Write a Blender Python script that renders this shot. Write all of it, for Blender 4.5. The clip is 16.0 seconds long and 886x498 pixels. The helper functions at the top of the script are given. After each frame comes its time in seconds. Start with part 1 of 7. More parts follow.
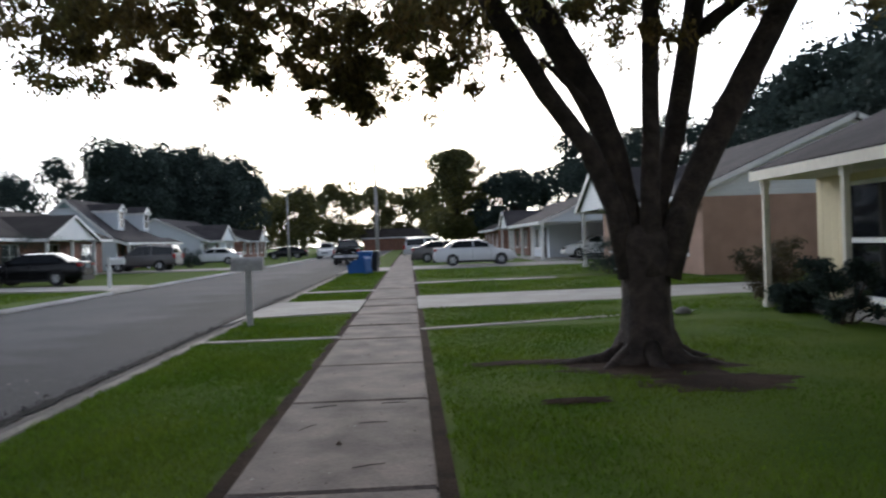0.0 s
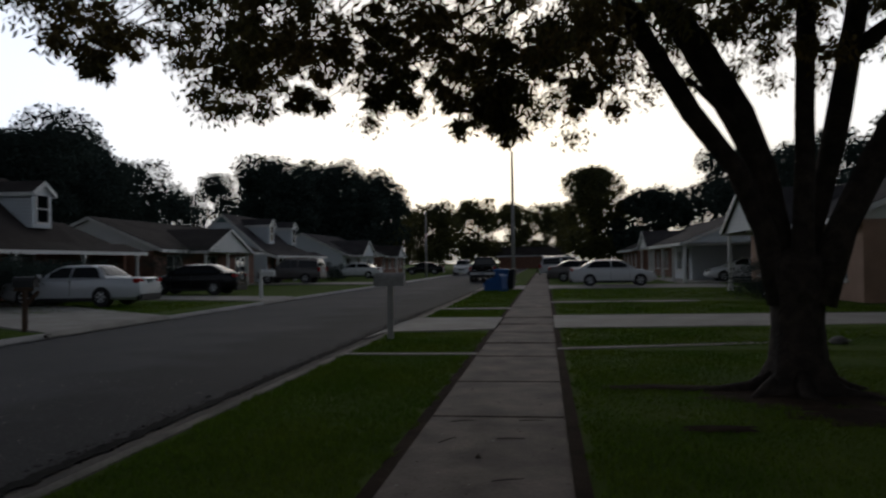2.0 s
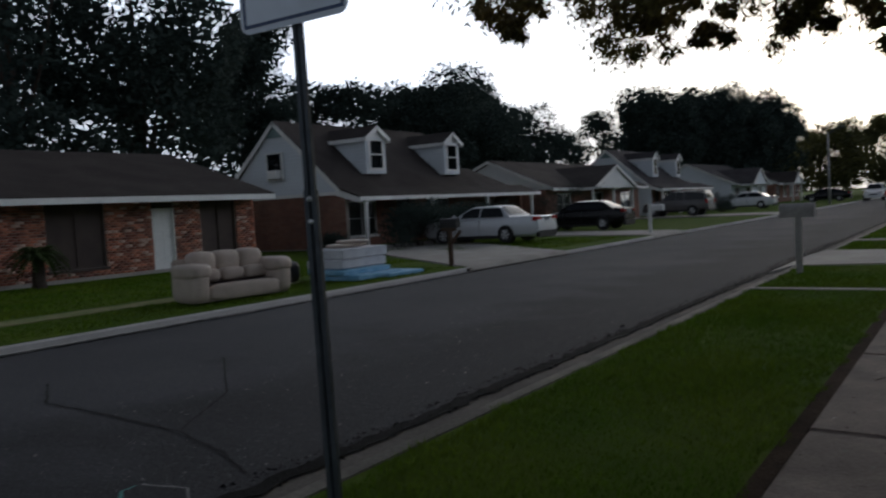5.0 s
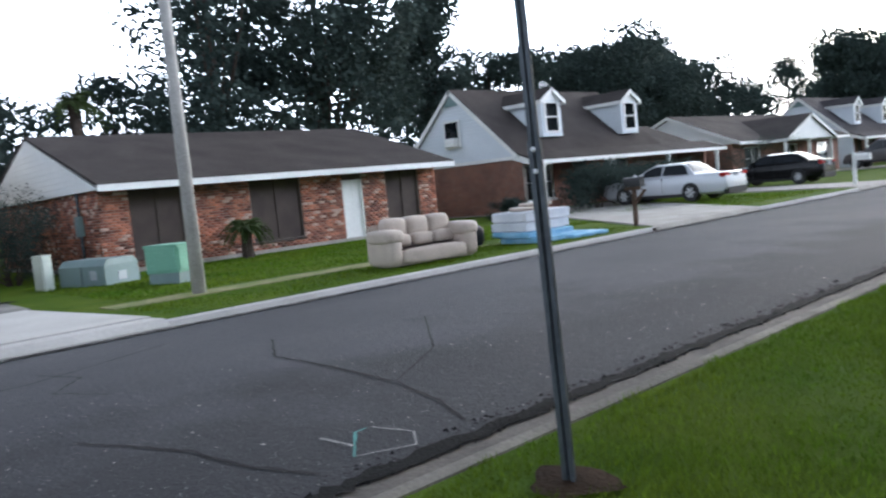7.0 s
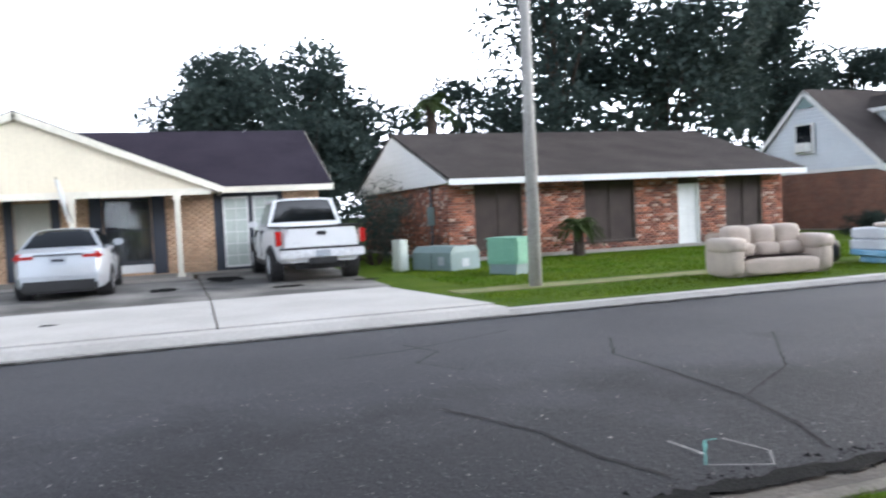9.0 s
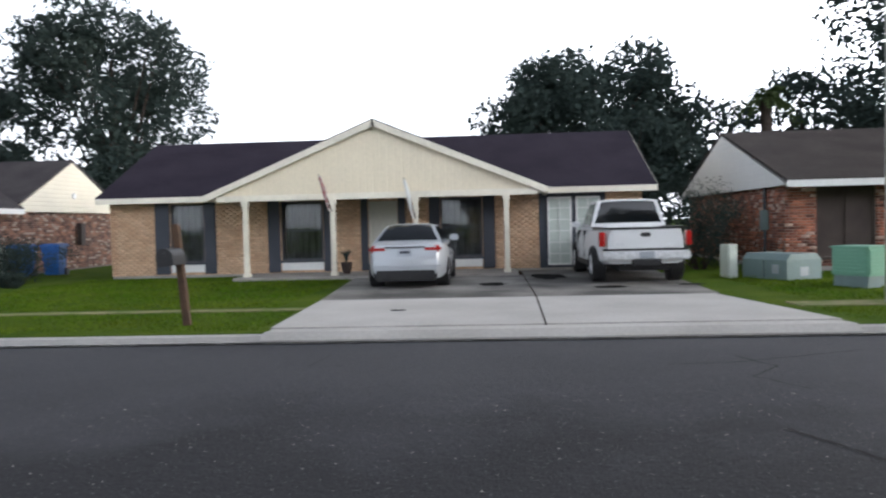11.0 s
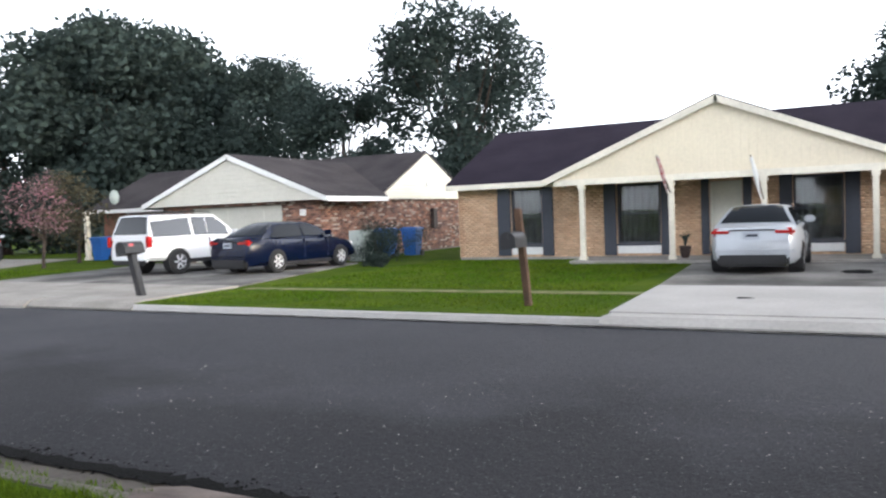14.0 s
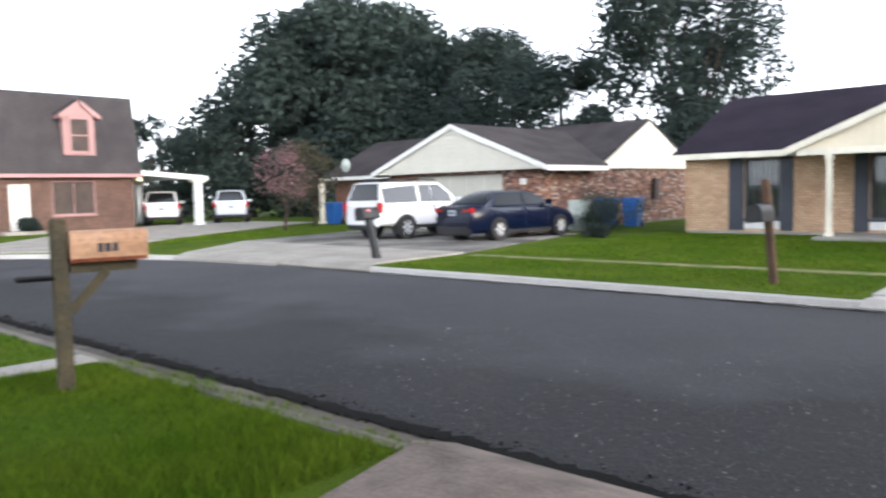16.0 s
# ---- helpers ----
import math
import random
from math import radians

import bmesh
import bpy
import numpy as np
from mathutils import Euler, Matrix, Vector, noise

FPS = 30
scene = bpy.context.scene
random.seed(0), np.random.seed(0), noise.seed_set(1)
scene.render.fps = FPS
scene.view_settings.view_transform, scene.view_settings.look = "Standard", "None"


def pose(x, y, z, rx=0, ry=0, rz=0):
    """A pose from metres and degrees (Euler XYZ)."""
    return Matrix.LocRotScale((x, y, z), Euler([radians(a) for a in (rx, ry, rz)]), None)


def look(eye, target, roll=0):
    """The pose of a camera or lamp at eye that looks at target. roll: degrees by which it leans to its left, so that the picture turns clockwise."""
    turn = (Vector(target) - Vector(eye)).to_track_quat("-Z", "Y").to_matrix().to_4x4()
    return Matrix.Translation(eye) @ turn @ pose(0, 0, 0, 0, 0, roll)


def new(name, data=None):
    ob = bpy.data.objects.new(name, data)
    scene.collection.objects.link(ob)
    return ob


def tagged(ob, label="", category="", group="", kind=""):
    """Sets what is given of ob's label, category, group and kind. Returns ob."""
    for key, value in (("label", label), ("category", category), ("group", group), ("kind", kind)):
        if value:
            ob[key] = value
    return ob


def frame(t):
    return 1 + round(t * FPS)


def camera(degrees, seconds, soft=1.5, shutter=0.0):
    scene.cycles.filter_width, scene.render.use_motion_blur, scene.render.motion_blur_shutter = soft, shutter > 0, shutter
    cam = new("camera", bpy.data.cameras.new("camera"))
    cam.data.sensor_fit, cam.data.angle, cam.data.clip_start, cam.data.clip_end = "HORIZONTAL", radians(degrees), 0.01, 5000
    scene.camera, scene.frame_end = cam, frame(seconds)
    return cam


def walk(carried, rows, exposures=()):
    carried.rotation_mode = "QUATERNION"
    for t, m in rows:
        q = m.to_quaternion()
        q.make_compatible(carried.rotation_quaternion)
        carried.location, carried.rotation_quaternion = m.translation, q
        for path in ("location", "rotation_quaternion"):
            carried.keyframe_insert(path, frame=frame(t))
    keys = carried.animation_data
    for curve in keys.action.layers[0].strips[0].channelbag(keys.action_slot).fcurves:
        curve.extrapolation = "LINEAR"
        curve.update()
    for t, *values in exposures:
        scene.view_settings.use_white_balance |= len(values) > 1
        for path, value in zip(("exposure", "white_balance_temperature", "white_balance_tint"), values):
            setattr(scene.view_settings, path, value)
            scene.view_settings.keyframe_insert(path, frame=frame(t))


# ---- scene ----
cam = camera(59.0, 16.0, soft=2.2, shutter=0.5)
EXPOSURES = [(0, -0.35, 5500, 12), (0.8, -1.3, 5550, 11), (1.5, -2.05, 5600, 11), (2.5, -2.9, 5750, 11), (3.1, -2.85, 5750, 11), (3.6, -2.5, 5700, 11), (4.7, -2.15, 5600, 11), (6.8, 0.35, 5450, 11), (9.0, 0.95, 5700, 12), (10.0, 0.55, 5800, 12), (12.3, 0.0, 5950, 12), (13.4, 0.5, 5950, 12), (16, 0.85, 5900, 12)]
PATH = [
    (0, (-0.119, -1.01, 1.545), (-0.034, 0.988, 1.525), -2.0),
    (0.5, (-0.12, -1.105, 1.563), (-0.158, 0.895, 1.555), -2.7),
    (1, (-0.129, -1.092, 1.564), (-0.202, 0.906, 1.61), -1.6),
    (1.5, (-0.159, -1.114, 1.551), (-0.28, 0.881, 1.624), -0.3),
    (2, (-0.16, -1.158, 1.559), (-0.418, 0.825, 1.593), -0.8),
    (2.5, (-0.186, -1.179, 1.561), (-0.57, 0.783, 1.579), -1.3),
    (3, (-0.206, -1.193, 1.562), (-0.785, 0.721, 1.545), -1.4),
    (3.5, (-0.229, -1.31, 1.589), (-0.97, 0.547, 1.587), -2.1),
    (4, (-0.26, -1.349, 1.594), (-1.136, 0.449, 1.564), -1.9),
    (4.5, (-0.286, -1.479, 1.583), (-1.311, 0.237, 1.514), -2.1),
    (4.7, (-0.283, -1.614, 1.628), (-1.357, 0.071, 1.545), -2.5),
    (6.8, (-0.437, -1.887, 1.549), (-1.885, -0.517, 1.386), -5.7),
    (7, (-0.415, -1.927, 1.567), (-1.89, -0.585, 1.412), -5.6),
    (7.5, (-0.42, -1.989, 1.57), (-2.026, -0.802, 1.466), -4.7),
    (8, (-0.44, -2.048, 1.571), (-2.11, -0.953, 1.457), -2.7),
    (8.5, (-0.456, -2.093, 1.563), (-2.247, -1.205, 1.482), -2.3),
    (9, (-0.439, -2.219, 1.581), (-2.326, -1.563, 1.487), -2.7),
    (9.5, (-0.446, -2.252, 1.599), (-2.389, -1.788, 1.499), -1.7),
    (10, (-0.475, -2.322, 1.596), (-2.458, -2.066, 1.539), -0.8),
    (10.2, (-0.389, -2.354, 1.599), (-2.381, -2.184, 1.541), -0.7),
    (12.3, (-0.33, -2.449, 1.626), (-2.28, -2.868, 1.484), -2.9),
    (12.5, (-0.341, -2.433, 1.629), (-2.282, -2.881, 1.454), -2.6),
    (13, (-0.331, -2.451, 1.595), (-2.225, -3.072, 1.423), -0.6),
    (13.5, (-0.369, -2.477, 1.615), (-2.219, -3.221, 1.46), -0.4),
    (14, (-0.406, -2.516, 1.622), (-2.177, -3.442, 1.537), -2.1),
    (14.5, (-0.472, -2.606, 1.609), (-2.225, -3.564, 1.502), -2.0),
    (15, (-0.313, -2.676, 1.628), (-2.029, -3.694, 1.485), -1.9),
    (15.5, (-0.283, -2.774, 1.631), (-1.902, -3.938, 1.471), -2.4),
    (16, (-0.215, -2.84, 1.632), (-1.679, -4.195, 1.485), -1.4),
]
walk(cam, [(t, look(eye, target, roll)) for t, eye, target, roll in PATH], EXPOSURES)

# ---- light ----
SUN_ELEVATION, SUN_TURN = radians(12), radians(-4)
world = bpy.data.worlds.new("world")
scene.world = world
world.use_nodes = True
nt = world.node_tree
sky = nt.nodes.new("ShaderNodeTexSky")
sky.sky_type = 'NISHITA'
sky.sun_disc = False
sky.sun_elevation, sky.sun_rotation = SUN_ELEVATION, SUN_TURN
sky.air_density, sky.dust_density, sky.ozone_density = 1.0, 5.0, 1.0
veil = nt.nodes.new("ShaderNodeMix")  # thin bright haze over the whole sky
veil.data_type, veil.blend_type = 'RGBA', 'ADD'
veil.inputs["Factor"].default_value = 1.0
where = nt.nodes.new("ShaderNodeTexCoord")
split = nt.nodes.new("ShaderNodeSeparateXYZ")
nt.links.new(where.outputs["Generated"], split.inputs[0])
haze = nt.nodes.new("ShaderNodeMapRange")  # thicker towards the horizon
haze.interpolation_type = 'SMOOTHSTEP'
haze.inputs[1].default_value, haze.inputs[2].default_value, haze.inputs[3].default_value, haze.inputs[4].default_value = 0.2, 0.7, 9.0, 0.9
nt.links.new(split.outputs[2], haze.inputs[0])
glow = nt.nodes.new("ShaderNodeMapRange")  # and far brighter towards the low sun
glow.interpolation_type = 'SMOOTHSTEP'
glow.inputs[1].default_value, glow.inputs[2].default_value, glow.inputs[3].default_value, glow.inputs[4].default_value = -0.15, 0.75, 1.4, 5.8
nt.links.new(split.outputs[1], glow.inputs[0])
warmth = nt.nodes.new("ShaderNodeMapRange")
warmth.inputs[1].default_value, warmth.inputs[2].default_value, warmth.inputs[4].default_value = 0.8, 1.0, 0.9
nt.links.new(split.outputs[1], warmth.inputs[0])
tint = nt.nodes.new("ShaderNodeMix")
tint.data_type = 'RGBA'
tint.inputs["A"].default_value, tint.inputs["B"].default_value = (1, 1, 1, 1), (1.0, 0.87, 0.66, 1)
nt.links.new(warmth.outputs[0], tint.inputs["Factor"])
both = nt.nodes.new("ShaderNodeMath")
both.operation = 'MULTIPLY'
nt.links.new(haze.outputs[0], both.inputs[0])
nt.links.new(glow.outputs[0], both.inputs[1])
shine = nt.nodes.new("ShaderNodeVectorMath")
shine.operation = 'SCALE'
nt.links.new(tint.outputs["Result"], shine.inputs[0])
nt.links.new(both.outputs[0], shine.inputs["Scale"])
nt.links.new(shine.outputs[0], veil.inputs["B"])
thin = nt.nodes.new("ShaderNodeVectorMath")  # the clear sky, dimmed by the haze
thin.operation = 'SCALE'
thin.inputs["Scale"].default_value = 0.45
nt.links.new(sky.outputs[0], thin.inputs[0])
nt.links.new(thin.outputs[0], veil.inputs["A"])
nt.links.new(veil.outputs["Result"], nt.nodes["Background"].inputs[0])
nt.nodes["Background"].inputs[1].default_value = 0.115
lamp = bpy.data.lights.new("sun", 'SUN')
lamp.energy, lamp.angle, lamp.color = 0.5, radians(10), (1.0, 0.86, 0.68)
sun = new("sun", lamp)
far = Vector((math.sin(SUN_TURN) * math.cos(SUN_ELEVATION), math.cos(SUN_TURN) * math.cos(SUN_ELEVATION), math.sin(SUN_ELEVATION)))
sun.matrix_world = look(far * 50, (0, 0, 0))


# ---- materials ----
def mat(name, c1, c2=None, rough=0.8, metal=0.0, big=0.6, fine=25.0, bump=0.15, island=0.0, spec=0.4, coat=0.0, through_light=0.0, pick="", grain=0.18, pale=None):
    """Two-scale procedural surface: large blotches between c1 and c2, fine grain and relief; island: spread of value between loose pieces."""
    m = bpy.data.materials.new(name)
    m.use_nodes = True
    t = m.node_tree
    b = t.nodes["Principled BSDF"]
    c2 = c2 or tuple(v * 0.8 for v in c1)
    co = t.nodes.new("ShaderNodeTexCoord")
    n1 = t.nodes.new("ShaderNodeTexNoise")
    n1.inputs["Scale"].default_value, n1.inputs["Detail"].default_value = big, 5
    n2 = t.nodes.new("ShaderNodeTexNoise")
    n2.inputs["Scale"].default_value, n2.inputs["Detail"].default_value = fine, 4
    for n in (n1, n2):
        t.links.new(co.outputs["Object"], n.inputs["Vector"])
    mx = t.nodes.new("ShaderNodeMix")
    mx.data_type = 'RGBA'
    mx.inputs["A"].default_value, mx.inputs["B"].default_value = (*c1, 1), (*c2, 1)
    rp = t.nodes.new("ShaderNodeMapRange")
    rp.inputs[1].default_value, rp.inputs[2].default_value = 0.35, 0.65
    t.links.new(n1.outputs[0], rp.inputs[0])
    t.links.new(rp.outputs[0], mx.inputs["Factor"])
    hs = t.nodes.new("ShaderNodeHueSaturation")
    t.links.new(mx.outputs["Result"], hs.inputs["Color"])
    va = t.nodes.new("ShaderNodeMapRange")
    va.inputs[1].default_value, va.inputs[2].default_value, va.inputs[3].default_value, va.inputs[4].default_value = 0.3, 0.7, 1 - grain, 1 + grain
    t.links.new(n2.outputs[0], va.inputs[0])
    last = va.outputs[0]
    if island:
        if pick == "object":
            g = t.nodes.new("ShaderNodeObjectInfo")
            rnd = g.outputs["Random"]
        else:
            g = t.nodes.new("ShaderNodeNewGeometry")
            rnd = g.outputs["Random Per Island"]
        mr = t.nodes.new("ShaderNodeMapRange")
        mr.inputs[3].default_value, mr.inputs[4].default_value = 1 - island, 1 + island
        t.links.new(rnd, mr.inputs[0])
        mu = t.nodes.new("ShaderNodeMath")
        mu.operation = 'MULTIPLY'
        t.links.new(last, mu.inputs[0])
        t.links.new(mr.outputs[0], mu.inputs[1])
        last = mu.outputs[0]
    t.links.new(last, hs.inputs["Value"])
    colour = hs.outputs[0]
    if pale:
        ml = t.nodes.new("ShaderNodeMath")
        ml.operation = 'MULTIPLY'
        ml.inputs[1].default_value = 7.31
        fr = t.nodes.new("ShaderNodeMath")
        fr.operation = 'FRACT'
        st = t.nodes.new("ShaderNodeMath")
        st.operation = 'LESS_THAN'
        st.inputs[1].default_value = pale[3]
        pm = t.nodes.new("ShaderNodeMix")
        pm.data_type = 'RGBA'
        pm.inputs["B"].default_value = (*pale[:3], 1)
        t.links.new(rnd, ml.inputs[0])
        t.links.new(ml.outputs[0], fr.inputs[0])
        t.links.new(fr.outputs[0], st.inputs[0])
        t.links.new(st.outputs[0], pm.inputs["Factor"])
        t.links.new(colour, pm.inputs["A"])
        colour = pm.outputs["Result"]
    t.links.new(colour, b.inputs["Base Color"])
    b.inputs["Roughness"].default_value, b.inputs["Metallic"].default_value = rough, metal
    b.inputs["Specular IOR Level"].default_value = spec
    b.inputs["Coat Weight"].default_value = coat
    if bump:
        bp = t.nodes.new("ShaderNodeBump")
        bp.inputs["Strength"].default_value, bp.inputs["Distance"].default_value = bump, 0.02
        t.links.new(n2.outputs[0], bp.inputs["Height"])
        t.links.new(bp.outputs[0], b.inputs["Normal"])
    if through_light:
        tr = t.nodes.new("ShaderNodeBsdfTranslucent")
        t.links.new(hs.outputs[0], tr.inputs["Color"])
        mixs = t.nodes.new("ShaderNodeMixShader")
        mixs.inputs[0].default_value = through_light
        t.links.new(b.outputs[0], mixs.inputs[1])
        t.links.new(tr.outputs[0], mixs.inputs[2])
        t.links.new(mixs.outputs[0], t.nodes["Material Output"].inputs["Surface"])
    return m


def siding(name, c, step, axis, depth=0.5):
    """Painted boards with a groove every step metres along an axis of the object."""
    m = mat(name, c, tuple(v * 0.93 for v in c), rough=0.6, big=0.8, fine=12, bump=0, grain=0.04)
    t = m.node_tree
    co = t.nodes.new("ShaderNodeTexCoord")
    sp = t.nodes.new("ShaderNodeSeparateXYZ")
    t.links.new(co.outputs["Object"], sp.inputs[0])
    md = t.nodes.new("ShaderNodeMath")
    md.operation = 'PINGPONG'
    md.inputs[1].default_value = step / 2
    t.links.new(sp.outputs[axis], md.inputs[0])
    mr = t.nodes.new("ShaderNodeMapRange")
    mr.inputs[1].default_value, mr.inputs[2].default_value = 0, 0.018
    t.links.new(md.outputs[0], mr.inputs[0])
    bp = t.nodes.new("ShaderNodeBump")
    bp.inputs["Strength"].default_value, bp.inputs["Distance"].default_value = depth, 0.03
    t.links.new(mr.outputs[0], bp.inputs["Height"])
    t.links.new(bp.outputs[0], t.nodes["Principled BSDF"].inputs["Normal"])
    return m


GRASS = mat("grass", (0.055, 0.1, 0.008), (0.085, 0.125, 0.013), rough=0.95, big=0.9, fine=45, bump=0.9, spec=0.05)
BLADE = mat("grass_blade", (0.066, 0.134, 0.007), (0.112, 0.164, 0.013), rough=0.85, big=0.7, fine=9, bump=0, island=0.4, spec=0.1, through_light=0.35)
ASPHALT = mat("asphalt", (0.047, 0.048, 0.056), (0.069, 0.07, 0.079), rough=0.88, big=0.22, fine=55, bump=0.6, spec=0.25, grain=0.26)


def wear(m):
    """Older, coarser, darker asphalt in ragged patches towards the near gutter, with pale stone chips."""
    t = m.node_tree
    b = t.nodes["Principled BSDF"]
    src = b.inputs["Base Color"].links[0].from_socket
    co = t.nodes.new("ShaderNodeTexCoord")
    sp = t.nodes.new("ShaderNodeSeparateXYZ")
    t.links.new(co.outputs["Object"], sp.inputs[0])
    patch = t.nodes.new("ShaderNodeTexNoise")
    patch.inputs["Scale"].default_value, patch.inputs["Detail"].default_value = 0.55, 6
    t.links.new(co.outputs["Object"], patch.inputs["Vector"])
    mr = t.nodes.new("ShaderNodeMapRange")
    mr.inputs[1].default_value, mr.inputs[2].default_value, mr.inputs[3].default_value, mr.inputs[4].default_value = -8.2, -4.2, -0.2, 0.42
    t.links.new(sp.outputs[0], mr.inputs[0])
    add = t.nodes.new("ShaderNodeMath")
    t.links.new(mr.outputs[0], add.inputs[0])
    t.links.new(patch.outputs[0], add.inputs[1])
    edge = t.nodes.new("ShaderNodeMapRange")
    edge.inputs[1].default_value, edge.inputs[2].default_value = 0.48, 0.72
    t.links.new(add.outputs[0], edge.inputs[0])
    dark = t.nodes.new("ShaderNodeMix")
    dark.data_type, dark.blend_type = 'RGBA', 'MULTIPLY'
    dark.inputs["B"].default_value = (0.56, 0.56, 0.55, 1)
    t.links.new(edge.outputs[0], dark.inputs["Factor"])
    t.links.new(src, dark.inputs["A"])
    chip = t.nodes.new("ShaderNodeTexNoise")
    chip.inputs["Scale"].default_value, chip.inputs["Detail"].default_value = 38, 2
    t.links.new(co.outputs["Object"], chip.inputs["Vector"])
    cut = t.nodes.new("ShaderNodeMapRange")
    cut.inputs[1].default_value, cut.inputs[2].default_value, cut.inputs[4].default_value = 0.66, 0.72, 0.8
    t.links.new(chip.outputs[0], cut.inputs[0])
    pale = t.nodes.new("ShaderNodeMix")
    pale.data_type = 'RGBA'
    pale.inputs["B"].default_value = (0.16, 0.16, 0.16, 1)
    t.links.new(cut.outputs[0], pale.inputs["Factor"])
    t.links.new(dark.outputs["Result"], pale.inputs["A"])
    t.links.new(pale.outputs["Result"], b.inputs["Base Color"])
    rough = t.nodes.new("ShaderNodeTexNoise")
    rough.inputs["Scale"].default_value, rough.inputs["Detail"].default_value = 16, 5
    t.links.new(co.outputs["Object"], rough.inputs["Vector"])
    bp = t.nodes.new("ShaderNodeBump")
    bp.inputs["Strength"].default_value, bp.inputs["Distance"].default_value = 0.35, 0.03
    t.links.new(rough.outputs[0], bp.inputs["Height"])
    t.links.new(b.inputs["Normal"].links[0].from_socket, bp.inputs["Normal"])
    t.links.new(bp.outputs[0], b.inputs["Normal"])


wear(ASPHALT)
TAR = mat("tar", (0.006, 0.006, 0.006), (0.012, 0.012, 0.012), rough=0.95, fine=40, bump=0.8, spec=0.1)
CRACK = mat("crack_filler", (0.017, 0.017, 0.018), (0.03, 0.03, 0.031), rough=0.9, fine=40, bump=0.3, spec=0.1)
GUTTER = mat("gutter_concrete", (0.12, 0.105, 0.09), (0.06, 0.053, 0.046), rough=0.9, big=1.5, fine=30, bump=0.4)
KERB = mat("kerb_concrete", (0.23, 0.21, 0.18), (0.12, 0.11, 0.095), rough=0.9, big=1.3, fine=30, bump=0.4)
STONE = mat("aggregate", (0.3, 0.29, 0.27), (0.16, 0.15, 0.14), rough=0.8, bump=0, island=0.5)
CONCRETE = mat("concrete", (0.36, 0.34, 0.31), (0.27, 0.255, 0.23), rough=0.88, big=1.1, fine=30, bump=0.3)
CONCRETE_NEW = mat("concrete_bright", (0.5, 0.49, 0.47), (0.42, 0.41, 0.39), rough=0.85, big=0.7, fine=18, bump=0.15, grain=0.07)
CONCRETE_OLD = mat("concrete_stained", (0.26, 0.25, 0.235), (0.075, 0.072, 0.068), rough=0.85, big=0.6, fine=14, bump=0.3)
WALK = mat("walk_concrete", (0.21, 0.17, 0.148), (0.105, 0.085, 0.074), rough=0.9, big=2.2, fine=35, bump=0.35)
SOIL = mat("soil", (0.026, 0.017, 0.012), (0.052, 0.035, 0.023), rough=1, big=4, fine=40, bump=1, spec=0.05)
DRY = mat("dry_turf", (0.24, 0.22, 0.11), (0.12, 0.16, 0.04), rough=1, big=3, fine=40, bump=0.6)
MORTAR = mat("mortar", (0.36, 0.32, 0.28), (0.28, 0.25, 0.22), rough=0.95, fine=60, bump=0.4)
MORTAR_TAN = mat("tan_mortar", (0.44, 0.33, 0.24), (0.36, 0.27, 0.19), rough=0.95, fine=60, bump=0.4)
MORTAR_DARK = mat("brown_mortar", (0.22, 0.175, 0.145), (0.16, 0.13, 0.11), rough=0.95, fine=60, bump=0.4)
BRICK_TAN = mat("tan_brick", (0.62, 0.43, 0.28), (0.53, 0.34, 0.21), rough=0.9, big=2.5, fine=50, bump=0.4, island=0.13)
BRICK_TAN_ONE = mat("tan_brick_single", (0.62, 0.43, 0.28), (0.53, 0.34, 0.21), rough=0.9, big=2.5, fine=50, bump=0.4, island=0.13, pick="object")
BRICK_RED = mat("old_red_brick", (0.38, 0.14, 0.08), (0.17, 0.065, 0.045), rough=0.9, big=2.2, fine=40, bump=0.5, island=0.6, pale=(0.5, 0.36, 0.29, 0.12))
BRICK_MIX = mat("mottled_brick", (0.29, 0.14, 0.09), (0.15, 0.085, 0.065), rough=0.9, big=2.8, fine=40, bump=0.5, island=0.6, pale=(0.42, 0.33, 0.27, 0.14))
BRICK_PLAIN = mat("rose_brick", (0.27, 0.125, 0.085), (0.19, 0.09, 0.064), rough=0.9, big=1.5, fine=40, bump=0.3, island=0.2)
BRICK_BROWN = mat("brown_brick", (0.14, 0.075, 0.056), (0.1, 0.055, 0.042), rough=0.9, big=1.5, fine=40, bump=0.3, island=0.2)
BRICK_ROSE = mat("pale_rose_brick", (0.44, 0.29, 0.215), (0.36, 0.235, 0.175), rough=0.9, big=1.5, fine=40, bump=0.3, island=0.2)
ROOF_PLUM = mat("plum_shingle", (0.024, 0.019, 0.029), (0.033, 0.027, 0.039), rough=0.9, big=0.8, fine=30, bump=0.6, spec=0.1)
ROOF_BROWN = mat("brown_shingle", (0.042, 0.036, 0.034), (0.058, 0.05, 0.047), rough=0.9, big=0.8, fine=30, bump=0.6, spec=0.1)
ROOF_GREY = mat("grey_shingle", (0.045, 0.041, 0.044), (0.064, 0.058, 0.06), rough=0.9, big=0.8, fine=30, bump=0.6, spec=0.1)
CREAM = siding("cream_siding", (0.76, 0.68, 0.52), 0.2, 1)
CREAM_TRIM = mat("cream_trim", grain=0.06, c1=(0.8, 0.75, 0.63), rough=0.55, fine=8, bump=0.05)
WHITE = mat("white_trim", grain=0.06, c1=(0.78, 0.78, 0.76), c2=(0.68, 0.68, 0.66), rough=0.5, fine=10, bump=0.05)
WHITE_BOARD = siding("white_boards", (0.72, 0.73, 0.72), 0.16, 2)
BLUE_BOARD = siding("pale_blue_boards", (0.64, 0.68, 0.72), 0.16, 2)
SHELL = siding("shell_boards", (0.6, 0.58, 0.5), 0.16, 2)
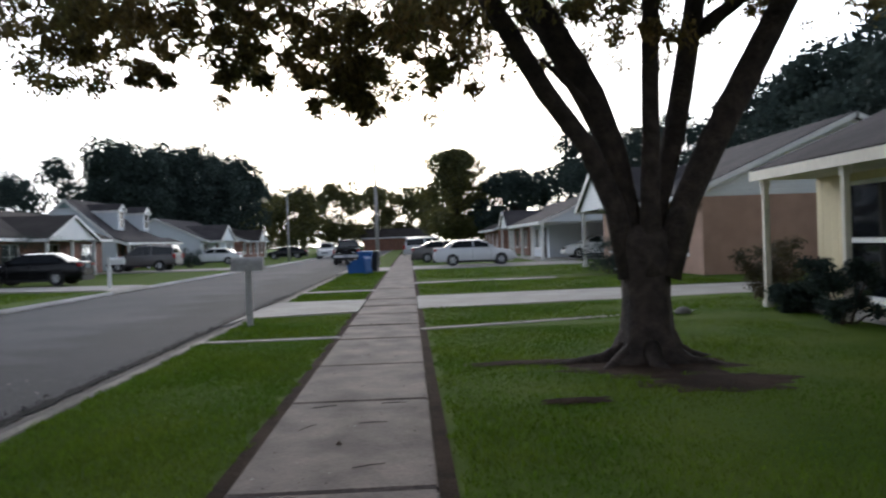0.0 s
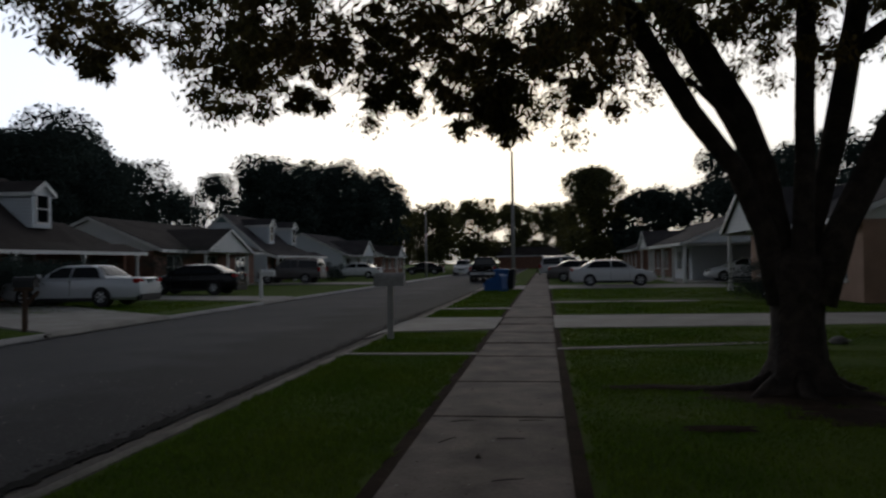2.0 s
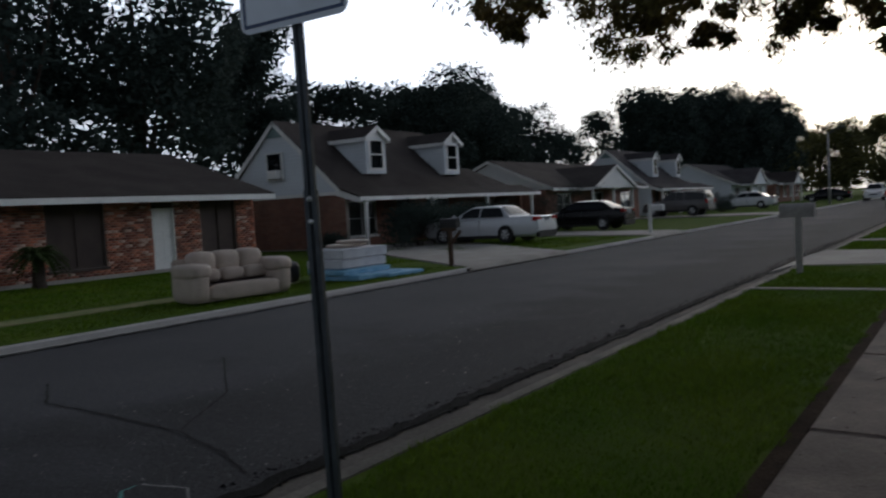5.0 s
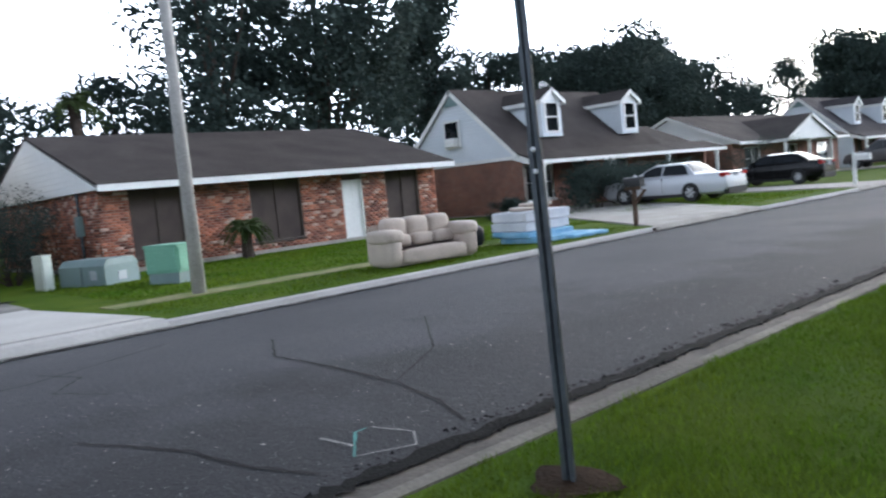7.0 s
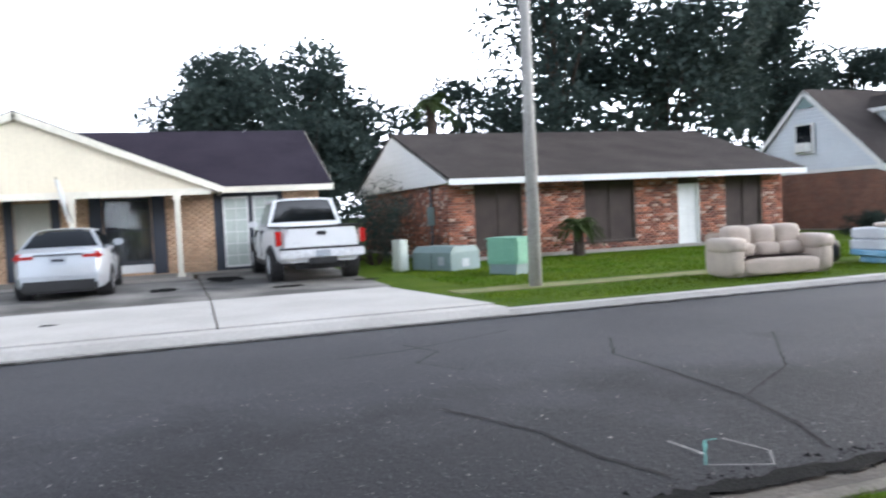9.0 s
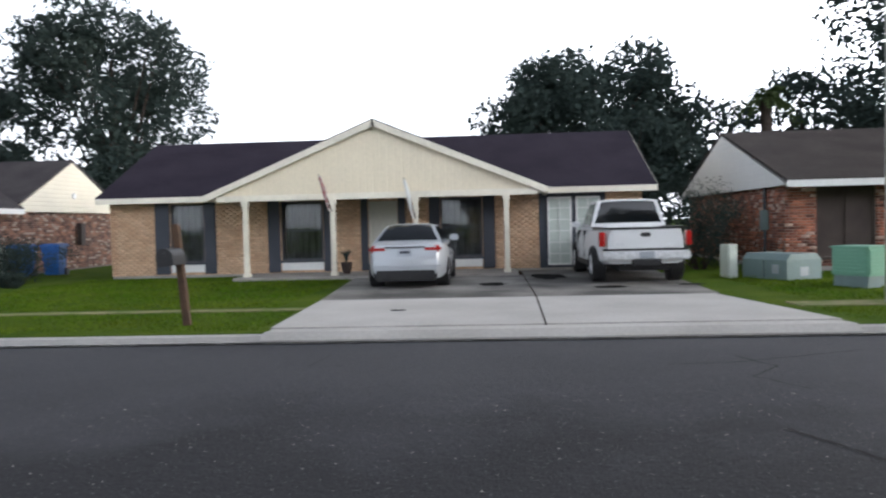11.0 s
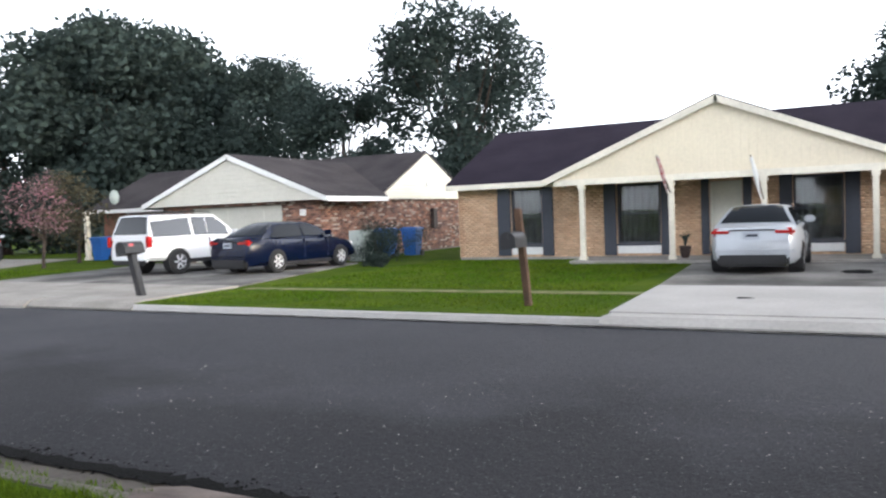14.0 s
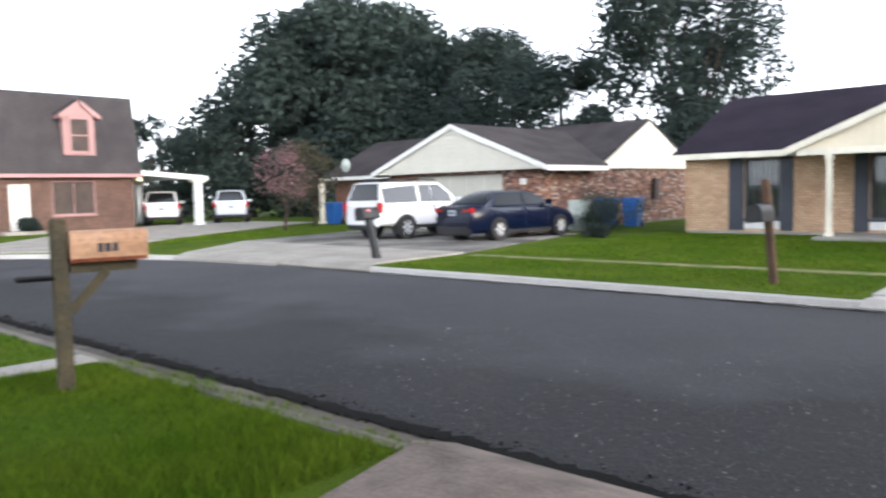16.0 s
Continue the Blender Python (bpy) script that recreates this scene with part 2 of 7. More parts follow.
SHELL_DOOR = mat("shell_paint", grain=0.05, c1=(0.56, 0.55, 0.48), c2=(0.5, 0.49, 0.43), rough=0.6, fine=10, bump=0.05)
IVORY = siding("ivory_boards", (0.76, 0.7, 0.56), 0.16, 2)
YELLOW = siding("yellow_boards", (0.7, 0.6, 0.36), 0.25, 1)
PINK = mat("pink_paint", grain=0.06, c1=(0.38, 0.22, 0.215), c2=(0.32, 0.185, 0.18), rough=0.6, fine=10, bump=0.05)
NAVY = mat("navy_shutter", grain=0.06, c1=(0.03, 0.036, 0.05), c2=(0.045, 0.05, 0.065), rough=0.55, fine=10, bump=0.1)
DARK = mat("dark_screen", (0.045, 0.032, 0.028), (0.065, 0.048, 0.04), rough=0.75, big=1.5, fine=60, bump=0.2)
BLACK = mat("black_plastic", (0.012, 0.012, 0.013), (0.025, 0.025, 0.027), rough=0.5, fine=20, bump=0.05)
RUBBER = mat("tyre_rubber", (0.015, 0.015, 0.016), (0.03, 0.03, 0.03), rough=0.85, fine=30, bump=0.2)
CHROME = mat("rim_metal", (0.76, 0.77, 0.79), (0.65, 0.66, 0.68), rough=0.35, metal=0.2, fine=12, bump=0)
CURTAIN = mat("curtain", grain=0.06, c1=(0.085, 0.085, 0.085), c2=(0.05, 0.05, 0.052), rough=0.9, big=3, fine=12, bump=0.2)
WOOD = mat("weathered_post", (0.1, 0.058, 0.036), (0.06, 0.038, 0.026), rough=0.85, big=5, fine=30, bump=0.6)
WOOD_GREEN = mat("mossy_post", (0.09, 0.075, 0.045), (0.055, 0.05, 0.035), rough=0.9, big=5, fine=30, bump=0.7)
BARK = mat("bark", (0.06, 0.044, 0.034), (0.026, 0.02, 0.016), rough=0.95, big=6, fine=22, bump=1.0)
LEAF = mat("leaf", (0.15, 0.1, 0.03), (0.11, 0.1, 0.03), rough=0.55, big=0.8, fine=6, bump=0, island=0.45, through_light=0.5)
LEAF_DARK = mat("oak_leaf", (0.032, 0.047, 0.042), (0.046, 0.063, 0.054), rough=0.8, big=0.35, fine=4, bump=0, island=0.18, through_light=0.25, spec=0.15, grain=0.08)
FROND = mat("palm_frond", (0.035, 0.06, 0.015), (0.06, 0.085, 0.025), rough=0.6, big=2, fine=8, bump=0, island=0.2, through_light=0.2, spec=0.2)
# the low sun's golden backlight is put into this leaf colour
LEAF_BACKLIGHT = mat("leaf_backlight_tint", (0.11, 0.1, 0.025), (0.08, 0.085, 0.03), rough=0.6, big=0.35, fine=4, bump=0, island=0.4, through_light=0.45)
LEAF_BROWN = mat("brownish_leaf", (0.075, 0.06, 0.032), (0.05, 0.05, 0.028), rough=0.7, big=1.2, fine=6, bump=0, island=0.3, through_light=0.25)
LEAF_PINK = mat("pink_blossom", (0.27, 0.13, 0.16), (0.09, 0.07, 0.06), rough=0.7, big=1.5, fine=6, bump=0, island=0.4, through_light=0.3)
POLE = mat("spun_concrete", (0.4, 0.39, 0.37), (0.32, 0.31, 0.3), rough=0.85, big=2, fine=30, bump=0.2)
STEEL = mat("galvanised_steel", (0.1, 0.115, 0.13), (0.07, 0.08, 0.09), rough=0.5, metal=0.6, big=3, fine=20, bump=0.1)
SIGN = mat("sign_white", grain=0.06, c1=(0.72, 0.78, 0.86), c2=(0.68, 0.74, 0.82), rough=0.4, fine=6, bump=0)
SIGN_BLUE = mat("sign_blue_grey", (0.06, 0.09, 0.18), rough=0.4, fine=6, bump=0)
GREEN_BOX = mat("green_cabinet", grain=0.06, c1=(0.2, 0.42, 0.3), c2=(0.16, 0.36, 0.26), rough=0.5, fine=14, bump=0.05)
GREY_BOX = mat("grey_green_cabinet", grain=0.06, c1=(0.2, 0.27, 0.27), c2=(0.15, 0.21, 0.21), rough=0.5, fine=14, bump=0.05)
PALE_BOX = mat("pale_cabinet", grain=0.06, c1=(0.5, 0.55, 0.5), c2=(0.42, 0.47, 0.43), rough=0.5, fine=14, bump=0.05)
LEATHER = mat("beige_leather", grain=0.06, c1=(0.52, 0.44, 0.37), c2=(0.43, 0.36, 0.3), rough=0.5, big=3, fine=25, bump=0.25)
LINING = mat("dark_lining", (0.05, 0.03, 0.028), (0.09, 0.05, 0.045), rough=0.9, fine=30, bump=0.3)
BEDDING = mat("mattress_white", grain=0.06, c1=(0.66, 0.67, 0.7), c2=(0.55, 0.56, 0.6), rough=0.85, big=3, fine=20, bump=0.2)
BEDDING_BLUE = mat("mattress_blue", grain=0.06, c1=(0.2, 0.42, 0.62), c2=(0.3, 0.52, 0.7), rough=0.8, big=3, fine=20, bump=0.2)
BIN_BLUE = mat("blue_bin", grain=0.06, c1=(0.02, 0.1, 0.33), c2=(0.015, 0.08, 0.26), rough=0.45, fine=10, bump=0.05)
TAN_BOX = mat("tan_mailbox", (0.48, 0.29, 0.18), (0.38, 0.21, 0.12), rough=0.55, big=6, fine=25, bump=0.1)
RUST = mat("rust", (0.18, 0.05, 0.02), (0.1, 0.03, 0.015), rough=0.9, big=8, fine=40, bump=0.4)
RED = mat("red_lens", (0.42, 0.015, 0.015), rough=0.2, fine=5, bump=0, coat=0.5)
LENS = mat("clear_lens", (0.7, 0.7, 0.7), rough=0.15, fine=5, bump=0, coat=0.5)
PLATE = mat("plate", grain=0.06, c1=(0.4, 0.43, 0.48), rough=0.5, fine=8, bump=0)
INK = mat("ink", (0.04, 0.045, 0.06), rough=0.6, fine=8, bump=0)
CHALK = mat("white_spray_paint", (0.34, 0.34, 0.33), (0.12, 0.12, 0.12), rough=0.9, big=9, fine=60, bump=0)
TEAL = mat("teal_spray_paint", (0.09, 0.3, 0.27), (0.06, 0.12, 0.12), rough=0.9, fine=60, bump=0)
CLOTH_RED = mat("red_cloth", (0.3, 0.07, 0.07), (0.55, 0.5, 0.48), rough=0.9, big=9, fine=20, bump=0.1)
TERRACOTTA = mat("dark_pot", (0.05, 0.035, 0.03), rough=0.8, fine=20, bump=0.1)


def paint(name, c, metal=0.0):
    return mat(name, c, tuple(v * 0.94 for v in c), rough=0.35, metal=metal, big=1.2, fine=40, bump=0, spec=0.4, coat=0.4, grain=0.03)


GLASS = bpy.data.materials.new("glass")
GLASS.use_nodes = True
_g = GLASS.node_tree.nodes["Principled BSDF"]
_g.inputs["Base Color"].default_value, _g.inputs["Roughness"].default_value, _g.inputs["Transmission Weight"].default_value = (0.75, 0.8, 0.8, 1), 0.03, 1.0
CAR_GLASS = mat("tinted_car_glass", (0.006, 0.008, 0.01), rough=0.05, fine=5, bump=0, spec=0.5)
GLOW = bpy.data.materials.new("porch_light_glow")
GLOW.use_nodes = True
_g = GLOW.node_tree.nodes["Principled BSDF"]
_g.inputs["Emission Color"].default_value, _g.inputs["Emission Strength"].default_value = (1, 0.75, 0.3, 1), 2.5


# ---- mesh helpers ----
def box(bm, x0, x1, y0, y1, z0, z1, bevel=0.0):
    got = bmesh.ops.create_cube(bm, size=1)["verts"]
    for v in got:
        v.co = Vector((x0 + (v.co.x + 0.5) * (x1 - x0), y0 + (v.co.y + 0.5) * (y1 - y0), z0 + (v.co.z + 0.5) * (z1 - z0)))
    if bevel:
        edges = list({e for v in got for e in v.link_edges})
        bmesh.ops.bevel(bm, geom=edges, offset=bevel, segments=2, affect='EDGES')
    return bm


def B(*a, **k):
    return box(bmesh.new(), *a, **k)


def loft(bm, rings, cap=True):
    rows = [[bm.verts.new(p) for p in r] for r in rings]
    n = len(rows[0])
    for a, b in zip(rows, rows[1:]):
        for i in range(n):
            bm.faces.new((a[i], a[(i + 1) % n], b[(i + 1) % n], b[i]))
    if cap:
        bm.faces.new(rows[0][::-1])
        bm.faces.new(rows[-1])
    bmesh.ops.recalc_face_normals(bm, faces=bm.faces)
    return bm


def tube(bm, pts, radii, n=10, wobble=0.0, seed=1):
    """A limb: rings round a line of points."""
    rnd = random.Random(seed)
    rings = []
    pts = [Vector(p) for p in pts]
    for i, p in enumerate(pts):
        d = (pts[min(i + 1, len(pts) - 1)] - pts[max(i - 1, 0)]).normalized()
        u = d.cross(Vector((0.13, 1, 0.07))).normalized()
        w = d.cross(u)
        rings.append([p + (u * math.cos(a) + w * math.sin(a)) * radii[i] * (1 + wobble * (rnd.random() - 0.5)) for a in (2 * math.pi * k / n for k in range(n))])
    return loft(bm, rings)


def slab(bm, poly, thick):
    """A plate: a polygon of 3D points, thickened downwards."""
    top = [bm.verts.new(p) for p in poly]
    low = [bm.verts.new((p[0], p[1], p[2] - thick)) for p in poly]
    bm.faces.new(top)
    bm.faces.new(low[::-1])
    n = len(poly)
    for i in range(n):
        bm.faces.new((top[i], low[i], low[(i + 1) % n], top[(i + 1) % n]))
    bmesh.ops.recalc_face_normals(bm, faces=bm.faces)
    return bm


def beam(bm, p0, p1, w, h):
    """A straight board from p0 to p1, w wide and h high, its top on the line."""
    p0, p1 = Vector(p0), Vector(p1)
    d = (p1 - p0).normalized()
    s = d.cross(Vector((0, 0, 1))).normalized() * w / 2
    up = s.cross(d).normalized() * h
    return loft(bm, [[p + s, p - s, p - s - up, p + s - up] for p in (p0, p1)])


def arrays(name, verts, faces, material):
    """A mesh from arrays of corners and of faces with equal corner counts."""
    me = bpy.data.meshes.new(name)
    verts, faces = np.asarray(verts, float), np.asarray(faces, int)
    k = faces.shape[1]
    me.vertices.add(len(verts))
    me.vertices.foreach_set("co", verts.ravel())
    me.loops.add(faces.size)
    me.loops.foreach_set("vertex_index", faces.ravel())
    me.polygons.add(len(faces))
    me.polygons.foreach_set("loop_start", np.arange(0, faces.size, k))
    me.polygons.foreach_set("loop_total", np.full(len(faces), k))
    me.update(calc_edges=True)
    me.materials.append(material)
    return me


PLACED = set()  # things whose parts are given in the plan's own coordinates


def site(name, x, y, z, label, category, group=""):
    ob = thing(name, x, y, z, 0, label, category, group)
    PLACED.add(ob)
    return ob


def thing(name, x=0, y=0, z=0, turn=0, label="", category="", group="", kind=""):
    ob = new(name)
    ob.matrix_basis = pose(x, y, z, 0, 0, turn)
    return tagged(ob, label, category, group, kind)


def part(name, bm, material, parent, label="", smooth=False):
    me = bpy.data.meshes.new(name)
    bm.to_mesh(me)
    bm.free()
    me.materials.append(material)
    if smooth:
        for p in me.polygons:
            p.use_smooth = True
    ob = new(name, me)
    ob.parent = parent
    if parent in PLACED:
        ob.matrix_parent_inverse = parent.matrix_basis.inverted()
    return tagged(ob, label)


def solid(name, bm, material, label="", category="", group="", kind="", smooth=False):
    ob = part(name, bm, material, None, label, smooth)
    return tagged(ob, "", category, group, kind)


def under(name, me, parent, label="", kind=""):
    ob = new(name, me)
    ob.parent = parent
    if parent in PLACED:
        ob.matrix_parent_inverse = parent.matrix_basis.inverted()
    return tagged(ob, label, kind=kind)


# ---- ground, road, kerbs, pavements ----
XC, YC = 5.5, -18.0


def line_of(r):
    """Points along the street at the distance r from the bend's axis: straight, a quarter bend, straight on."""
    pts = [(XC - r, y) for y in (260, 120, 70, 45, 30, 20, 12, 6, 0, -5, -10, -14)]
    pts += [(XC - r * math.cos(a), YC - r * math.sin(a)) for a in (math.pi / 2 * k / 14 for k in range(15))]
    return pts + [(XC + s, YC - r) for s in (10, 30, 80)]


def ribbon(profile):
    """A strip along the street with a cross-section of (r, z)."""
    cols = [[(x, y, z) for x, y in line_of(r)] for r, z in profile]
    bm = bmesh.new()
    rows = [[bm.verts.new(p) for p in c] for c in cols]
    for a, b in zip(rows, rows[1:]):
        for i in range(len(a) - 1):
            bm.faces.new((a[i], a[i + 1], b[i + 1], b[i]))
    bmesh.ops.recalc_face_normals(bm, faces=bm.faces)
    if sum(f.normal.z for f in bm.faces) < 0:
        bmesh.ops.reverse_faces(bm, faces=bm.faces)
    return bm


solid("ground", B(-900, 900, -900, 900, -0.5, -0.03), GRASS, "wide flat grassy ground round the houses", "ground", kind="structure")
solid("road", ribbon([(9.2, -0.02), (9.35, 0.0), (11, 0.03), (12.9, 0.045), (14.8, 0.03), (16.45, 0.0), (16.6, -0.02)]), ASPHALT, "worn dark grey asphalt street with crumbling edge", "road", kind="structure")
solid("gutter", ribbon([(9.37, -0.1), (9.36, 0.008), (9.02, 0.016), (9.0, -0.1)]), GUTTER, "dirty concrete gutter pan beside the asphalt", "gutter", kind="structure")
solid("kerb_near", ribbon([(9.021, -0.1), (9.02, 0.017), (8.97, 0.035), (8.93, 0.1), (8.88, 0.15), (8.8, 0.135), (8.78, 0.05)]), KERB, "rolled concrete kerb with a gutter pan", "kerb", kind="structure")
solid("kerb_far", ribbon([(16.44, -0.1), (16.44, 0.01), (16.48, 0.03), (16.5, 0.1), (16.54, 0.125), (16.64, 0.13), (16.7, 0.02)]), CONCRETE_NEW, "pale concrete kerb along the far lawns", "kerb", kind="structure")
solid("lawn_verge", ribbon([(8.79, 0.0), (8.78, 0.13), (6.78, 0.135), (6.77, 0.0)]), GRASS, "mown green verge between kerb and pavement", "lawn", kind="structure")
solid("lawn_near", ribbon([(5.42, 0.0), (5.41, 0.13), (2.5, 0.14), (0.02, 0.15)]), GRASS, "mown front lawn beside the pavement", "lawn", kind="structure")
solid("lawn_gardens", B(5.48, 140, -17.9, 260, -0.1, 0.15), GRASS, "green front gardens along the pavement", "lawn", kind="structure")
solid("lawn_far", ribbon([(16.55, 0.0), (16.56, 0.14), (19, 0.135), (24, 0.145), (32, 0.15), (150, 0.16)]), GRASS, "bright green front lawns across the street", "lawn", kind="structure")
solid("soil_strip", ribbon([(6.84, 0.0), (6.83, 0.137), (6.72, 0.139), (6.71, 0.0)]), SOIL, "bare dark soil edge of the verge", "soil", kind="structure")
solid("soil_edge", ribbon([(5.51, 0.0), (5.5, 0.141), (5.39, 0.139), (5.38, 0.0)]), SOIL, "bare dark soil edge of the lawn", "soil", kind="structure")

# pavement: one slab after another, open joints between
pavement = thing("pavement", label="weathered brownish concrete pavement of square slabs", category="pavement", kind="structure")
part("bed", B(-1.21, -0.01, -14, 90, -0.1, 0.085), SOIL, pavement)
joints = [-13.0, -11.2, -9.4, -7.6, -5.8, -4.0, -2.2, -0.4, 1.5, 3.44, 5.98, 8.08, 10.57, 12.5, 14.55, 16.6, 18.7, 21, 23, 25, 27, 29, 31, 33, 35, 38, 41, 44, 47, 50, 54, 58, 62, 66, 70, 76, 82, 90]
rnd = random.Random(5)
for a, b in zip(joints, joints[1:]):
    bm = B(-1.22, 0.0, a + 0.02, b - 0.02, 0.02, 0.15, bevel=0.014)
    tilt = rnd.uniform(-0.014, 0.014)
    for v in bm.verts:
        v.co.z += tilt * (v.co.y - a) / (b - a) + rnd.uniform(-0.0015, 0.0015)
    part("slab", bm, WALK, pavement)


def paved(name, slabs, material, label, z=0.148):
    t = thing(name, label=label, category="driveway", kind="structure")
    for s in slabs:
        m = s[1] if isinstance(s, tuple) else material
        poly = s[0] if isinstance(s, tuple) else s
        part("slab", slab(bmesh.new(), [(p[0], p[1], p[2] if len(p) > 2 else z) for p in poly], 0.15), m, t)
    return t


def apron(xk, xi, y0, y1, z=0.15):
    """The ramp of a driveway, from the road's edge over the kerb's line up to the lawn: a short steep lip, then a gentle slope."""
    out = 1 if xk < -7 else -1
    xm = xk - out * (0.13 if out > 0 else 0.42)
    zk, zm = (0.05, 0.146) if out > 0 else (0.022, 0.15)
    return [[(xk, y0, zk), (xk, y1, zk), (xm, y1 - 0.03, zm), (xm, y0 + 0.03, zm)], [(xm, y0 + 0.03, zm), (xm, y1 - 0.03, zm), (xi, y1 - 0.1, z), (xi, y0 + 0.1, z)]]


paved("driveway", [
    *apron(-10.93, -11.35, -5.65, 2.45),
    [(-11.35, -5.6), (-11.35, -1.7), (-15.3, -1.6), (-15.3, -5.75)],
    [(-11.35, -1.67), (-11.35, 2.35), (-15.3, 1.75), (-15.3, -1.57)],
    ([(-15.32, -5.75), (-15.32, -1.6), (-21.4, -1.6), (-21.4, -6.15)], CONCRETE_OLD),
    ([(-15.32, -1.57), (-15.32, 1.85), (-23.3, 2.1), (-23.3, -1.57)], CONCRETE_OLD),
    ([(-11.36, -1.74, 0.162), (-23.2, -1.66, 0.162), (-23.2, -1.5, 0.162), (-11.36, -1.54, 0.162)], SOIL)],
    CONCRETE_NEW, "bright concrete double driveway with an older oil-stained slab", 0.172)
paved("driveway", [
    [(-10.45, -22.0, 0.06), (-10.85, -18.0, 0.06), (-11.0, -18.0, 0.146), (-10.62, -22.0, 0.146)], [(-10.62, -22.0, 0.146), (-11.0, -18.0, 0.146), (-11.35, -18.0, 0.18), (-11.0, -22.2, 0.18)], *apron(-10.92, -11.35, -18.0, -14.85, z=0.18),
    [(-11.0, -22.2), (-11.35, -18.0), (-11.35, -14.95), (-14.2, -15.1), (-14.6, -25.0)],
    ([(-14.22, -15.12), (-21.9, -16.9), (-22.2, -26.5), (-14.62, -25.0)], CONCRETE_OLD)],
    CONCRETE, "grey concrete driveway with dark tyre stains", 0.18)
paved("driveway", [[(-9.6, -25.8), (-6.7, -29.2), (-16, -40.3), (-26, -46), (-26, -36), (-17.2, -31.2)]], CONCRETE, "long pale driveway up to a carport", 0.185)
paved("driveway", [*apron(-10.93, -11.4, 14.7, 20.3, z=0.18), [(-11.4, 14.8), (-11.4, 20.2), (-19.5, 26.9), (-22, 29), (-22, 23.4), (-16.6, 18.6)]], CONCRETE, "pale concrete driveway beside a long lawn", 0.18)
paved("driveway", [*apron(-10.93, -11.4, 28, 32, z=0.18), [(-11.4, 28.1), (-11.4, 31.9), (-22, 34.5), (-22, 31.5)]], CONCRETE, "concrete driveway of a brown-roofed house", 0.18)
paved("driveway", [*apron(-10.93, -11.4, 50, 55, z=0.18), [(-11.4, 50.1), (-11.4, 54.9), (-22, 57), (-22, 52)]], CONCRETE, "concrete driveway of a dormered house", 0.18)
paved("driveway", [*apron(-3.86, -3.36, 14.5, 18.7, z=0.158), [(-3.36, 14.6), (-1.24, 15.2), (-1.24, 18.6), (-3.36, 18.6)], [(0.02, 15.4), (9.5, 16.6), (9.5, 19.8), (0.02, 19.2)]], CONCRETE, "pale concrete driveway crossing the pavement", 0.158)
paved("driveway", [*apron(-3.86, -3.36, 38, 44.5, z=0.158), [(-3.36, 38.1), (-1.24, 38.5), (-1.24, 44), (-3.36, 44.4)], [(0.02, 39), (9.5, 39), (9.5, 45), (0.02, 44.5)]], CONCRETE, "concrete driveway under a parked white car", 0.158)
paved("driveway", [*apron(-3.86, -3.36, -6.15, -2.3, z=0.158), [(-3.36, -6.05), (-3.36, -2.4), (-1.24, -2.9), (-1.24, -5.5)], [(0.02, -5.6), (0.02, -2.9), (7, -2.9), (7, -5.6)]], WALK, "worn concrete driveway apron meeting the kerb", 0.158)
paved("garden_path", [[(-3.3, 10.75, 0.15), (-1.23, 10.8), (-1.23, 11.0), (-3.3, 10.95, 0.15)], [(0.02, 11.5), (8, 13.6), (8, 13.85), (0.02, 11.72)],
    [(-3.3, 22.2, 0.15), (-1.23, 22.3), (-1.23, 22.9), (-3.3, 22.8, 0.15)], [(0.02, 25.6), (10, 26.4), (10, 27.2), (0.02, 26.3)], [(-3.3, -10.5, 0.15), (-1.23, -10.5), (-1.23, -10.1), (-3.3, -10.1, 0.15)]], CONCRETE, "narrow concrete strips let into the grass")
paved("far_pavement", [([(-13.85, 2.5), (-13.15, 2.5), (-13.0, 11), (-13.7, 11)], DRY), ([(-14.1, -14.6), (-13.8, -14.6), (-13.8, -5.7), (-14.2, -5.7)], DRY)], CONCRETE, "overgrown narrow pavement across the lawns", 0.152)

paved("turf_cut", [[(-3.3, 10.97, 0.139), (-1.36, 11.02, 0.139), (-1.36, 11.13, 0.139), (-3.3, 11.06, 0.139)], [(0.14, 11.76, 0.139), (8, 13.88, 0.15), (8, 14.02, 0.15), (0.14, 11.9, 0.139)], [(-3.2, 18.75, 0.139), (-1.3, 18.7, 0.139), (-1.3, 18.9, 0.139), (-3.2, 18.92, 0.139)],
    [(0.14, 19.3, 0.145), (9.5, 19.9, 0.154), (9.5, 20.1, 0.154), (0.14, 19.52, 0.145)], [(-3.3, 22.82, 0.139), (-1.3, 22.92, 0.139), (-1.3, 23.15, 0.139), (-3.3, 23.05, 0.139)], [(0.14, 26.35, 0.145), (10, 27.25, 0.154), (10, 27.5, 0.154), (0.14, 26.6, 0.145)]], SOIL, "dark cut edges of the turf along the strips")

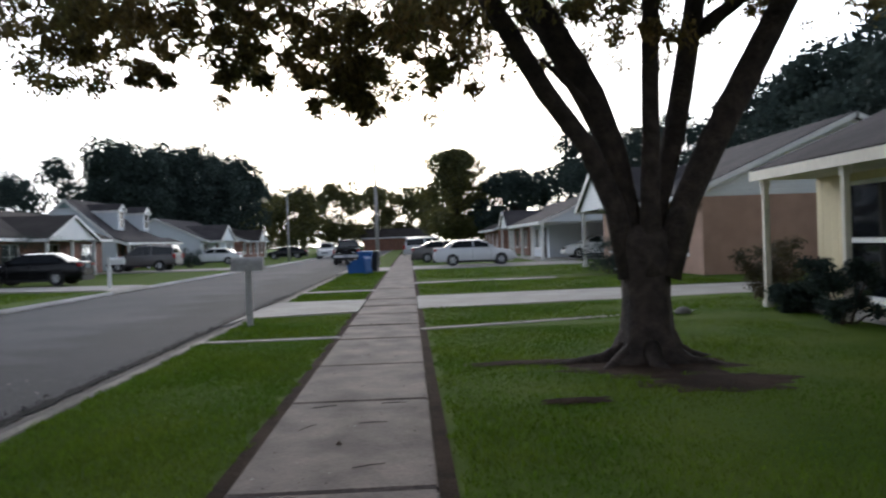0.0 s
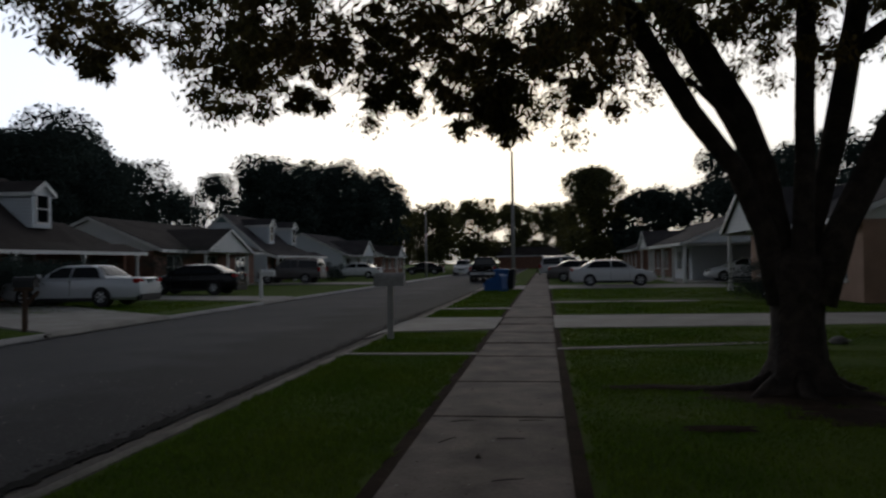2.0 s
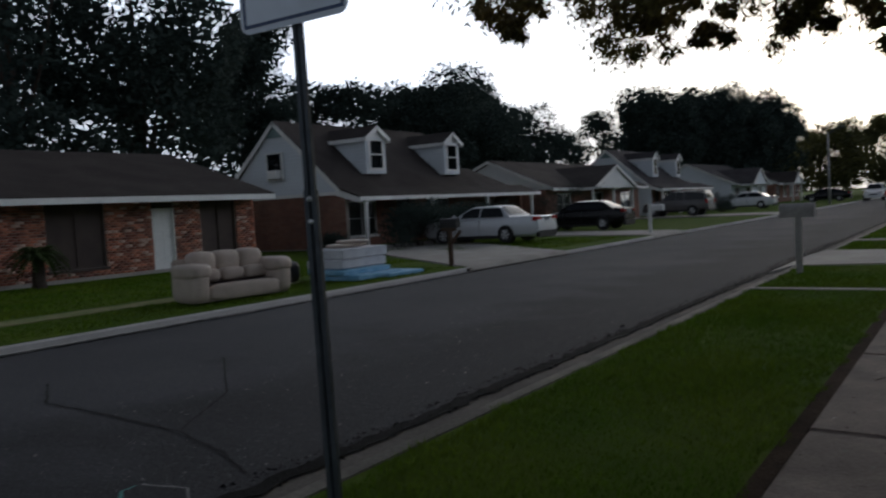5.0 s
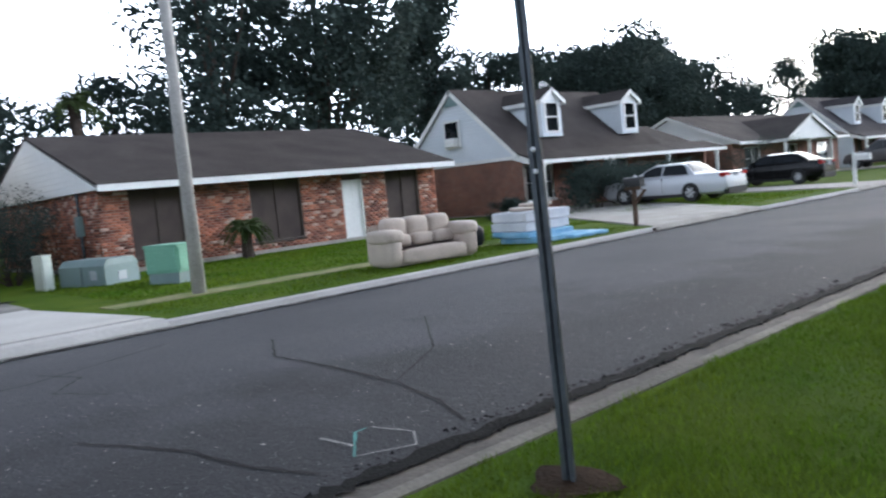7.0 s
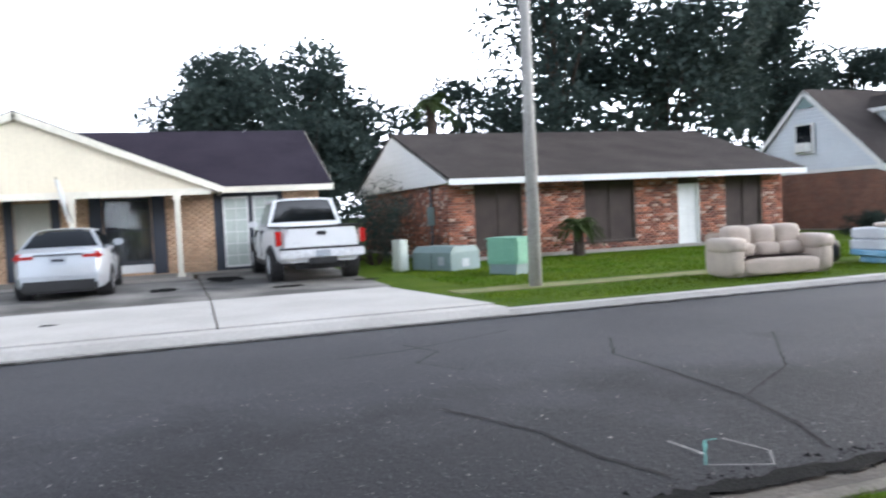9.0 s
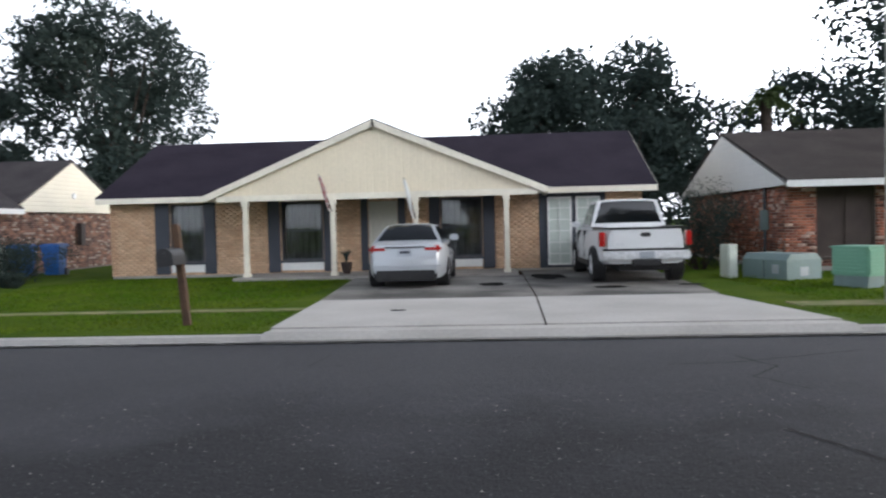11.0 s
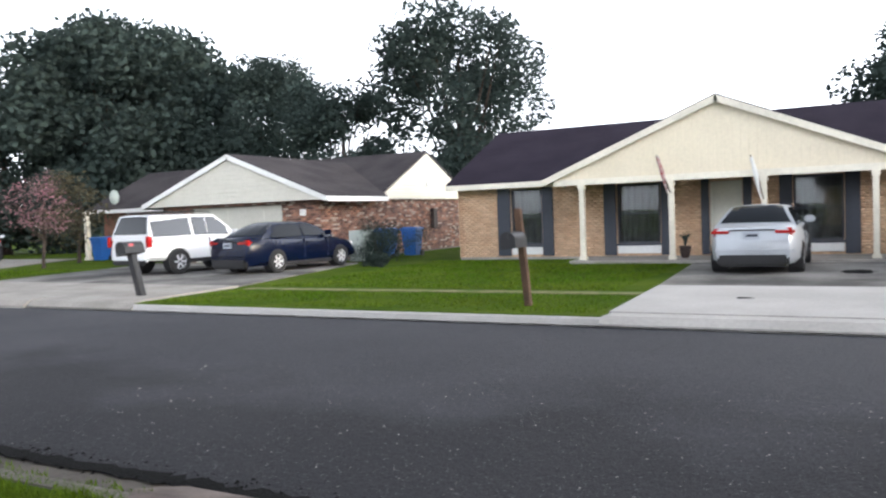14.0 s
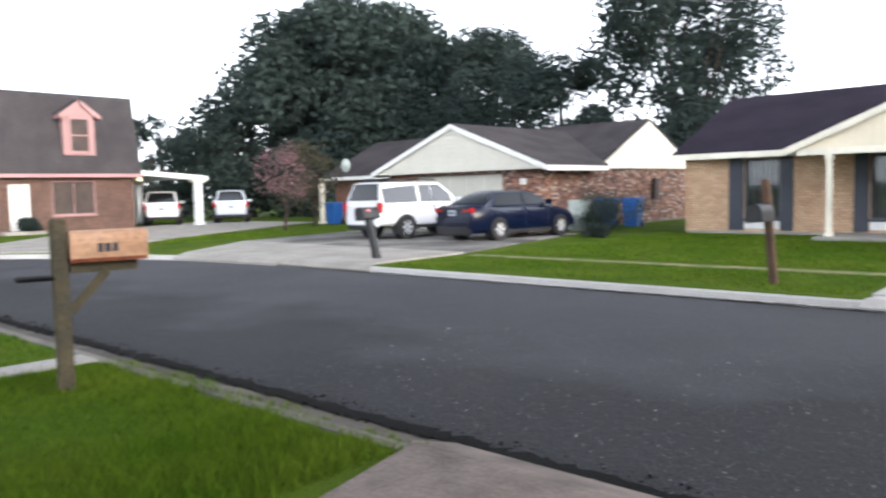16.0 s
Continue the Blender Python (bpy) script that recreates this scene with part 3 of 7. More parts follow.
# grass blades
BARE = [(2.45, 7.3, 0.95, 0.85), (2.75, 6.2, 0.75, 0.5), (1.25, 7.75, 0.85, 0.2), (1.25, 5.6, 0.32, 0.14), (-2.71, 0.82, 0.26, 0.24)]  # worn spots: x, y, half sizes
def blades(name, zones, label):
    """Loose blades over rectangles x0, x1, y0, y1, count per square metre, height, width."""
    g = np.random.default_rng(3)
    V = []
    for x0, x1, y0, y1, z, per, h, w in zones:
        n = int((x1 - x0) * (y1 - y0) * per)
        x, y = g.uniform(x0, x1, n), g.uniform(y0, y1, n)
        rag = 0.05 + 0.04 * np.sin(y * 5.3) + 0.03 * np.sin(y * 13.1 + 1)
        keep = (x > x0 + rag) & (x < x1 - rag)
        for cx, cy, rx, ry in BARE:
            keep &= ((x - cx) / rx) ** 2 + ((y - cy) / ry) ** 2 > 0.75 + 0.3 * np.sin(x * 9) * np.sin(y * 7)
        x, y = x[keep], y[keep]
        n = len(x)
        a = g.uniform(0, 6.28, n)
        hh = h * g.uniform(0.5, 1.25, n) * (0.8 + 0.35 * np.sin(x * 2.1) * np.sin(y * 1.7))
        lx, ly = g.normal(0, 0.45, n) * hh, g.normal(0, 0.45, n) * hh
        p = np.stack([np.stack([x - np.cos(a) * w, y - np.sin(a) * w, np.full(n, z)], 1), np.stack([x + np.cos(a) * w, y + np.sin(a) * w, np.full(n, z)], 1), np.stack([x + lx, y + ly, z + hh], 1)], 1)
        V.append(p.reshape(-1, 3))
    V = np.concatenate(V)
    return tagged(new(name, arrays(name, V, np.arange(len(V)).reshape(-1, 3), BLADE)), label, "grass", kind="stuff")


blades("verge_grass", [(-3.3, -1.28, 0.0, 10.72, 0.13, 2600, 0.055, 0.0035), (-3.3, -1.28, -2.3, 0.0, 0.13, 1200, 0.055, 0.004), (-3.3, -1.28, -10.0, -7.4, 0.13, 2600, 0.075, 0.004), (-3.32, -1.28, -7.4, -6.05, 0.13, 3000, 0.1, 0.004), (-3.5, -3.2, -10.0, -6.0, 0.13, 1500, 0.07, 0.004), (-3.3, -1.28, -16, -10.6, 0.13, 900, 0.055, 0.005),
    (-3.3, -1.28, 11.1, 14.6, 0.13, 1200, 0.055, 0.006), (-3.3, -1.28, 18.95, 22.1, 0.13, 600, 0.06, 0.009), (-3.3, -1.28, 23, 38, 0.13, 250, 0.06, 0.014)], "short green blades of the roadside verge")
blades("lawn_grass", [(0.1, 5.5, 2.0, 11.4, 0.13, 1500, 0.05, 0.0045), (0.1, 7.0, 12, 15.4, 0.135, 600, 0.055, 0.008), (0.1, 9, 19.9, 25.5, 0.14, 250, 0.06, 0.013), (0.1, 8, 28, 38.5, 0.14, 120, 0.06, 0.018)], "short green blades of the near lawn")
blades("far_lawn_grass", [(-13.0, -11.2, 2.6, 14.6, 0.13, 330, 0.06, 0.012), (-20.6, -13.9, 3.0, 17, 0.15, 200, 0.06, 0.014), (-13.7, -11.2, -14.6, -5.8, 0.13, 330, 0.06, 0.012), (-23.0, -14.3, -14.4, -6.3, 0.15, 200, 0.06, 0.014),
    (-20, -11.8, 20.5, 27.8, 0.15, 110, 0.06, 0.018), (-19, -12.5, -30, -26.6, 0.15, 120, 0.06, 0.018)], "bright green blades of the lawns across the street")
for xa, xb, ya, yb, za, zb, nm in ((-11.2, -10.95, 14.6, 14.9, 0.02, 0.1, "leaf_drift"),):
    solid(nm, B(xa, xb, ya, yb, za, zb, bevel=0.03), SOIL, "small drift of dead leaves in the gutter", "leaves")


def smear(name, lines, material, label, z, jag=0.5, kind="stuff", category="road mark"):
    """Thin uneven strips along lines of (x, y), each with its width."""
    rnd = random.Random(11)
    V, F = [], []
    for w, pts in lines:
        fine = []
        for (x0, y0), (x1, y1) in zip(pts, pts[1:]):
            n = max(2, int(math.hypot(x1 - x0, y1 - y0) / 0.07))
            fine += [(x0 + (x1 - x0) * k / n, y0 + (y1 - y0) * k / n) for k in range(n)]
        fine.append(pts[-1])
        base = len(V)
        for i, (x, y) in enumerate(fine):
            a, b = fine[max(0, i - 1)], fine[min(len(fine) - 1, i + 1)]
            d = math.hypot(b[0] - a[0], b[1] - a[1]) or 1
            nx, ny = -(b[1] - a[1]) / d, (b[0] - a[0]) / d
            j = rnd.uniform(-jag, jag) * w
            wa, wb = w * rnd.uniform(0.4, 1.3), w * rnd.uniform(0.4, 1.3)
            zz = z + 0.045 * max(0.0, 1 - ((x + 7.4) / 3.6) ** 2)
            V += [(x + nx * (wa + j), y + ny * (wa + j), zz), (x - nx * (wb - j), y - ny * (wb - j), zz)]
            if i:
                F.append((base + 2 * i - 2, base + 2 * i - 1, base + 2 * i + 1, base + 2 * i))
    return tagged(new(name, arrays(name, V, F, material)), label, category, kind=kind)


smear("road_edge_tar", [(0.085, [(-3.9, 40), (-3.9, 0), (-3.91, -17)]), (0.045, [(-10.91, 60), (-10.91, -18)])], TAR, "black crumbling tar along the edge of the asphalt", 0.021, 0.25)
smear("road_crack", [(0.014, [(-4.2, 0.4), (-4.7, 0.2), (-5.3, 0.12), (-6.2, -0.3)]), (0.014, [(-4.2, 1.55), (-4.6, 1.75), (-5.4, 1.95), (-6.3, 2.0), (-7.4, 2.0), (-8.3, 2.5)]), (0.011, [(-5.4, 1.95), (-6.1, 3.0), (-7.6, 4.2)]), (0.011, [(-7.5, 0.4), (-8.1, 0.1), (-8.6, 0.5), (-9.3, 0.3)]),
    (0.011, [(-8.8, -0.6), (-8.9, 0.2), (-9.6, 1.8)]), (0.005, [(-9.0, -4.5), (-9.8, -4.4)])], CRACK, "thin branching cracks in the asphalt", 0.004, 0.9)
smear("white_utility_mark", [(0.014, [(-4.73, 0.76), (-4.42, 0.8)]), (0.008, [(-4.25, 0.7), (-4.1, 1.05), (-4.3, 1.2), (-4.62, 1.1)])], CHALK, "faded white spray-paint line on the asphalt", 0.007, 0.3)
smear("teal_utility_mark", [(0.01, [(-4.25, 0.68), (-4.62, 0.96), (-4.63, 1.06)])], TEAL, "faded teal spray-paint line on the asphalt", 0.008, 0.3)


def stain(x, y, rx, ry, z, seed):
    rnd = random.Random(seed)
    n = 26
    edge = [1 + rnd.uniform(-0.2, 0.2) for _ in range(n)]
    bm = bmesh.new()
    loft(bm, [[(x + rx * e * math.cos(2 * math.pi * k / n), y + ry * e * math.sin(2 * math.pi * k / n), zz) for k, e in enumerate(edge)] for zz in (z, z + 0.003)])
    return solid("oil_stain", bm, TAR, "dark oil stain on the driveway", "stain", "oil stains")


for k, (x, y, rx, ry) in enumerate(((-17.1, 0.1, 0.28, 0.33), (-17.4, 1.85, 0.22, 0.28), (-20.6, -1.0, 0.9, 0.45), (-18.4, -2.4, 0.5, 0.3), (-13.3, -4.0, 0.1, 0.12))):
    stain(x, y, rx, ry, 0.174, k)


def pebbles(name, n, x0, x1, y0, y1, z, size, material, label):
    g = np.random.default_rng(8)
    x, y, s = g.uniform(x0, x1, n), g.uniform(y0, y1, n), size * g.lognormal(0, 0.45, n)
    zz = z + 0.045 * np.maximum(0, 1 - ((x + 7.4) / 3.6) ** 2) * (1 if x1 < -3 else 0)
    o = np.array([(1, 0, 0), (-0.5, 0.8, 0), (-0.6, -0.8, 0), (0.1, 0, 0.7)])
    V = np.stack([x, y, zz], 1)[:, None] + o[None] * s[:, None, None] * g.uniform(0.6, 1.3, (n, 4, 1))
    F = np.arange(n)[:, None, None] * 4 + np.array([(0, 1, 3), (1, 2, 3), (2, 0, 3)])[None]
    return tagged(new(name, arrays(name, V.reshape(-1, 3), F.reshape(-1, 3), material)), label, "gravel", kind="stuff")


pebbles("loose_grit", 2600, -7.5, -3.9, -9, 9, 0.0, 0.0055, STONE, "pale loose grit scattered over the asphalt")
pebbles("tar_crumbs", 2600, -4.12, -3.8, -15, 24, 0.012, 0.012, TAR, "black crumbs of broken asphalt at the gutter")
pebbles("leaf_litter", 160, -1.3, 0.15, 1, 14, 0.152, 0.008, SOIL, "bits of dead leaf on the pavement")
pebbles("pale_litter", 90, -1.2, 0.0, 1, 12, 0.152, 0.006, STONE, "pale grit on the pavement slabs")
for x, y, a in ((-0.3, 5.8, 3), (-0.45, 5.08, 2), (-0.9, 5.75, 20), (-0.42, 3.9, 20), (-0.95, 5.0, 60)):
    t = solid("twig", tube(bmesh.new(), [(-0.11, 0, 0), (0, 0.006, 0.002), (0.11, 0, 0)], [0.003, 0.004, 0.002], 6), BARK, "short dead twig lying on the pavement", "twig", "twigs")
    t.matrix_basis = pose(x, y, 0.157, 0, 0, a)


# ---- houses ----
def flat(axis, c, a, z, off=0.0):
    """A point on a wall: along a, up z, off metres inside the plan's axis."""
    return (c + off, a, z) if axis == 'x' else (a, c + off, z)


def wbox(bm, axis, c0, c1, a0, a1, z0, z1, bevel=0.0):
    c0, c1 = sorted((c0, c1))
    return box(bm, c0, c1, a0, a1, z0, z1, bevel) if axis == 'x' else box(bm, a0, a1, c0, c1, z0, z1, bevel)


def sheet(axis, c0, c1, a0, a1, z0, z1, holes):
    """A wall or frame in one piece, c0 to c1 thick, with openings cut through it."""
    A = sorted({a0, a1, *(v for h in holes for v in h[:2] if a0 < v < a1)})
    Z = sorted({z0, z1, *(v for h in holes for v in h[2:] if z0 < v < z1)})
    bm, made = bmesh.new(), {}

    def at(i, k, c):
        if (i, k, c) not in made:
            made[i, k, c] = bm.verts.new(flat(axis, c, A[i], Z[k]))
        return made[i, k, c]

    def full(i, k):
        if not (0 <= i < len(A) - 1 and 0 <= k < len(Z) - 1):
            return False
        a, z = (A[i] + A[i + 1]) / 2, (Z[k] + Z[k + 1]) / 2
        return not any(h[0] < a < h[1] and h[2] < z < h[3] for h in holes)
    for i in range(len(A) - 1):
        for k in range(len(Z) - 1):
            if not full(i, k):
                continue
            for c in (c0, c1):
                bm.faces.new((at(i, k, c), at(i + 1, k, c), at(i + 1, k + 1, c), at(i, k + 1, c)))
            for di, dk, e in ((-1, 0, ((i, k), (i, k + 1))), (1, 0, ((i + 1, k), (i + 1, k + 1))), (0, -1, ((i, k), (i + 1, k))), (0, 1, ((i, k + 1), (i + 1, k + 1)))):
                if not full(i + di, k + dk):
                    (p, q), (r, t) = e
                    bm.faces.new((at(p, q, c0), at(r, t, c0), at(r, t, c1), at(p, q, c1)))
    bmesh.ops.recalc_face_normals(bm, faces=bm.faces)
    return bm


def wall(parent, axis, c, out, a0, a1, z0, z1, holes, material, name="wall"):
    if axis == 'x':  # stays inside the walls that it meets at the corners
        a0, a1 = a0 + 0.006, a1 - 0.006
    else:
        a0, a1 = a0 - 0.003, a1 + 0.003
    return part(name, sheet(axis, c, c - out * 0.2, a0, a1, z0, z1, holes), material, parent)


def bricks(parent, axis, c, out, a0, a1, z0, z1, holes, material, single=0, one=None, name="brickwork"):
    """Single bricks in running bond, proud of the mortar; the first few as objects of their own."""
    rnd = random.Random(int(abs(c * 31 + a0 * 7)))
    V, F, made = [], [], 0
    shared = {}
    row, z = 0, z0 + 0.02
    quad = [(0, 1, 2, 3), (0, 4, 5, 1), (1, 5, 6, 2), (2, 6, 7, 3), (3, 7, 4, 0)]
    while z + 0.06 < z1:
        a = a0 - (0.11 if row % 2 else 0)
        while a < a1:
            b0, b1 = max(a, a0), min(a + 0.205, a1)
            for h0, h1, hz0, hz1 in holes:
                if hz0 - 0.05 < z < hz1 - 0.01:
                    if h0 <= b0 < h1:
                        b0 = h1
                    if h0 < b1 <= h1:
                        b1 = h0
            if b1 - b0 > 0.04:
                p = 0.006 + rnd.uniform(0, 0.009)
                f, k = c + out * p, c - out * 0.01
                cr = [flat(axis, f, *q) for q in ((b0, z), (b1, z), (b1, z + 0.062), (b0, z + 0.062))] + [flat(axis, k, *q) for q in ((b0, z), (b1, z), (b1, z + 0.062), (b0, z + 0.062))]
                if made < single and b1 - b0 > 0.2:
                    key = made % 12
                    if key not in shared:
                        mid = Vector(flat(axis, c, b0, z))
                        shared[key] = arrays("brick", [Vector(q) - mid for q in cr], quad, one)
                    ob = under("brick", shared[key], parent)
                    ob.matrix_basis = Matrix.Translation(flat(axis, c, b0, z))
                    made += 1
                else:
                    F += [tuple(i + len(V) for i in q) for q in quad]
                    V += cr
            a += 0.217
        z += 0.075
        row += 1
    me = arrays(name, V, F, material)
    return under(name, me, parent, kind="stuff")


def window(parent, axis, c, out, a0, a1, z0, z1, frame=None, across=1, up=2, sill=True, screen=None, name="window", w=0.05, bar=0.014):
    frame = frame or WHITE
    f0, f1 = c - out * 0.12, c - out * 0.04
    top = part(name, sheet(axis, f0, f1, a0, a1, z0, z1, [(a0 + w, a1 - w, z0 + w, z1 - w)]), frame, parent)
    for k in range(1, across):
        a = a0 + (a1 - a0) * k / across
        part("bar", wbox(bmesh.new(), axis, f0 + out * 0.012, f1 - out * 0.004, a - bar, a + bar, z0 + w, z1 - w), frame, top)
    for k in range(1, up):
        z = z0 + (z1 - z0) * k / up
        part("bar", wbox(bmesh.new(), axis, f0 + out * 0.015, f1 - out * 0.007, a0 + w, a1 - w, z - bar * 1.4, z + bar * 1.4), frame, top)
    if screen:
        part("screen", wbox(bmesh.new(), axis, c - out * 0.1, c - out * 0.085, a0 + w, a1 - w, z0 + w, z1 - w), screen, top)
    else:
        p = part("pane", wbox(bmesh.new(), axis, c - out * 0.1, c - out * 0.09, a0 + w, a1 - w, z0 + w, z1 - w), GLASS, top)
        p.visible_shadow = False
        bm = bmesh.new()
        n = int((a1 - a0) / 0.06)
        pts = [(c - out * (0.2 + 0.025 * math.sin(i * 1.9)), a0 + (a1 - a0) * i / n) for i in range(n + 1)]
        loft(bm, [[flat(axis, q[0], q[1], z0 + 0.03), flat(axis, q[0] - out * 0.01, q[1], z0 + 0.03), flat(axis, q[0] - out * 0.01, q[1], z1), flat(axis, q[0], q[1], z1)] for q in pts])
        part("curtain", bm, CURTAIN, top, "pale drawn curtain")
    if sill:
        part("window_sill", wbox(bmesh.new(), axis, c + out * 0.06, c - out * 0.1, a0 - 0.06, a1 + 0.06, z0 - 0.07, z0 - 0.002, 0.008), frame, top)
    return top


def shutter(parent, axis, c, out, a0, a1, z0, z1):
    p = part("shutter", wbox(bmesh.new(), axis, c + out * 0.01, c + out * 0.05, a0, a1, z0, z1, 0.006), NAVY, parent)
    n = 9
    for k in range(n):
        z = z0 + 0.08 + (z1 - z0 - 0.16) * k / n
        part("slat", wbox(bmesh.new(), axis, c + out * 0.045, c + out * 0.062, a0 + 0.05, a1 - 0.05, z, z + (z1 - z0 - 0.16) / n * 0.7), NAVY, p)
    return p


def door(parent, axis, c, out, a0, a1, z0, z1, material, label=""):
    d = part("door", wbox(bmesh.new(), axis, c - out * 0.14, c - out * 0.09, a0 + 0.04, a1 - 0.04, z0, z1 - 0.04, 0.006), material, parent, label)
    part("door_frame", sheet(axis, c - out * 0.15, c + out * 0.012, a0, a1, z0, z1, [(a0 + 0.04, a1 - 0.04, z0 - 1, z1 - 0.04)]), material, d)
    for z in (z0 + 0.25, z0 + 1.1):
        for k in (0, 1):
            w = (a1 - a0 - 0.3) / 2
            s = a0 + 0.12 + k * (w + 0.06)
            part("door_panel", wbox(bmesh.new(), axis, c - out * 0.1, c - out * 0.08, s, s + w, z, z + 0.7, 0.008), material, d)
    a = a1 - 0.13
    part("door_knob", bmesh_ball(flat(axis, c - out * 0.06, a, z0 + 0.98), 0.035), CHROME, d, "metal door knob")
    return d


def bmesh_ball(p, r, squash=1.0):
    bm = bmesh.new()
    bmesh.ops.create_uvsphere(bm, u_segments=10, v_segments=6, radius=r, matrix=Matrix.Translation(p) @ Matrix.Diagonal((1, 1, squash, 1)))
    return bm


def gable_roof(parent, ridge, x0, x1, y0, y1, ze, zr, mid, material, trim, name="roof", rakes_too=True):
    """Two slopes; ridge 'x' or 'y' names the way that the ridge runs, mid its place across."""
    if ridge == 'y':
        a = [[(x1, y0, ze), (x1, y1, ze), (mid, y1, zr), (mid, y0, zr)], [(x0, y1, ze), (x0, y0, ze), (mid, y0, zr), (mid, y1, zr)]]
        lines = [((x1, y0, ze), (x1, y1, ze)), ((x0, y0, ze), (x0, y1, ze))]
        rakes = [((x1, y, ze), (mid, y, zr)) for y in (y0, y1)] + [((x0, y, ze), (mid, y, zr)) for y in (y0, y1)]
    else:
        a = [[(x0, y0, ze), (x1, y0, ze), (x1, mid, zr), (x0, mid, zr)], [(x1, y1, ze), (x0, y1, ze), (x0, mid, zr), (x1, mid, zr)]]
        lines = [((x0, y0, ze), (x1, y0, ze)), ((x0, y1, ze), (x1, y1, ze))]
        rakes = [((x, y0, ze), (x, mid, zr)) for x in (x0, x1)] + [((x, y1, ze), (x, mid, zr)) for x in (x0, x1)]
    top = None
    for poly in a:
        r = part(name, slab(bmesh.new(), poly, 0.09), material, parent)
        top = top or r
    for p, q in lines + (rakes if rakes_too else []):
        part("fascia", beam(bmesh.new(), (p[0], p[1], p[2] - 0.03), (q[0], q[1], q[2] - 0.03), 0.05, 0.17), trim, top)
    return top


def triangle(axis, c, out, a0, a1, am, z0, zt, t=0.1):
    bm = bmesh.new()
    rings = [[flat(axis, k, a0, z0), flat(axis, k, a1, z0), flat(axis, k, am, zt)] for k in (c, c - out * t)]
    return loft(bm, rings)


def column(parent, x, y, z0, z1, w, material):
    bm = bmesh.new()
    box(bm, x - w / 2, x + w / 2, y - w / 2, y + w / 2, z0 + 0.12, z1 - 0.14, 0.012)
    box(bm, x - w * 0.72, x + w * 0.72, y - w * 0.72, y + w * 0.72, z0, z0 + 0.13, 0.012)
    box(bm, x - w * 0.7, x + w * 0.7, y - w * 0.7, y + w * 0.7, z1 - 0.15, z1, 0.012)
    return part("column", bm, material, parent)


def ceiling_board(parent, x0, x1, y0, y1, z, material):
    return part("soffit", B(x0, x1, y0, y1, z, z + 0.03), material, parent)


# the tan-brick house with the gabled porch
h = site("house", -23.5, -6, 0.15, "single-storey tan brick house with a cream gabled porch and plum roof", "house", "houses")
part("foundation", B(-31.8, -23.55, -13.95, 2.0, 0.05, 0.22), CONCRETE, h)
part("porch_floor", B(-23.5, -21.3, -9.5, -1.7, 0.06, 0.235, bevel=0.015), CONCRETE, h)
holes = [(-12.13, -11.1, 0.6, 2.36), (-8.72, -7.45, 0.6, 2.36), (-6.05, -5.2, 0.2, 2.3), (-3.9, -2.68, 0.6, 2.36), (-0.85, 0.85, 0.2, 2.36)]
front = wall(h, 'x', -23.6, 1, -14, 2.0, 0.2, 2.5, holes, MORTAR_TAN)
bricks(front, 'x', -23.6, 1, -14, 2.0, 0.2, 2.48, holes, BRICK_TAN, 300, BRICK_TAN_ONE)
side = wall(h, 'y', 2.0, 1, -31.6, -23.6, 0.2, 2.5, [], MORTAR_TAN)
bricks(side, 'y', 2.0, 1, -31.6, -23.6, 0.2, 2.48, [], BRICK_TAN)
wall(h, 'y', -14.0, -1, -31.6, -23.6, 0.2, 2.5, [], BRICK_PLAIN)
wall(h, 'x', -31.6, -1, -14, 2.0, 0.2, 2.5, [], BRICK_PLAIN)
gable_roof(h, 'y', -32.2, -23.1, -14.2, 2.35, 2.6, 4.62, -27.6, ROOF_PLUM, CREAM_TRIM)
for y, o in ((-14.0, -1), (2.0, 1)):
    part("gable", triangle('y', y, o, -31.8, -23.5, -27.6, 2.48, 4.4), CREAM, h)
gable_roof(h, 'x', -27.4, -21.55, -10.3, -0.85, 2.55, 4.5, -5.57, ROOF_PLUM, CREAM_TRIM, name="porch_roof")
part("porch_gable", triangle('x', -21.68, 1, -10.05, -1.1, -5.57, 2.5, 4.33), CREAM, h, "cream vertical board gable")
part("porch_beam", B(-21.8, -21.62, -10.0, -1.15, 2.33, 2.5, bevel=0.008), CREAM_TRIM, h)
ceiling_board(h, -23.6, -21.7, -10.1, -1.0, 2.49, CREAM_TRIM)
ceiling_board(h, -23.6, -23.15, -14.1, 2.25, 2.47, CREAM_TRIM)
for y in (-9.2, -6.75, -4.46, -1.99):
    column(h, -21.7, y, 0.2, 2.35, 0.14, CREAM_TRIM)
for a0, a1 in ((-12.13, -11.1), (-8.72, -7.45), (-3.9, -2.68)):
    window(h, 'x', -23.6, 1, a0, a1, 0.6, 2.36, NAVY, 1, 2, screen=None)
    part("apron_panel", B(-23.6, -23.57, a0, a1, 0.3, 0.53, bevel=0.005), WHITE, h)
for a0, a1 in ((-12.6, -12.15), (-11.08, -10.72), (-9.12, -8.75), (-7.43, -7.1), (-6.3, -6.08), (-5.18, -4.95), (-4.25, -3.92), (-2.66, -2.3)):
    shutter(h, 'x', -23.6, 1, a0, a1, 0.25, 2.4)
door(h, 'x', -23.6, 1, -6.05, -5.2, 0.2, 2.3, SHELL_DOOR, "pale grey panelled front door")
fd = part("patio_door", B(-23.72, -23.58, -1.0, 0.95, 0.2, 2.42), NAVY, h, "dark framed double patio door")
for a0, a1 in ((-0.75, -0.05), (0.08, 0.78)):
    window(fd, 'x', -23.47, 1, a0, a1, 0.3, 2.3, WHITE, 2, 6, sill=False, screen=PALE_BOX, name="door_leaf", w=0.05, bar=0.008)
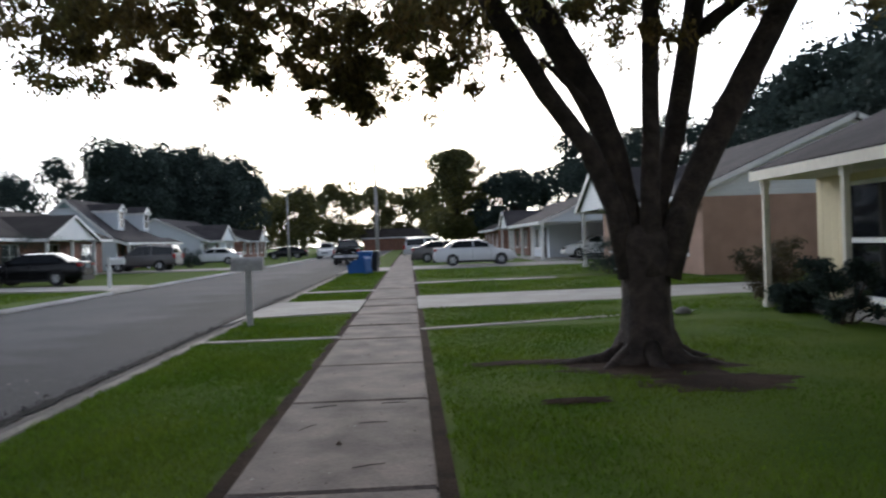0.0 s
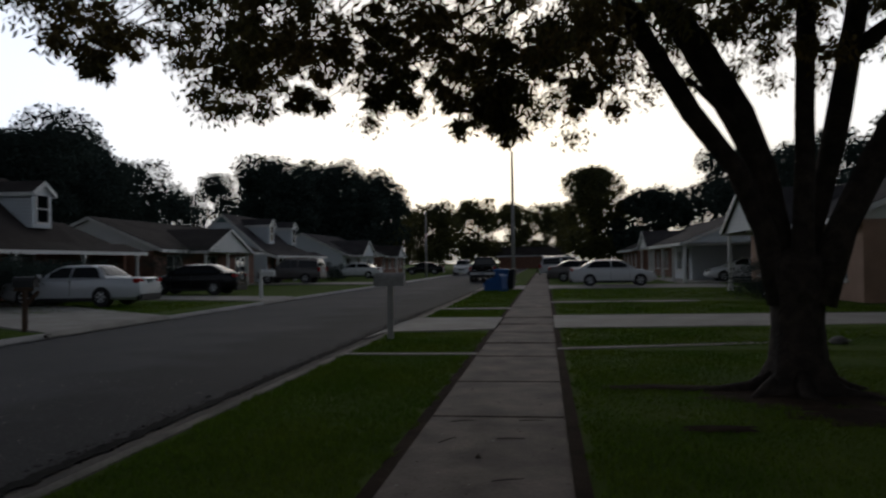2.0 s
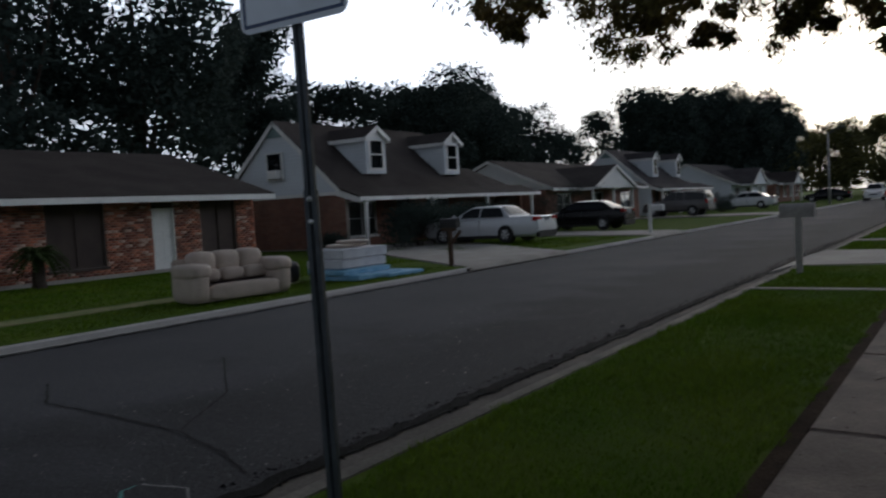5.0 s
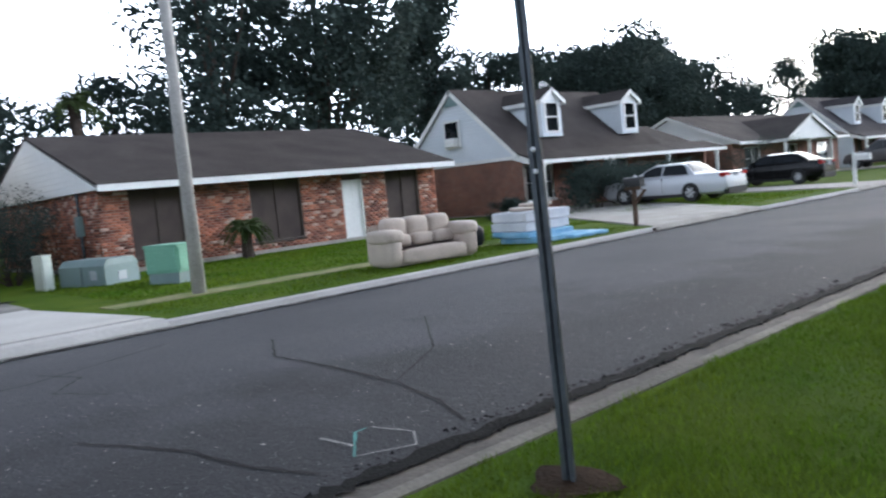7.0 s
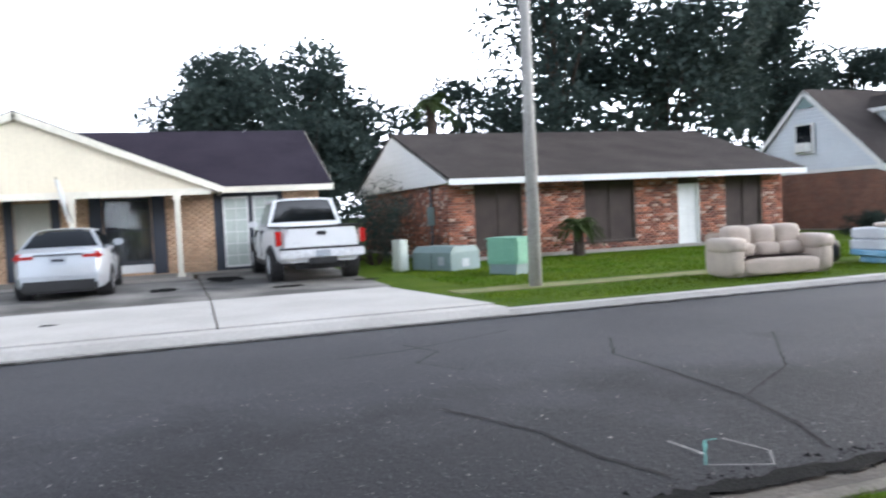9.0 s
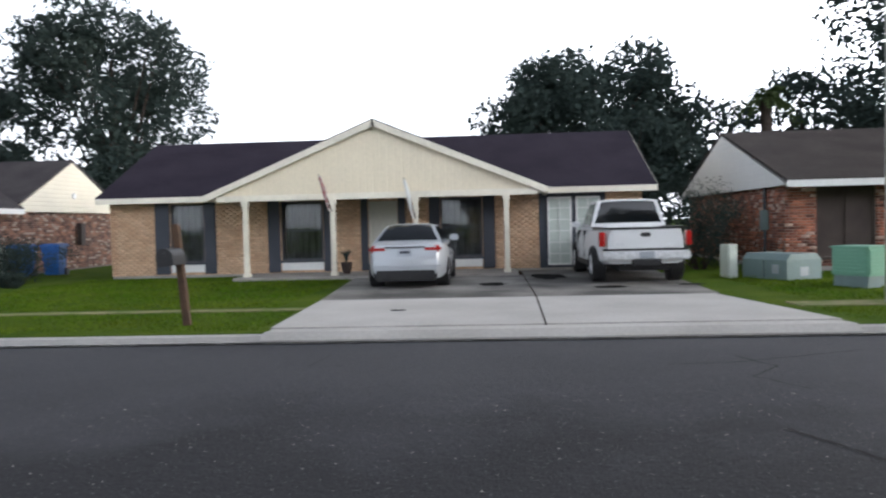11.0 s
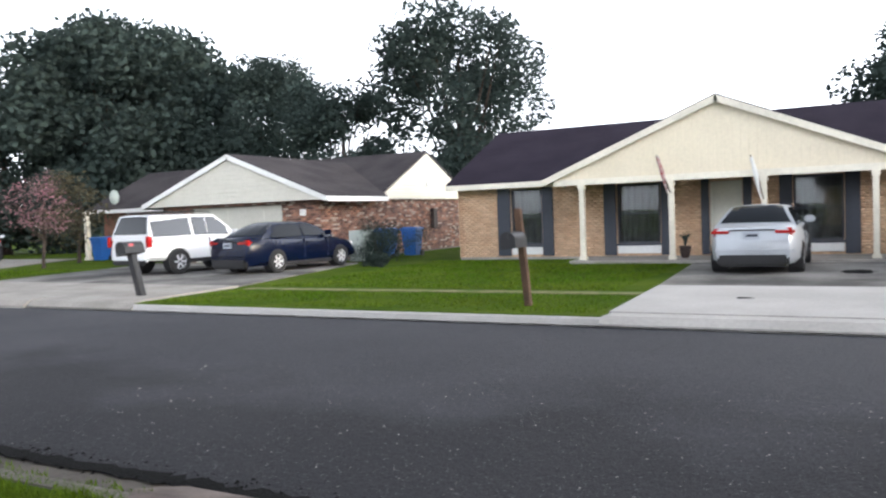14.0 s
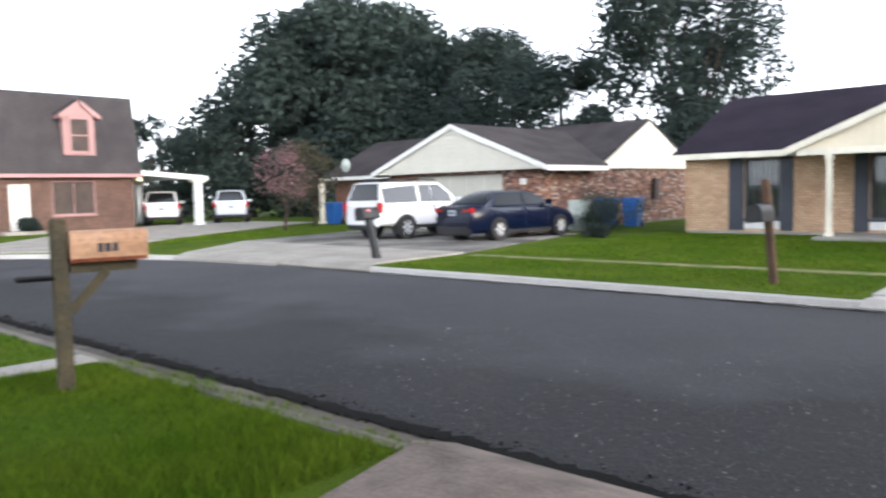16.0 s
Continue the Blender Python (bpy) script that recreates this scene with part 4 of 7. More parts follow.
plant = thing("potted_plant", -22.4, -6.55, 0.235, 0, "dark pot with an upright green plant on the porch", "plant")
part("pot", tube(bmesh.new(), [(0, 0, 0), (0, 0, 0.15), (0, 0, 0.32)], [0.1, 0.14, 0.17], 12), TERRACOTTA, plant)
bm = bmesh.new()
for k in range(14):
    a = k * 2.4
    tube(bm, [(0, 0, 0.3), (0.06 * math.cos(a), 0.06 * math.sin(a), 0.55), (0.16 * math.cos(a), 0.16 * math.sin(a), 0.62 + 0.02 * (k % 5))], [0.012, 0.02, 0.003], 5)
part("leaves", bm, LEAF_DARK, plant)


def flag(x, y, z0, z1, cloth, label, furled=True):
    f = thing("flag", x, y, z0, 0, label, "flag", "porch flags")
    part("flagpole", tube(bmesh.new(), [(0, 0, 0), (0.45, -0.25, z1 - z0)], [0.014, 0.01], 8), WOOD, f)
    bm = bmesh.new()
    rings = []
    for k in range(9):
        q = k / 8
        p = Vector((0.42 * (1 - q * 0.75), -0.23 * (1 - q * 0.75), (z1 - z0) * (0.95 - 0.95 * q)))
        r = 0.02 + 0.035 * math.sin(math.pi * min(1, q + 0.12))
        rings.append([p + Vector((r * 0.6 * math.cos(a), r * math.sin(a) * (1 + 0.3 * math.sin(3 * a + k)), 0)) for a in (2 * math.pi * i / 8 for i in range(8))])
    loft(bm, rings)
    part("cloth", bm, cloth, f)
    return f


flag(-21.6, -6.75, 2.0, 3.0, CLOTH_RED, "furled red and white striped flag on a porch column")
flag(-21.6, -4.46, 1.75, 2.85, WHITE, "furled white flag on a porch column")

# the red-brick house with the white gable end
h = site("house", -21.5, 11, 0.15, "single-storey mottled red brick house with a brown roof", "house", "houses")
part("foundation", B(-31, -21.15, 5.15, 16.95, 0.05, 0.24), CONCRETE, h)
holes = [(6.0, 7.5, 0.5, 2.38), (9.55, 11.3, 0.5, 2.38), (12.85, 13.65, 0.24, 2.3), (14.65, 16.1, 0.45, 2.38)]
front = wall(h, 'x', -21.2, 1, 5.2, 16.9, 0.24, 2.45, holes, MORTAR)
bricks(front, 'x', -21.2, 1, 5.2, 16.9, 0.24, 2.4, holes, BRICK_RED)
side = wall(h, 'y', 5.2, -1, -31, -21.2, 0.24, 2.45, [], MORTAR)
bricks(side, 'y', 5.2, -1, -31, -21.2, 0.24, 2.4, [], BRICK_RED)
wall(h, 'y', 16.9, 1, -31, -21.2, 0.24, 2.45, [], BRICK_PLAIN)
wall(h, 'x', -31, -1, 5.2, 16.9, 0.24, 2.45, [], BRICK_PLAIN)
gable_roof(h, 'y', -31.6, -20.4, 4.98, 17.2, 2.5, 4.28, -26, ROOF_BROWN, WHITE, rakes_too=False)
part("gable", triangle('y', 5.0, -1, -31.5, -20.5, -26, 2.36, 4.16, 0.19), WHITE_BOARD, h, "white boarded gable end")
part("gable", triangle('y', 16.95, 1, -31.2, -20.8, -26, 2.4, 4.12), WHITE_BOARD, h)
ceiling_board(h, -21.2, -20.45, 4.95, 17.15, 2.38, WHITE)
for a0, a1, z0, z1 in (holes[0], holes[1], holes[3]):
    window(h, 'x', -21.2, 1, a0, a1, z0, z1, DARK, 2, 1, screen=DARK, w=0.06)
door(h, 'x', -21.2, 1, 12.85, 13.65, 0.24, 2.12, WHITE, "white front door")
part("door_head", B(-21.34, -21.22, 12.89, 13.61, 2.1, 2.3), DARK, h)
meter = part("electric_meter", B(-22.6, -22.3, 5.02, 5.18, 1.2, 1.75, bevel=0.02), GREY_BOX, h, "grey electric meter box")
part("conduit", tube(bmesh.new(), [(-22.45, 5.12, 0.2), (-22.45, 5.12, 2.4)], [0.04, 0.04], 8), STEEL, h)

# the mottled-brick house with the garage wing
h = site("house", -25, -24, 0.15, "low mottled brick house with an attached garage wing and grey roof", "house", "houses")
wall(h, 'x', -22.3, 1, -26.1, -18.65, 0.15, 2.4, [(-24.6, -20.3, 0.15, 2.2)], MORTAR_DARK)
bricks(h, 'x', -22.3, 1, -26.1, -18.65, 0.2, 2.4, [(-24.6, -20.3, 0.15, 2.2)], BRICK_MIX)
gd = part("garage_door", B(-22.45, -22.4, -24.6, -20.3, 0.18, 2.2), SHELL_DOOR, h, "pale panelled garage door")
for k in range(4):
    for j in range(5):
        part("door_panel", B(-22.41, -22.385, -24.52 + j * 0.86, -23.78 + j * 0.86, 0.24 + k * 0.5, 0.64 + k * 0.5, bevel=0.008), SHELL_DOOR, gd)
side = wall(h, 'y', -18.65, 1, -33.6, -22.3, 0.15, 2.45, [], MORTAR_DARK)
bricks(side, 'y', -18.65, 1, -33.6, -22.3, 0.2, 2.42, [], BRICK_MIX)
wall(h, 'x', -26.4, 1, -34.5, -26.1, 0.15, 2.45, [(-30.5, -29, 0.9, 2.2)], BRICK_MIX)
window(h, 'x', -26.4, 1, -30.5, -29, 0.9, 2.2, WHITE, 2, 2)
wall(h, 'y', -34.5, -1, -33.6, -26.4, 0.15, 2.45, [], BRICK_PLAIN)
wall(h, 'x', -33.6, -1, -34.5, -18.65, 0.15, 2.45, [], BRICK_PLAIN)
gable_roof(h, 'y', -34.1, -25.8, -35, -18.5, 2.5, 4.4, -29.8, ROOF_GREY, WHITE, rakes_too=False)
for ye, yr in ((-18.0, -22.3), (-26.7, -22.3)):
    g = part("garage_roof", slab(bmesh.new(), [(-25.7, ye, 2.45), (-21.8, ye, 2.45), (-21.8, yr, 4.12), (-29.3, yr, 4.12)], 0.09), ROOF_GREY, h)
    part("fascia", beam(bmesh.new(), (-25.7, ye, 2.42), (-21.8, ye, 2.42), 0.05, 0.17), WHITE, g)
    part("fascia", beam(bmesh.new(), (-21.8, ye, 2.42), (-21.8, yr, 4.09), 0.05, 0.17), WHITE, g)
part("wall_plate", B(-22.3, -22.25, -19.5, -19.25, 1.8, 2.02, bevel=0.008), WHITE, h, "plain white plate")
part("electric_meter", B(-30.5, -30.15, -18.62, -18.45, 1.1, 1.95, bevel=0.02), DARK, h, "dark electric meter box")
part("gable", triangle('x', -21.88, 1, -26.45, -18.2, -22.3, 2.33, 4.0, 0.3), SHELL, h, "pale horizontal board gable")
part("gable", triangle('y', -18.52, 1, -34.0, -25.9, -29.8, 2.36, 4.29, 0.16), IVORY, h, "ivory board gable end")
part("gable_vent", tube(bmesh.new(), [(-29.8, -18.53, 3.0), (-29.8, -18.47, 3.0)], [0.12, 0.12], 10), WHITE, h)
column(h, -25.2, -34.2, 0.15, 2.4, 0.2, CREAM_TRIM)
dish = thing("satellite_dish", -26.0, -33.2, 2.5, 0, "small white satellite dish on the roof edge", "satellite dish")
part("mast", tube(bmesh.new(), [(0, 0, 0), (0, 0, 0.45)], [0.02, 0.02], 6), STEEL, dish)
bm = bmesh.new()
loft(bm, [[Vector((0.12 - 0.1 * q, 0.34 * q * math.cos(a), 0.55 + 0.34 * q * math.sin(a))) for a in (2 * math.pi * i / 14 for i in range(14))] for q in (0.05, 0.5, 1.0)])
part("reflector", bm, PALE_BOX, dish)


def dormer(parent, axis_x, y, w, z0, z1, zt, back, material, trim, roof, pane_frame=None):
    """A dormer that looks along +x, its front at axis_x."""
    d = part("dormer", B(back, axis_x, y - w / 2, y + w / 2, z0, z1), material, parent)
    gable_roof(d, 'x', back - 0.8, axis_x + 0.15, y - w / 2 - 0.18, y + w / 2 + 0.18, z1, zt, y, roof, trim, name="dormer_roof")
    part("dormer_gable", triangle('x', axis_x + 0.02, 1, y - w / 2, y + w / 2, y, z1 - 0.02, zt - 0.12, 0.06), trim, d)
    a0, a1, b0, b1 = y - w * 0.3, y + w * 0.3, z0 + 0.25, z1 - 0.15
    m = (b0 + b1) / 2
    part("window_frame", sheet('x', axis_x - 0.01, axis_x + 0.05, a0 - 0.08, a1 + 0.08, b0 - 0.08, b1 + 0.08, [(a0, a1, b0, m - 0.025), (a0, a1, m + 0.025, b1)]), pane_frame or trim, d)
    part("pane", B(axis_x + 0.003, axis_x + 0.012, a0, a1, b0, b1), CAR_GLASS, d)
    return d


def cape_house(y0, length, xr, board, roof, label, brick=True):
    """A storey and a half under a steep roof with two dormers and a porch along the street; its gable end at y0."""
    xe, xf, zr = xr + 3.7, xr - 3.7, 5.85
    y1 = y0 + length
    h = site("house", xr, y0 + length / 2, 0.15, label, "house", "houses")
    wall(h, 'x', xe - 1.6, 1, y0 + 0.1, y1 - 0.1, 0.15, 2.5, [(y0 + 2, y0 + 4, 0.6, 2.2), (y0 + 5.5, y0 + 6.5, 0.2, 2.3), (y0 + 8, y0 + 10, 0.6, 2.2)], BRICK_PLAIN)
    for a0, a1 in ((y0 + 2, y0 + 4), (y0 + 8, y0 + 10)):
        window(h, 'x', xe - 1.6, 1, a0, a1, 0.6, 2.2, WHITE, 2, 2)
    door(h, 'x', xe - 1.6, 1, y0 + 5.5, y0 + 6.5, 0.2, 2.3, DARK)
    if brick:
        s = wall(h, 'y', y0, -1, xf + 0.3, xe + 0.05, 0.15, 2.5, [], MORTAR)
        bricks(s, 'y', y0, -1, xf + 0.3, xe + 0.05, 0.2, 2.5, [], BRICK_PLAIN)
    else:
        wall(h, 'y', y0, -1, xf + 0.3, xe + 0.05, 0.15, 2.5, [], board)
    wall(h, 'y', y1, 1, xf + 0.3, xe, 0.15, 2.5, [], BRICK_PLAIN)
    wall(h, 'x', xf + 0.3, -1, y0, y1, 0.15, 2.5, [], BRICK_PLAIN)
    gable_roof(h, 'y', xf, xe, y0 - 0.2, y1 - 4.2, 2.65, zr, xr, roof, WHITE)
    gable_roof(h, 'y', xf, xe, y1 - 4.2, y1 + 0.3, 2.4, 3.95, xr, roof, WHITE, name="low_roof")
    part("porch_roof", slab(bmesh.new(), [(xe - 0.2, y0 - 0.2, 2.76), (xe + 1.05, y0 - 0.2, 2.33), (xe + 1.05, y1 + 0.3, 2.33), (xe - 0.2, y1 + 0.3, 2.76)], 0.08), roof, h)
    part("porch_fascia", B(xe + 1.03, xe + 1.08, y0 - 0.2, y1 + 0.3, 2.14, 2.3), WHITE, h)
    part("porch_cheek", slab(bmesh.new(), [(xe - 0.3, y0 - 0.1, 2.66), (xe + 1.0, y0 - 0.1, 2.3), (xe + 1.0, y0 - 0.16, 2.3), (xe - 0.3, y0 - 0.16, 2.66)], 0.25), WHITE, h)
    part("gable", triangle('y', y0 - 0.02, -1, xf + 0.1, xe - 0.1, xr, 2.5, zr - 0.12), board, h, "boarded upper gable end")
    part("band_board", B(xf + 0.2, xe, y0 - 0.14, y0 - 0.1, 2.44, 2.58), WHITE, h)
    for k in range(4):
        column(h, xe + 0.9, y0 + 0.3 + (length - 0.8) * k / 3, 0.15, 2.15, 0.14, WHITE)
    g = part("gable_window", B(xr - 0.5, xr + 0.35, y0 - 0.17, y0 - 0.11, 3.3, 4.4), CAR_GLASS, h)
    part("window_frame", sheet('y', y0 - 0.19, y0 - 0.1, xr - 0.56, xr + 0.41, 3.24, 4.46, [(xr - 0.5, xr + 0.35, 3.3, 4.4)]), WHITE, g)
    part("air_conditioner", B(xr - 0.3, xr + 0.3, y0 - 0.45, y0 - 0.15, 3.32, 3.68, bevel=0.02), WHITE, g, "white window air conditioner")
    part("gable_vent", triangle('y', y0 - 0.14, -1, xr - 0.5, xr + 0.5, xr, zr - 0.75, zr - 0.25, 0.02), GREY_BOX, h)
    for dy in (2.9, 8.9):
        dormer(h, xe - 0.55, y0 + dy, 1.35, 3.35, 4.95, 5.5, xr + 0.6, board, WHITE, roof)
    return h


cape_house(22.5, 15.0, -25.7, BLUE_BOARD, ROOF_BROWN, "cape house with white boarded gable, two dormers and a brick end")
cape_house(60.5, 14.0, -26.5, BLUE_BOARD, ROOF_GREY, "farther cape house with two white dormers", brick=False)


def ranch(x0, x1, y0, y1, ridge, ze, zr, roof, board, brick, label, front, gable_at=None, posts=()):
    """A plain low house; front: +1 looks along +x, -1 along -x; gable_at: a cross gable over the porch."""
    h = site("house", (x0 + x1) / 2, (y0 + y1) / 2, 0.15, label, "house", "houses")
    xf, xb = (x1, x0) if front > 0 else (x0, x1)
    n = max(2, int((y1 - y0) / 4))
    holes = [(y0 + (y1 - y0) * (k + 0.3) / n, y0 + (y1 - y0) * (k + 0.7) / n, 0.8, 2.2) for k in range(n)]
    wall(h, 'x', xf, front, y0, y1, 0.15, ze, holes, brick)
    for q in holes:
        window(h, 'x', xf, front, *q, WHITE, 2, 2)
    wall(h, 'x', xb, -front, y0, y1, 0.15, ze, [], brick)
    wall(h, 'y', y0, -1, x0, x1, 0.15, ze, [], brick)
    wall(h, 'y', y1, 1, x0, x1, 0.15, ze, [], brick)
    o = 0.7
    gable_roof(h, ridge, x0 - o, x1 + o, y0 - 0.3, y1 + 0.3, ze + 0.05, zr, (x0 + x1) / 2 if ridge == 'y' else (y0 + y1) / 2, roof, WHITE)
    if ridge == 'y':
        for y, s in ((y0, -1), (y1, 1)):
            part("gable", triangle('y', y + s * 0.03, s, x0 - 0.3, x1 + 0.3, (x0 + x1) / 2, ze - 0.05, zr - 0.2), board, h)
    if gable_at:
        ya, yb, depth, zt = gable_at
        xa = xf + front * depth
        gable_roof(h, 'x', min(xa, (x0 + x1) / 2), max(xa, (x0 + x1) / 2), ya, yb, ze, zt, (ya + yb) / 2, roof, WHITE, name="porch_roof")
        part("porch_gable", triangle('x', xa - front * 0.15, front, ya + 0.2, yb - 0.2, (ya + yb) / 2, ze - 0.1, zt - 0.15), board, h)
        for y in posts:
            column(h, xa - front * 0.3, y, 0.15, ze - 0.05, 0.15, WHITE)
    return h


ranch(-30, -22.3, 41, 56.5, 'y', 2.5, 4.5, ROOF_BROWN, WHITE_BOARD, BRICK_MIX, "brown-roofed brick house with a white front gable", 1, (43.8, 51.2, 2.0, 3.95), (44.2, 47.5, 50.8))
ranch(-31, -22, 82, 97, 'y', 2.5, 5.0, ROOF_GREY, BLUE_BOARD, BLUE_BOARD, "pale blue boarded house with a grey roof", 1, (83, 90, 2, 4.2), (83.4, 86.5, 89.6))
ranch(-31, -22, 102, 118, 'y', 2.5, 4.6, ROOF_BROWN, WHITE_BOARD, BRICK_MIX, "low brown-roofed house down the street", 1, (104, 110, 2, 4.0), (104.3, 109.7))
ranch(9.4, 19.5, 24, 37, 'y', 2.75, 5.3, ROOF_GREY, WHITE_BOARD, BRICK_ROSE, "rose brick house with a white boarded gable end", -1, (28.5, 35, 1.8, 4.4), (28.9, 34.6))
ranch(9.6, 18, 62, 76, 'y', 2.6, 4.8, ROOF_GREY, WHITE_BOARD, BRICK_MIX, "grey-roofed brick house farther on", -1, (64, 70, 1.6, 4.0), (64.3, 69.7))
ranch(9.6, 18, 84, 100, 'y', 2.6, 4.6, ROOF_BROWN, WHITE_BOARD, BRICK_MIX, "low house far down the street", -1)
ranch(-9, 3, 150, 158, 'x', 2.6, 4.4, ROOF_BROWN, WHITE_BOARD, BRICK_MIX, "low house closing the end of the street", -1)

# the pale blue house with an open carport at its near end and a porch along the street
h = site("house", 13, 53, 0.15, "pale blue boarded house with a porch and an open carport", "house", "houses")
wall(h, 'x', 9.4, -1, 52, 60, 0.15, 2.6, [(53, 54, 0.15, 2.25), (56, 58, 0.8, 2.2)], BLUE_BOARD)
door(h, 'x', 9.4, -1, 53, 54, 0.15, 2.25, DARK)
window(h, 'x', 9.4, -1, 56, 58, 0.8, 2.2, WHITE, 2, 2)
wall(h, 'y', 52, -1, 9.4, 18, 0.15, 2.6, [], BLUE_BOARD)
wall(h, 'y', 60, 1, 9.4, 18, 0.15, 2.6, [], BLUE_BOARD)
wall(h, 'x', 18, 1, 46.2, 60, 0.15, 2.6, [], BLUE_BOARD)
gable_roof(h, 'y', 7.7, 18.3, 45.8, 60.3, 2.55, 4.7, 13, ROOF_GREY, WHITE)
part("gable", triangle('y', 45.92, -1, 7.95, 18.05, 13, 2.5, 4.58), BLUE_BOARD, h, "pale blue boarded gable end")
part("gable", triangle('y', 60.1, 1, 7.95, 18.05, 13, 2.5, 4.58), BLUE_BOARD, h)
ceiling_board(h, 7.8, 18.1, 46.0, 60.0, 2.42, WHITE)
part("carport_floor", B(7.6, 18, 46, 60, 0.05, 0.17), CONCRETE, h)
for y in (46.1, 50.2, 54.8, 59.6):
    column(h, 7.95, y, 0.16, 2.44, 0.16, WHITE)
column(h, 13.0, 46.1, 0.16, 2.44, 0.16, WHITE)

# the yellow house beside the tree
h = site("house", 10, 6, 0.15, "house with yellow siding and a wide grey porch roof", "house", "houses")
wall(h, 'x', 7.18, -1, -4, 12.7, 0.15, 2.5, [(8.6, 11.85, 0.35, 2.3), (2.0, 4.6, 0.6, 2.25)], YELLOW)
window(h, 'x', 7.18, -1, 8.6, 11.85, 0.35, 2.3, WHITE, 2, 2, screen=CAR_GLASS, w=0.07, bar=0.03)
window(h, 'x', 7.18, -1, 2.0, 4.6, 0.6, 2.25, WHITE, 3, 2, screen=CAR_GLASS)
wall(h, 'y', 12.7, 1, 7.18, 15, 0.15, 2.5, [], YELLOW)
wall(h, 'x', 15, 1, -4, 12.7, 0.15, 2.5, [], YELLOW)
wall(h, 'y', -4, -1, 7.18, 15, 0.15, 2.5, [], YELLOW)
gable_roof(h, 'y', 6.05, 16, -4.5, 12.85, 2.62, 4.65, 11, ROOF_GREY, CREAM_TRIM)
part("gable", triangle('y', 12.75, 1, 7.0, 15.2, 11, 2.45, 4.5), YELLOW, h)
ceiling_board(h, 6.1, 7.18, -4.4, 12.8, 2.43, CREAM_TRIM)
part("porch_floor", B(6.5, 7.17, -4.0, 12.7, 0.05, 0.2, bevel=0.02), CONCRETE, h)
for y in (12.6, 10.05, 6.2, 2.4):
    column(h, 6.2, y, 0.18, 2.45, 0.1, CREAM_TRIM)

# the house with the pink dormer and its carport
h = site("house", -14, -43, 0.15, "brick house with a steep dark roof and a pink dormer", "house", "houses")
HX = -18.5
holes = [(-16.6, -14.6, 0.95, 2.55), (-13.6, -12.75, 0.3, 2.4), (-9, -7.2, 0.95, 2.55)]
wall(h, 'y', -40.6, 1, HX, -2, 0.15, 2.8, holes, MORTAR_DARK)
bricks(h, 'y', -40.6, 1, HX, -5, 0.2, 2.78, holes, BRICK_BROWN)
wall(h, 'x', HX, -1, -48, -40.6, 0.15, 2.8, [], BRICK_BROWN)
wall(h, 'x', -2, 1, -48, -40.6, 0.15, 2.8, [], BRICK_BROWN)
wall(h, 'y', -48, -1, HX, -2, 0.15, 2.8, [], BRICK_BROWN)
part("roof", slab(bmesh.new(), [(-1.7, -40.2, 2.85), (HX - 0.25, -40.2, 2.85), (HX - 0.25, -40.95, 6.6), (-1.7, -40.95, 6.6)], 0.09), ROOF_GREY, h, "steep dark shingled front slope")
part("roof", slab(bmesh.new(), [(-1.7, -40.95, 6.62), (HX - 0.25, -40.95, 6.62), (HX - 0.25, -44.5, 7.0), (-1.7, -44.5, 7.0)], 0.09), ROOF_GREY, h)
part("roof", slab(bmesh.new(), [(-1.7, -44.5, 7.0), (HX - 0.25, -44.5, 7.0), (HX - 0.25, -48.4, 2.85), (-1.7, -48.4, 2.85)], 0.09), ROOF_GREY, h)
part("fascia", B(HX - 0.25, -1.7, -40.2, -40.14, 2.7, 2.86), PINK, h)
part("soffit", B(HX - 0.2, -1.7, -40.58, -40.2, 2.72, 2.76), PINK, h)
for x, o in ((HX, -1), (-2, 1)):
    part("gable", loft(bmesh.new(), [[(x - k, -48, 2.75), (x - k, -40.6, 2.75), (x - k, -41.0, 6.5), (x - k, -44.5, 6.88)] for k in (0, -0.1 * o)]), BRICK_BROWN, h)
window(h, 'y', -40.6, 1, -16.6, -14.6, 0.95, 2.55, PINK, 2, 1, screen=DARK)
window(h, 'y', -40.6, 1, -9, -7.2, 0.95, 2.55, PINK, 2, 1, screen=DARK)
door(h, 'y', -40.6, 1, -13.6, -12.75, 0.3, 2.4, WHITE, "white front door")
part("door_step", B(-14.0, -12.3, -40.55, -39.9, 0.12, 0.3, bevel=0.02), CONCRETE, h)
for x in (-15.85, -8.5):
    d = part("dormer", B(x - 0.72, x + 0.72, -41.6, -40.3, 3.72, 5.6), PINK, h, "pink painted dormer")
    gable_roof(d, 'y', x - 0.95, x + 0.95, -41.7, -40.12, 5.6, 6.35, x, ROOF_GREY, PINK, name="dormer_roof")
    part("dormer_gable", triangle('y', -40.24, 1, x - 0.78, x + 0.78, x, 5.58, 6.24, 0.06), PINK, d)
    part("pane", B(x - 0.4, x + 0.4, -40.29, -40.27, 3.9, 5.42), DARK, d)
    part("window_frame", sheet('y', -40.3, -40.22, x - 0.52, x + 0.52, 3.8, 5.52, [(x - 0.4, x + 0.4, 3.92, 4.62), (x - 0.4, x + 0.4, 4.67, 5.4)]), PINK, d)
porch_lamp = thing("porch_light", HX - 0.12, -40.5, 2.55, 0, "lit warm porch light on the house corner", "lamp")
part("holder", B(-0.06, 0.06, -0.06, 0.06, 0.1, 0.16), BLACK, porch_lamp)
part("bulb", bmesh_ball((-0.1, 0.1, 0.05), 0.09), GLOW, porch_lamp)
cp = thing("carport", -21, -41, 0.15, 0, "flat white carport roof on square columns", "carport")
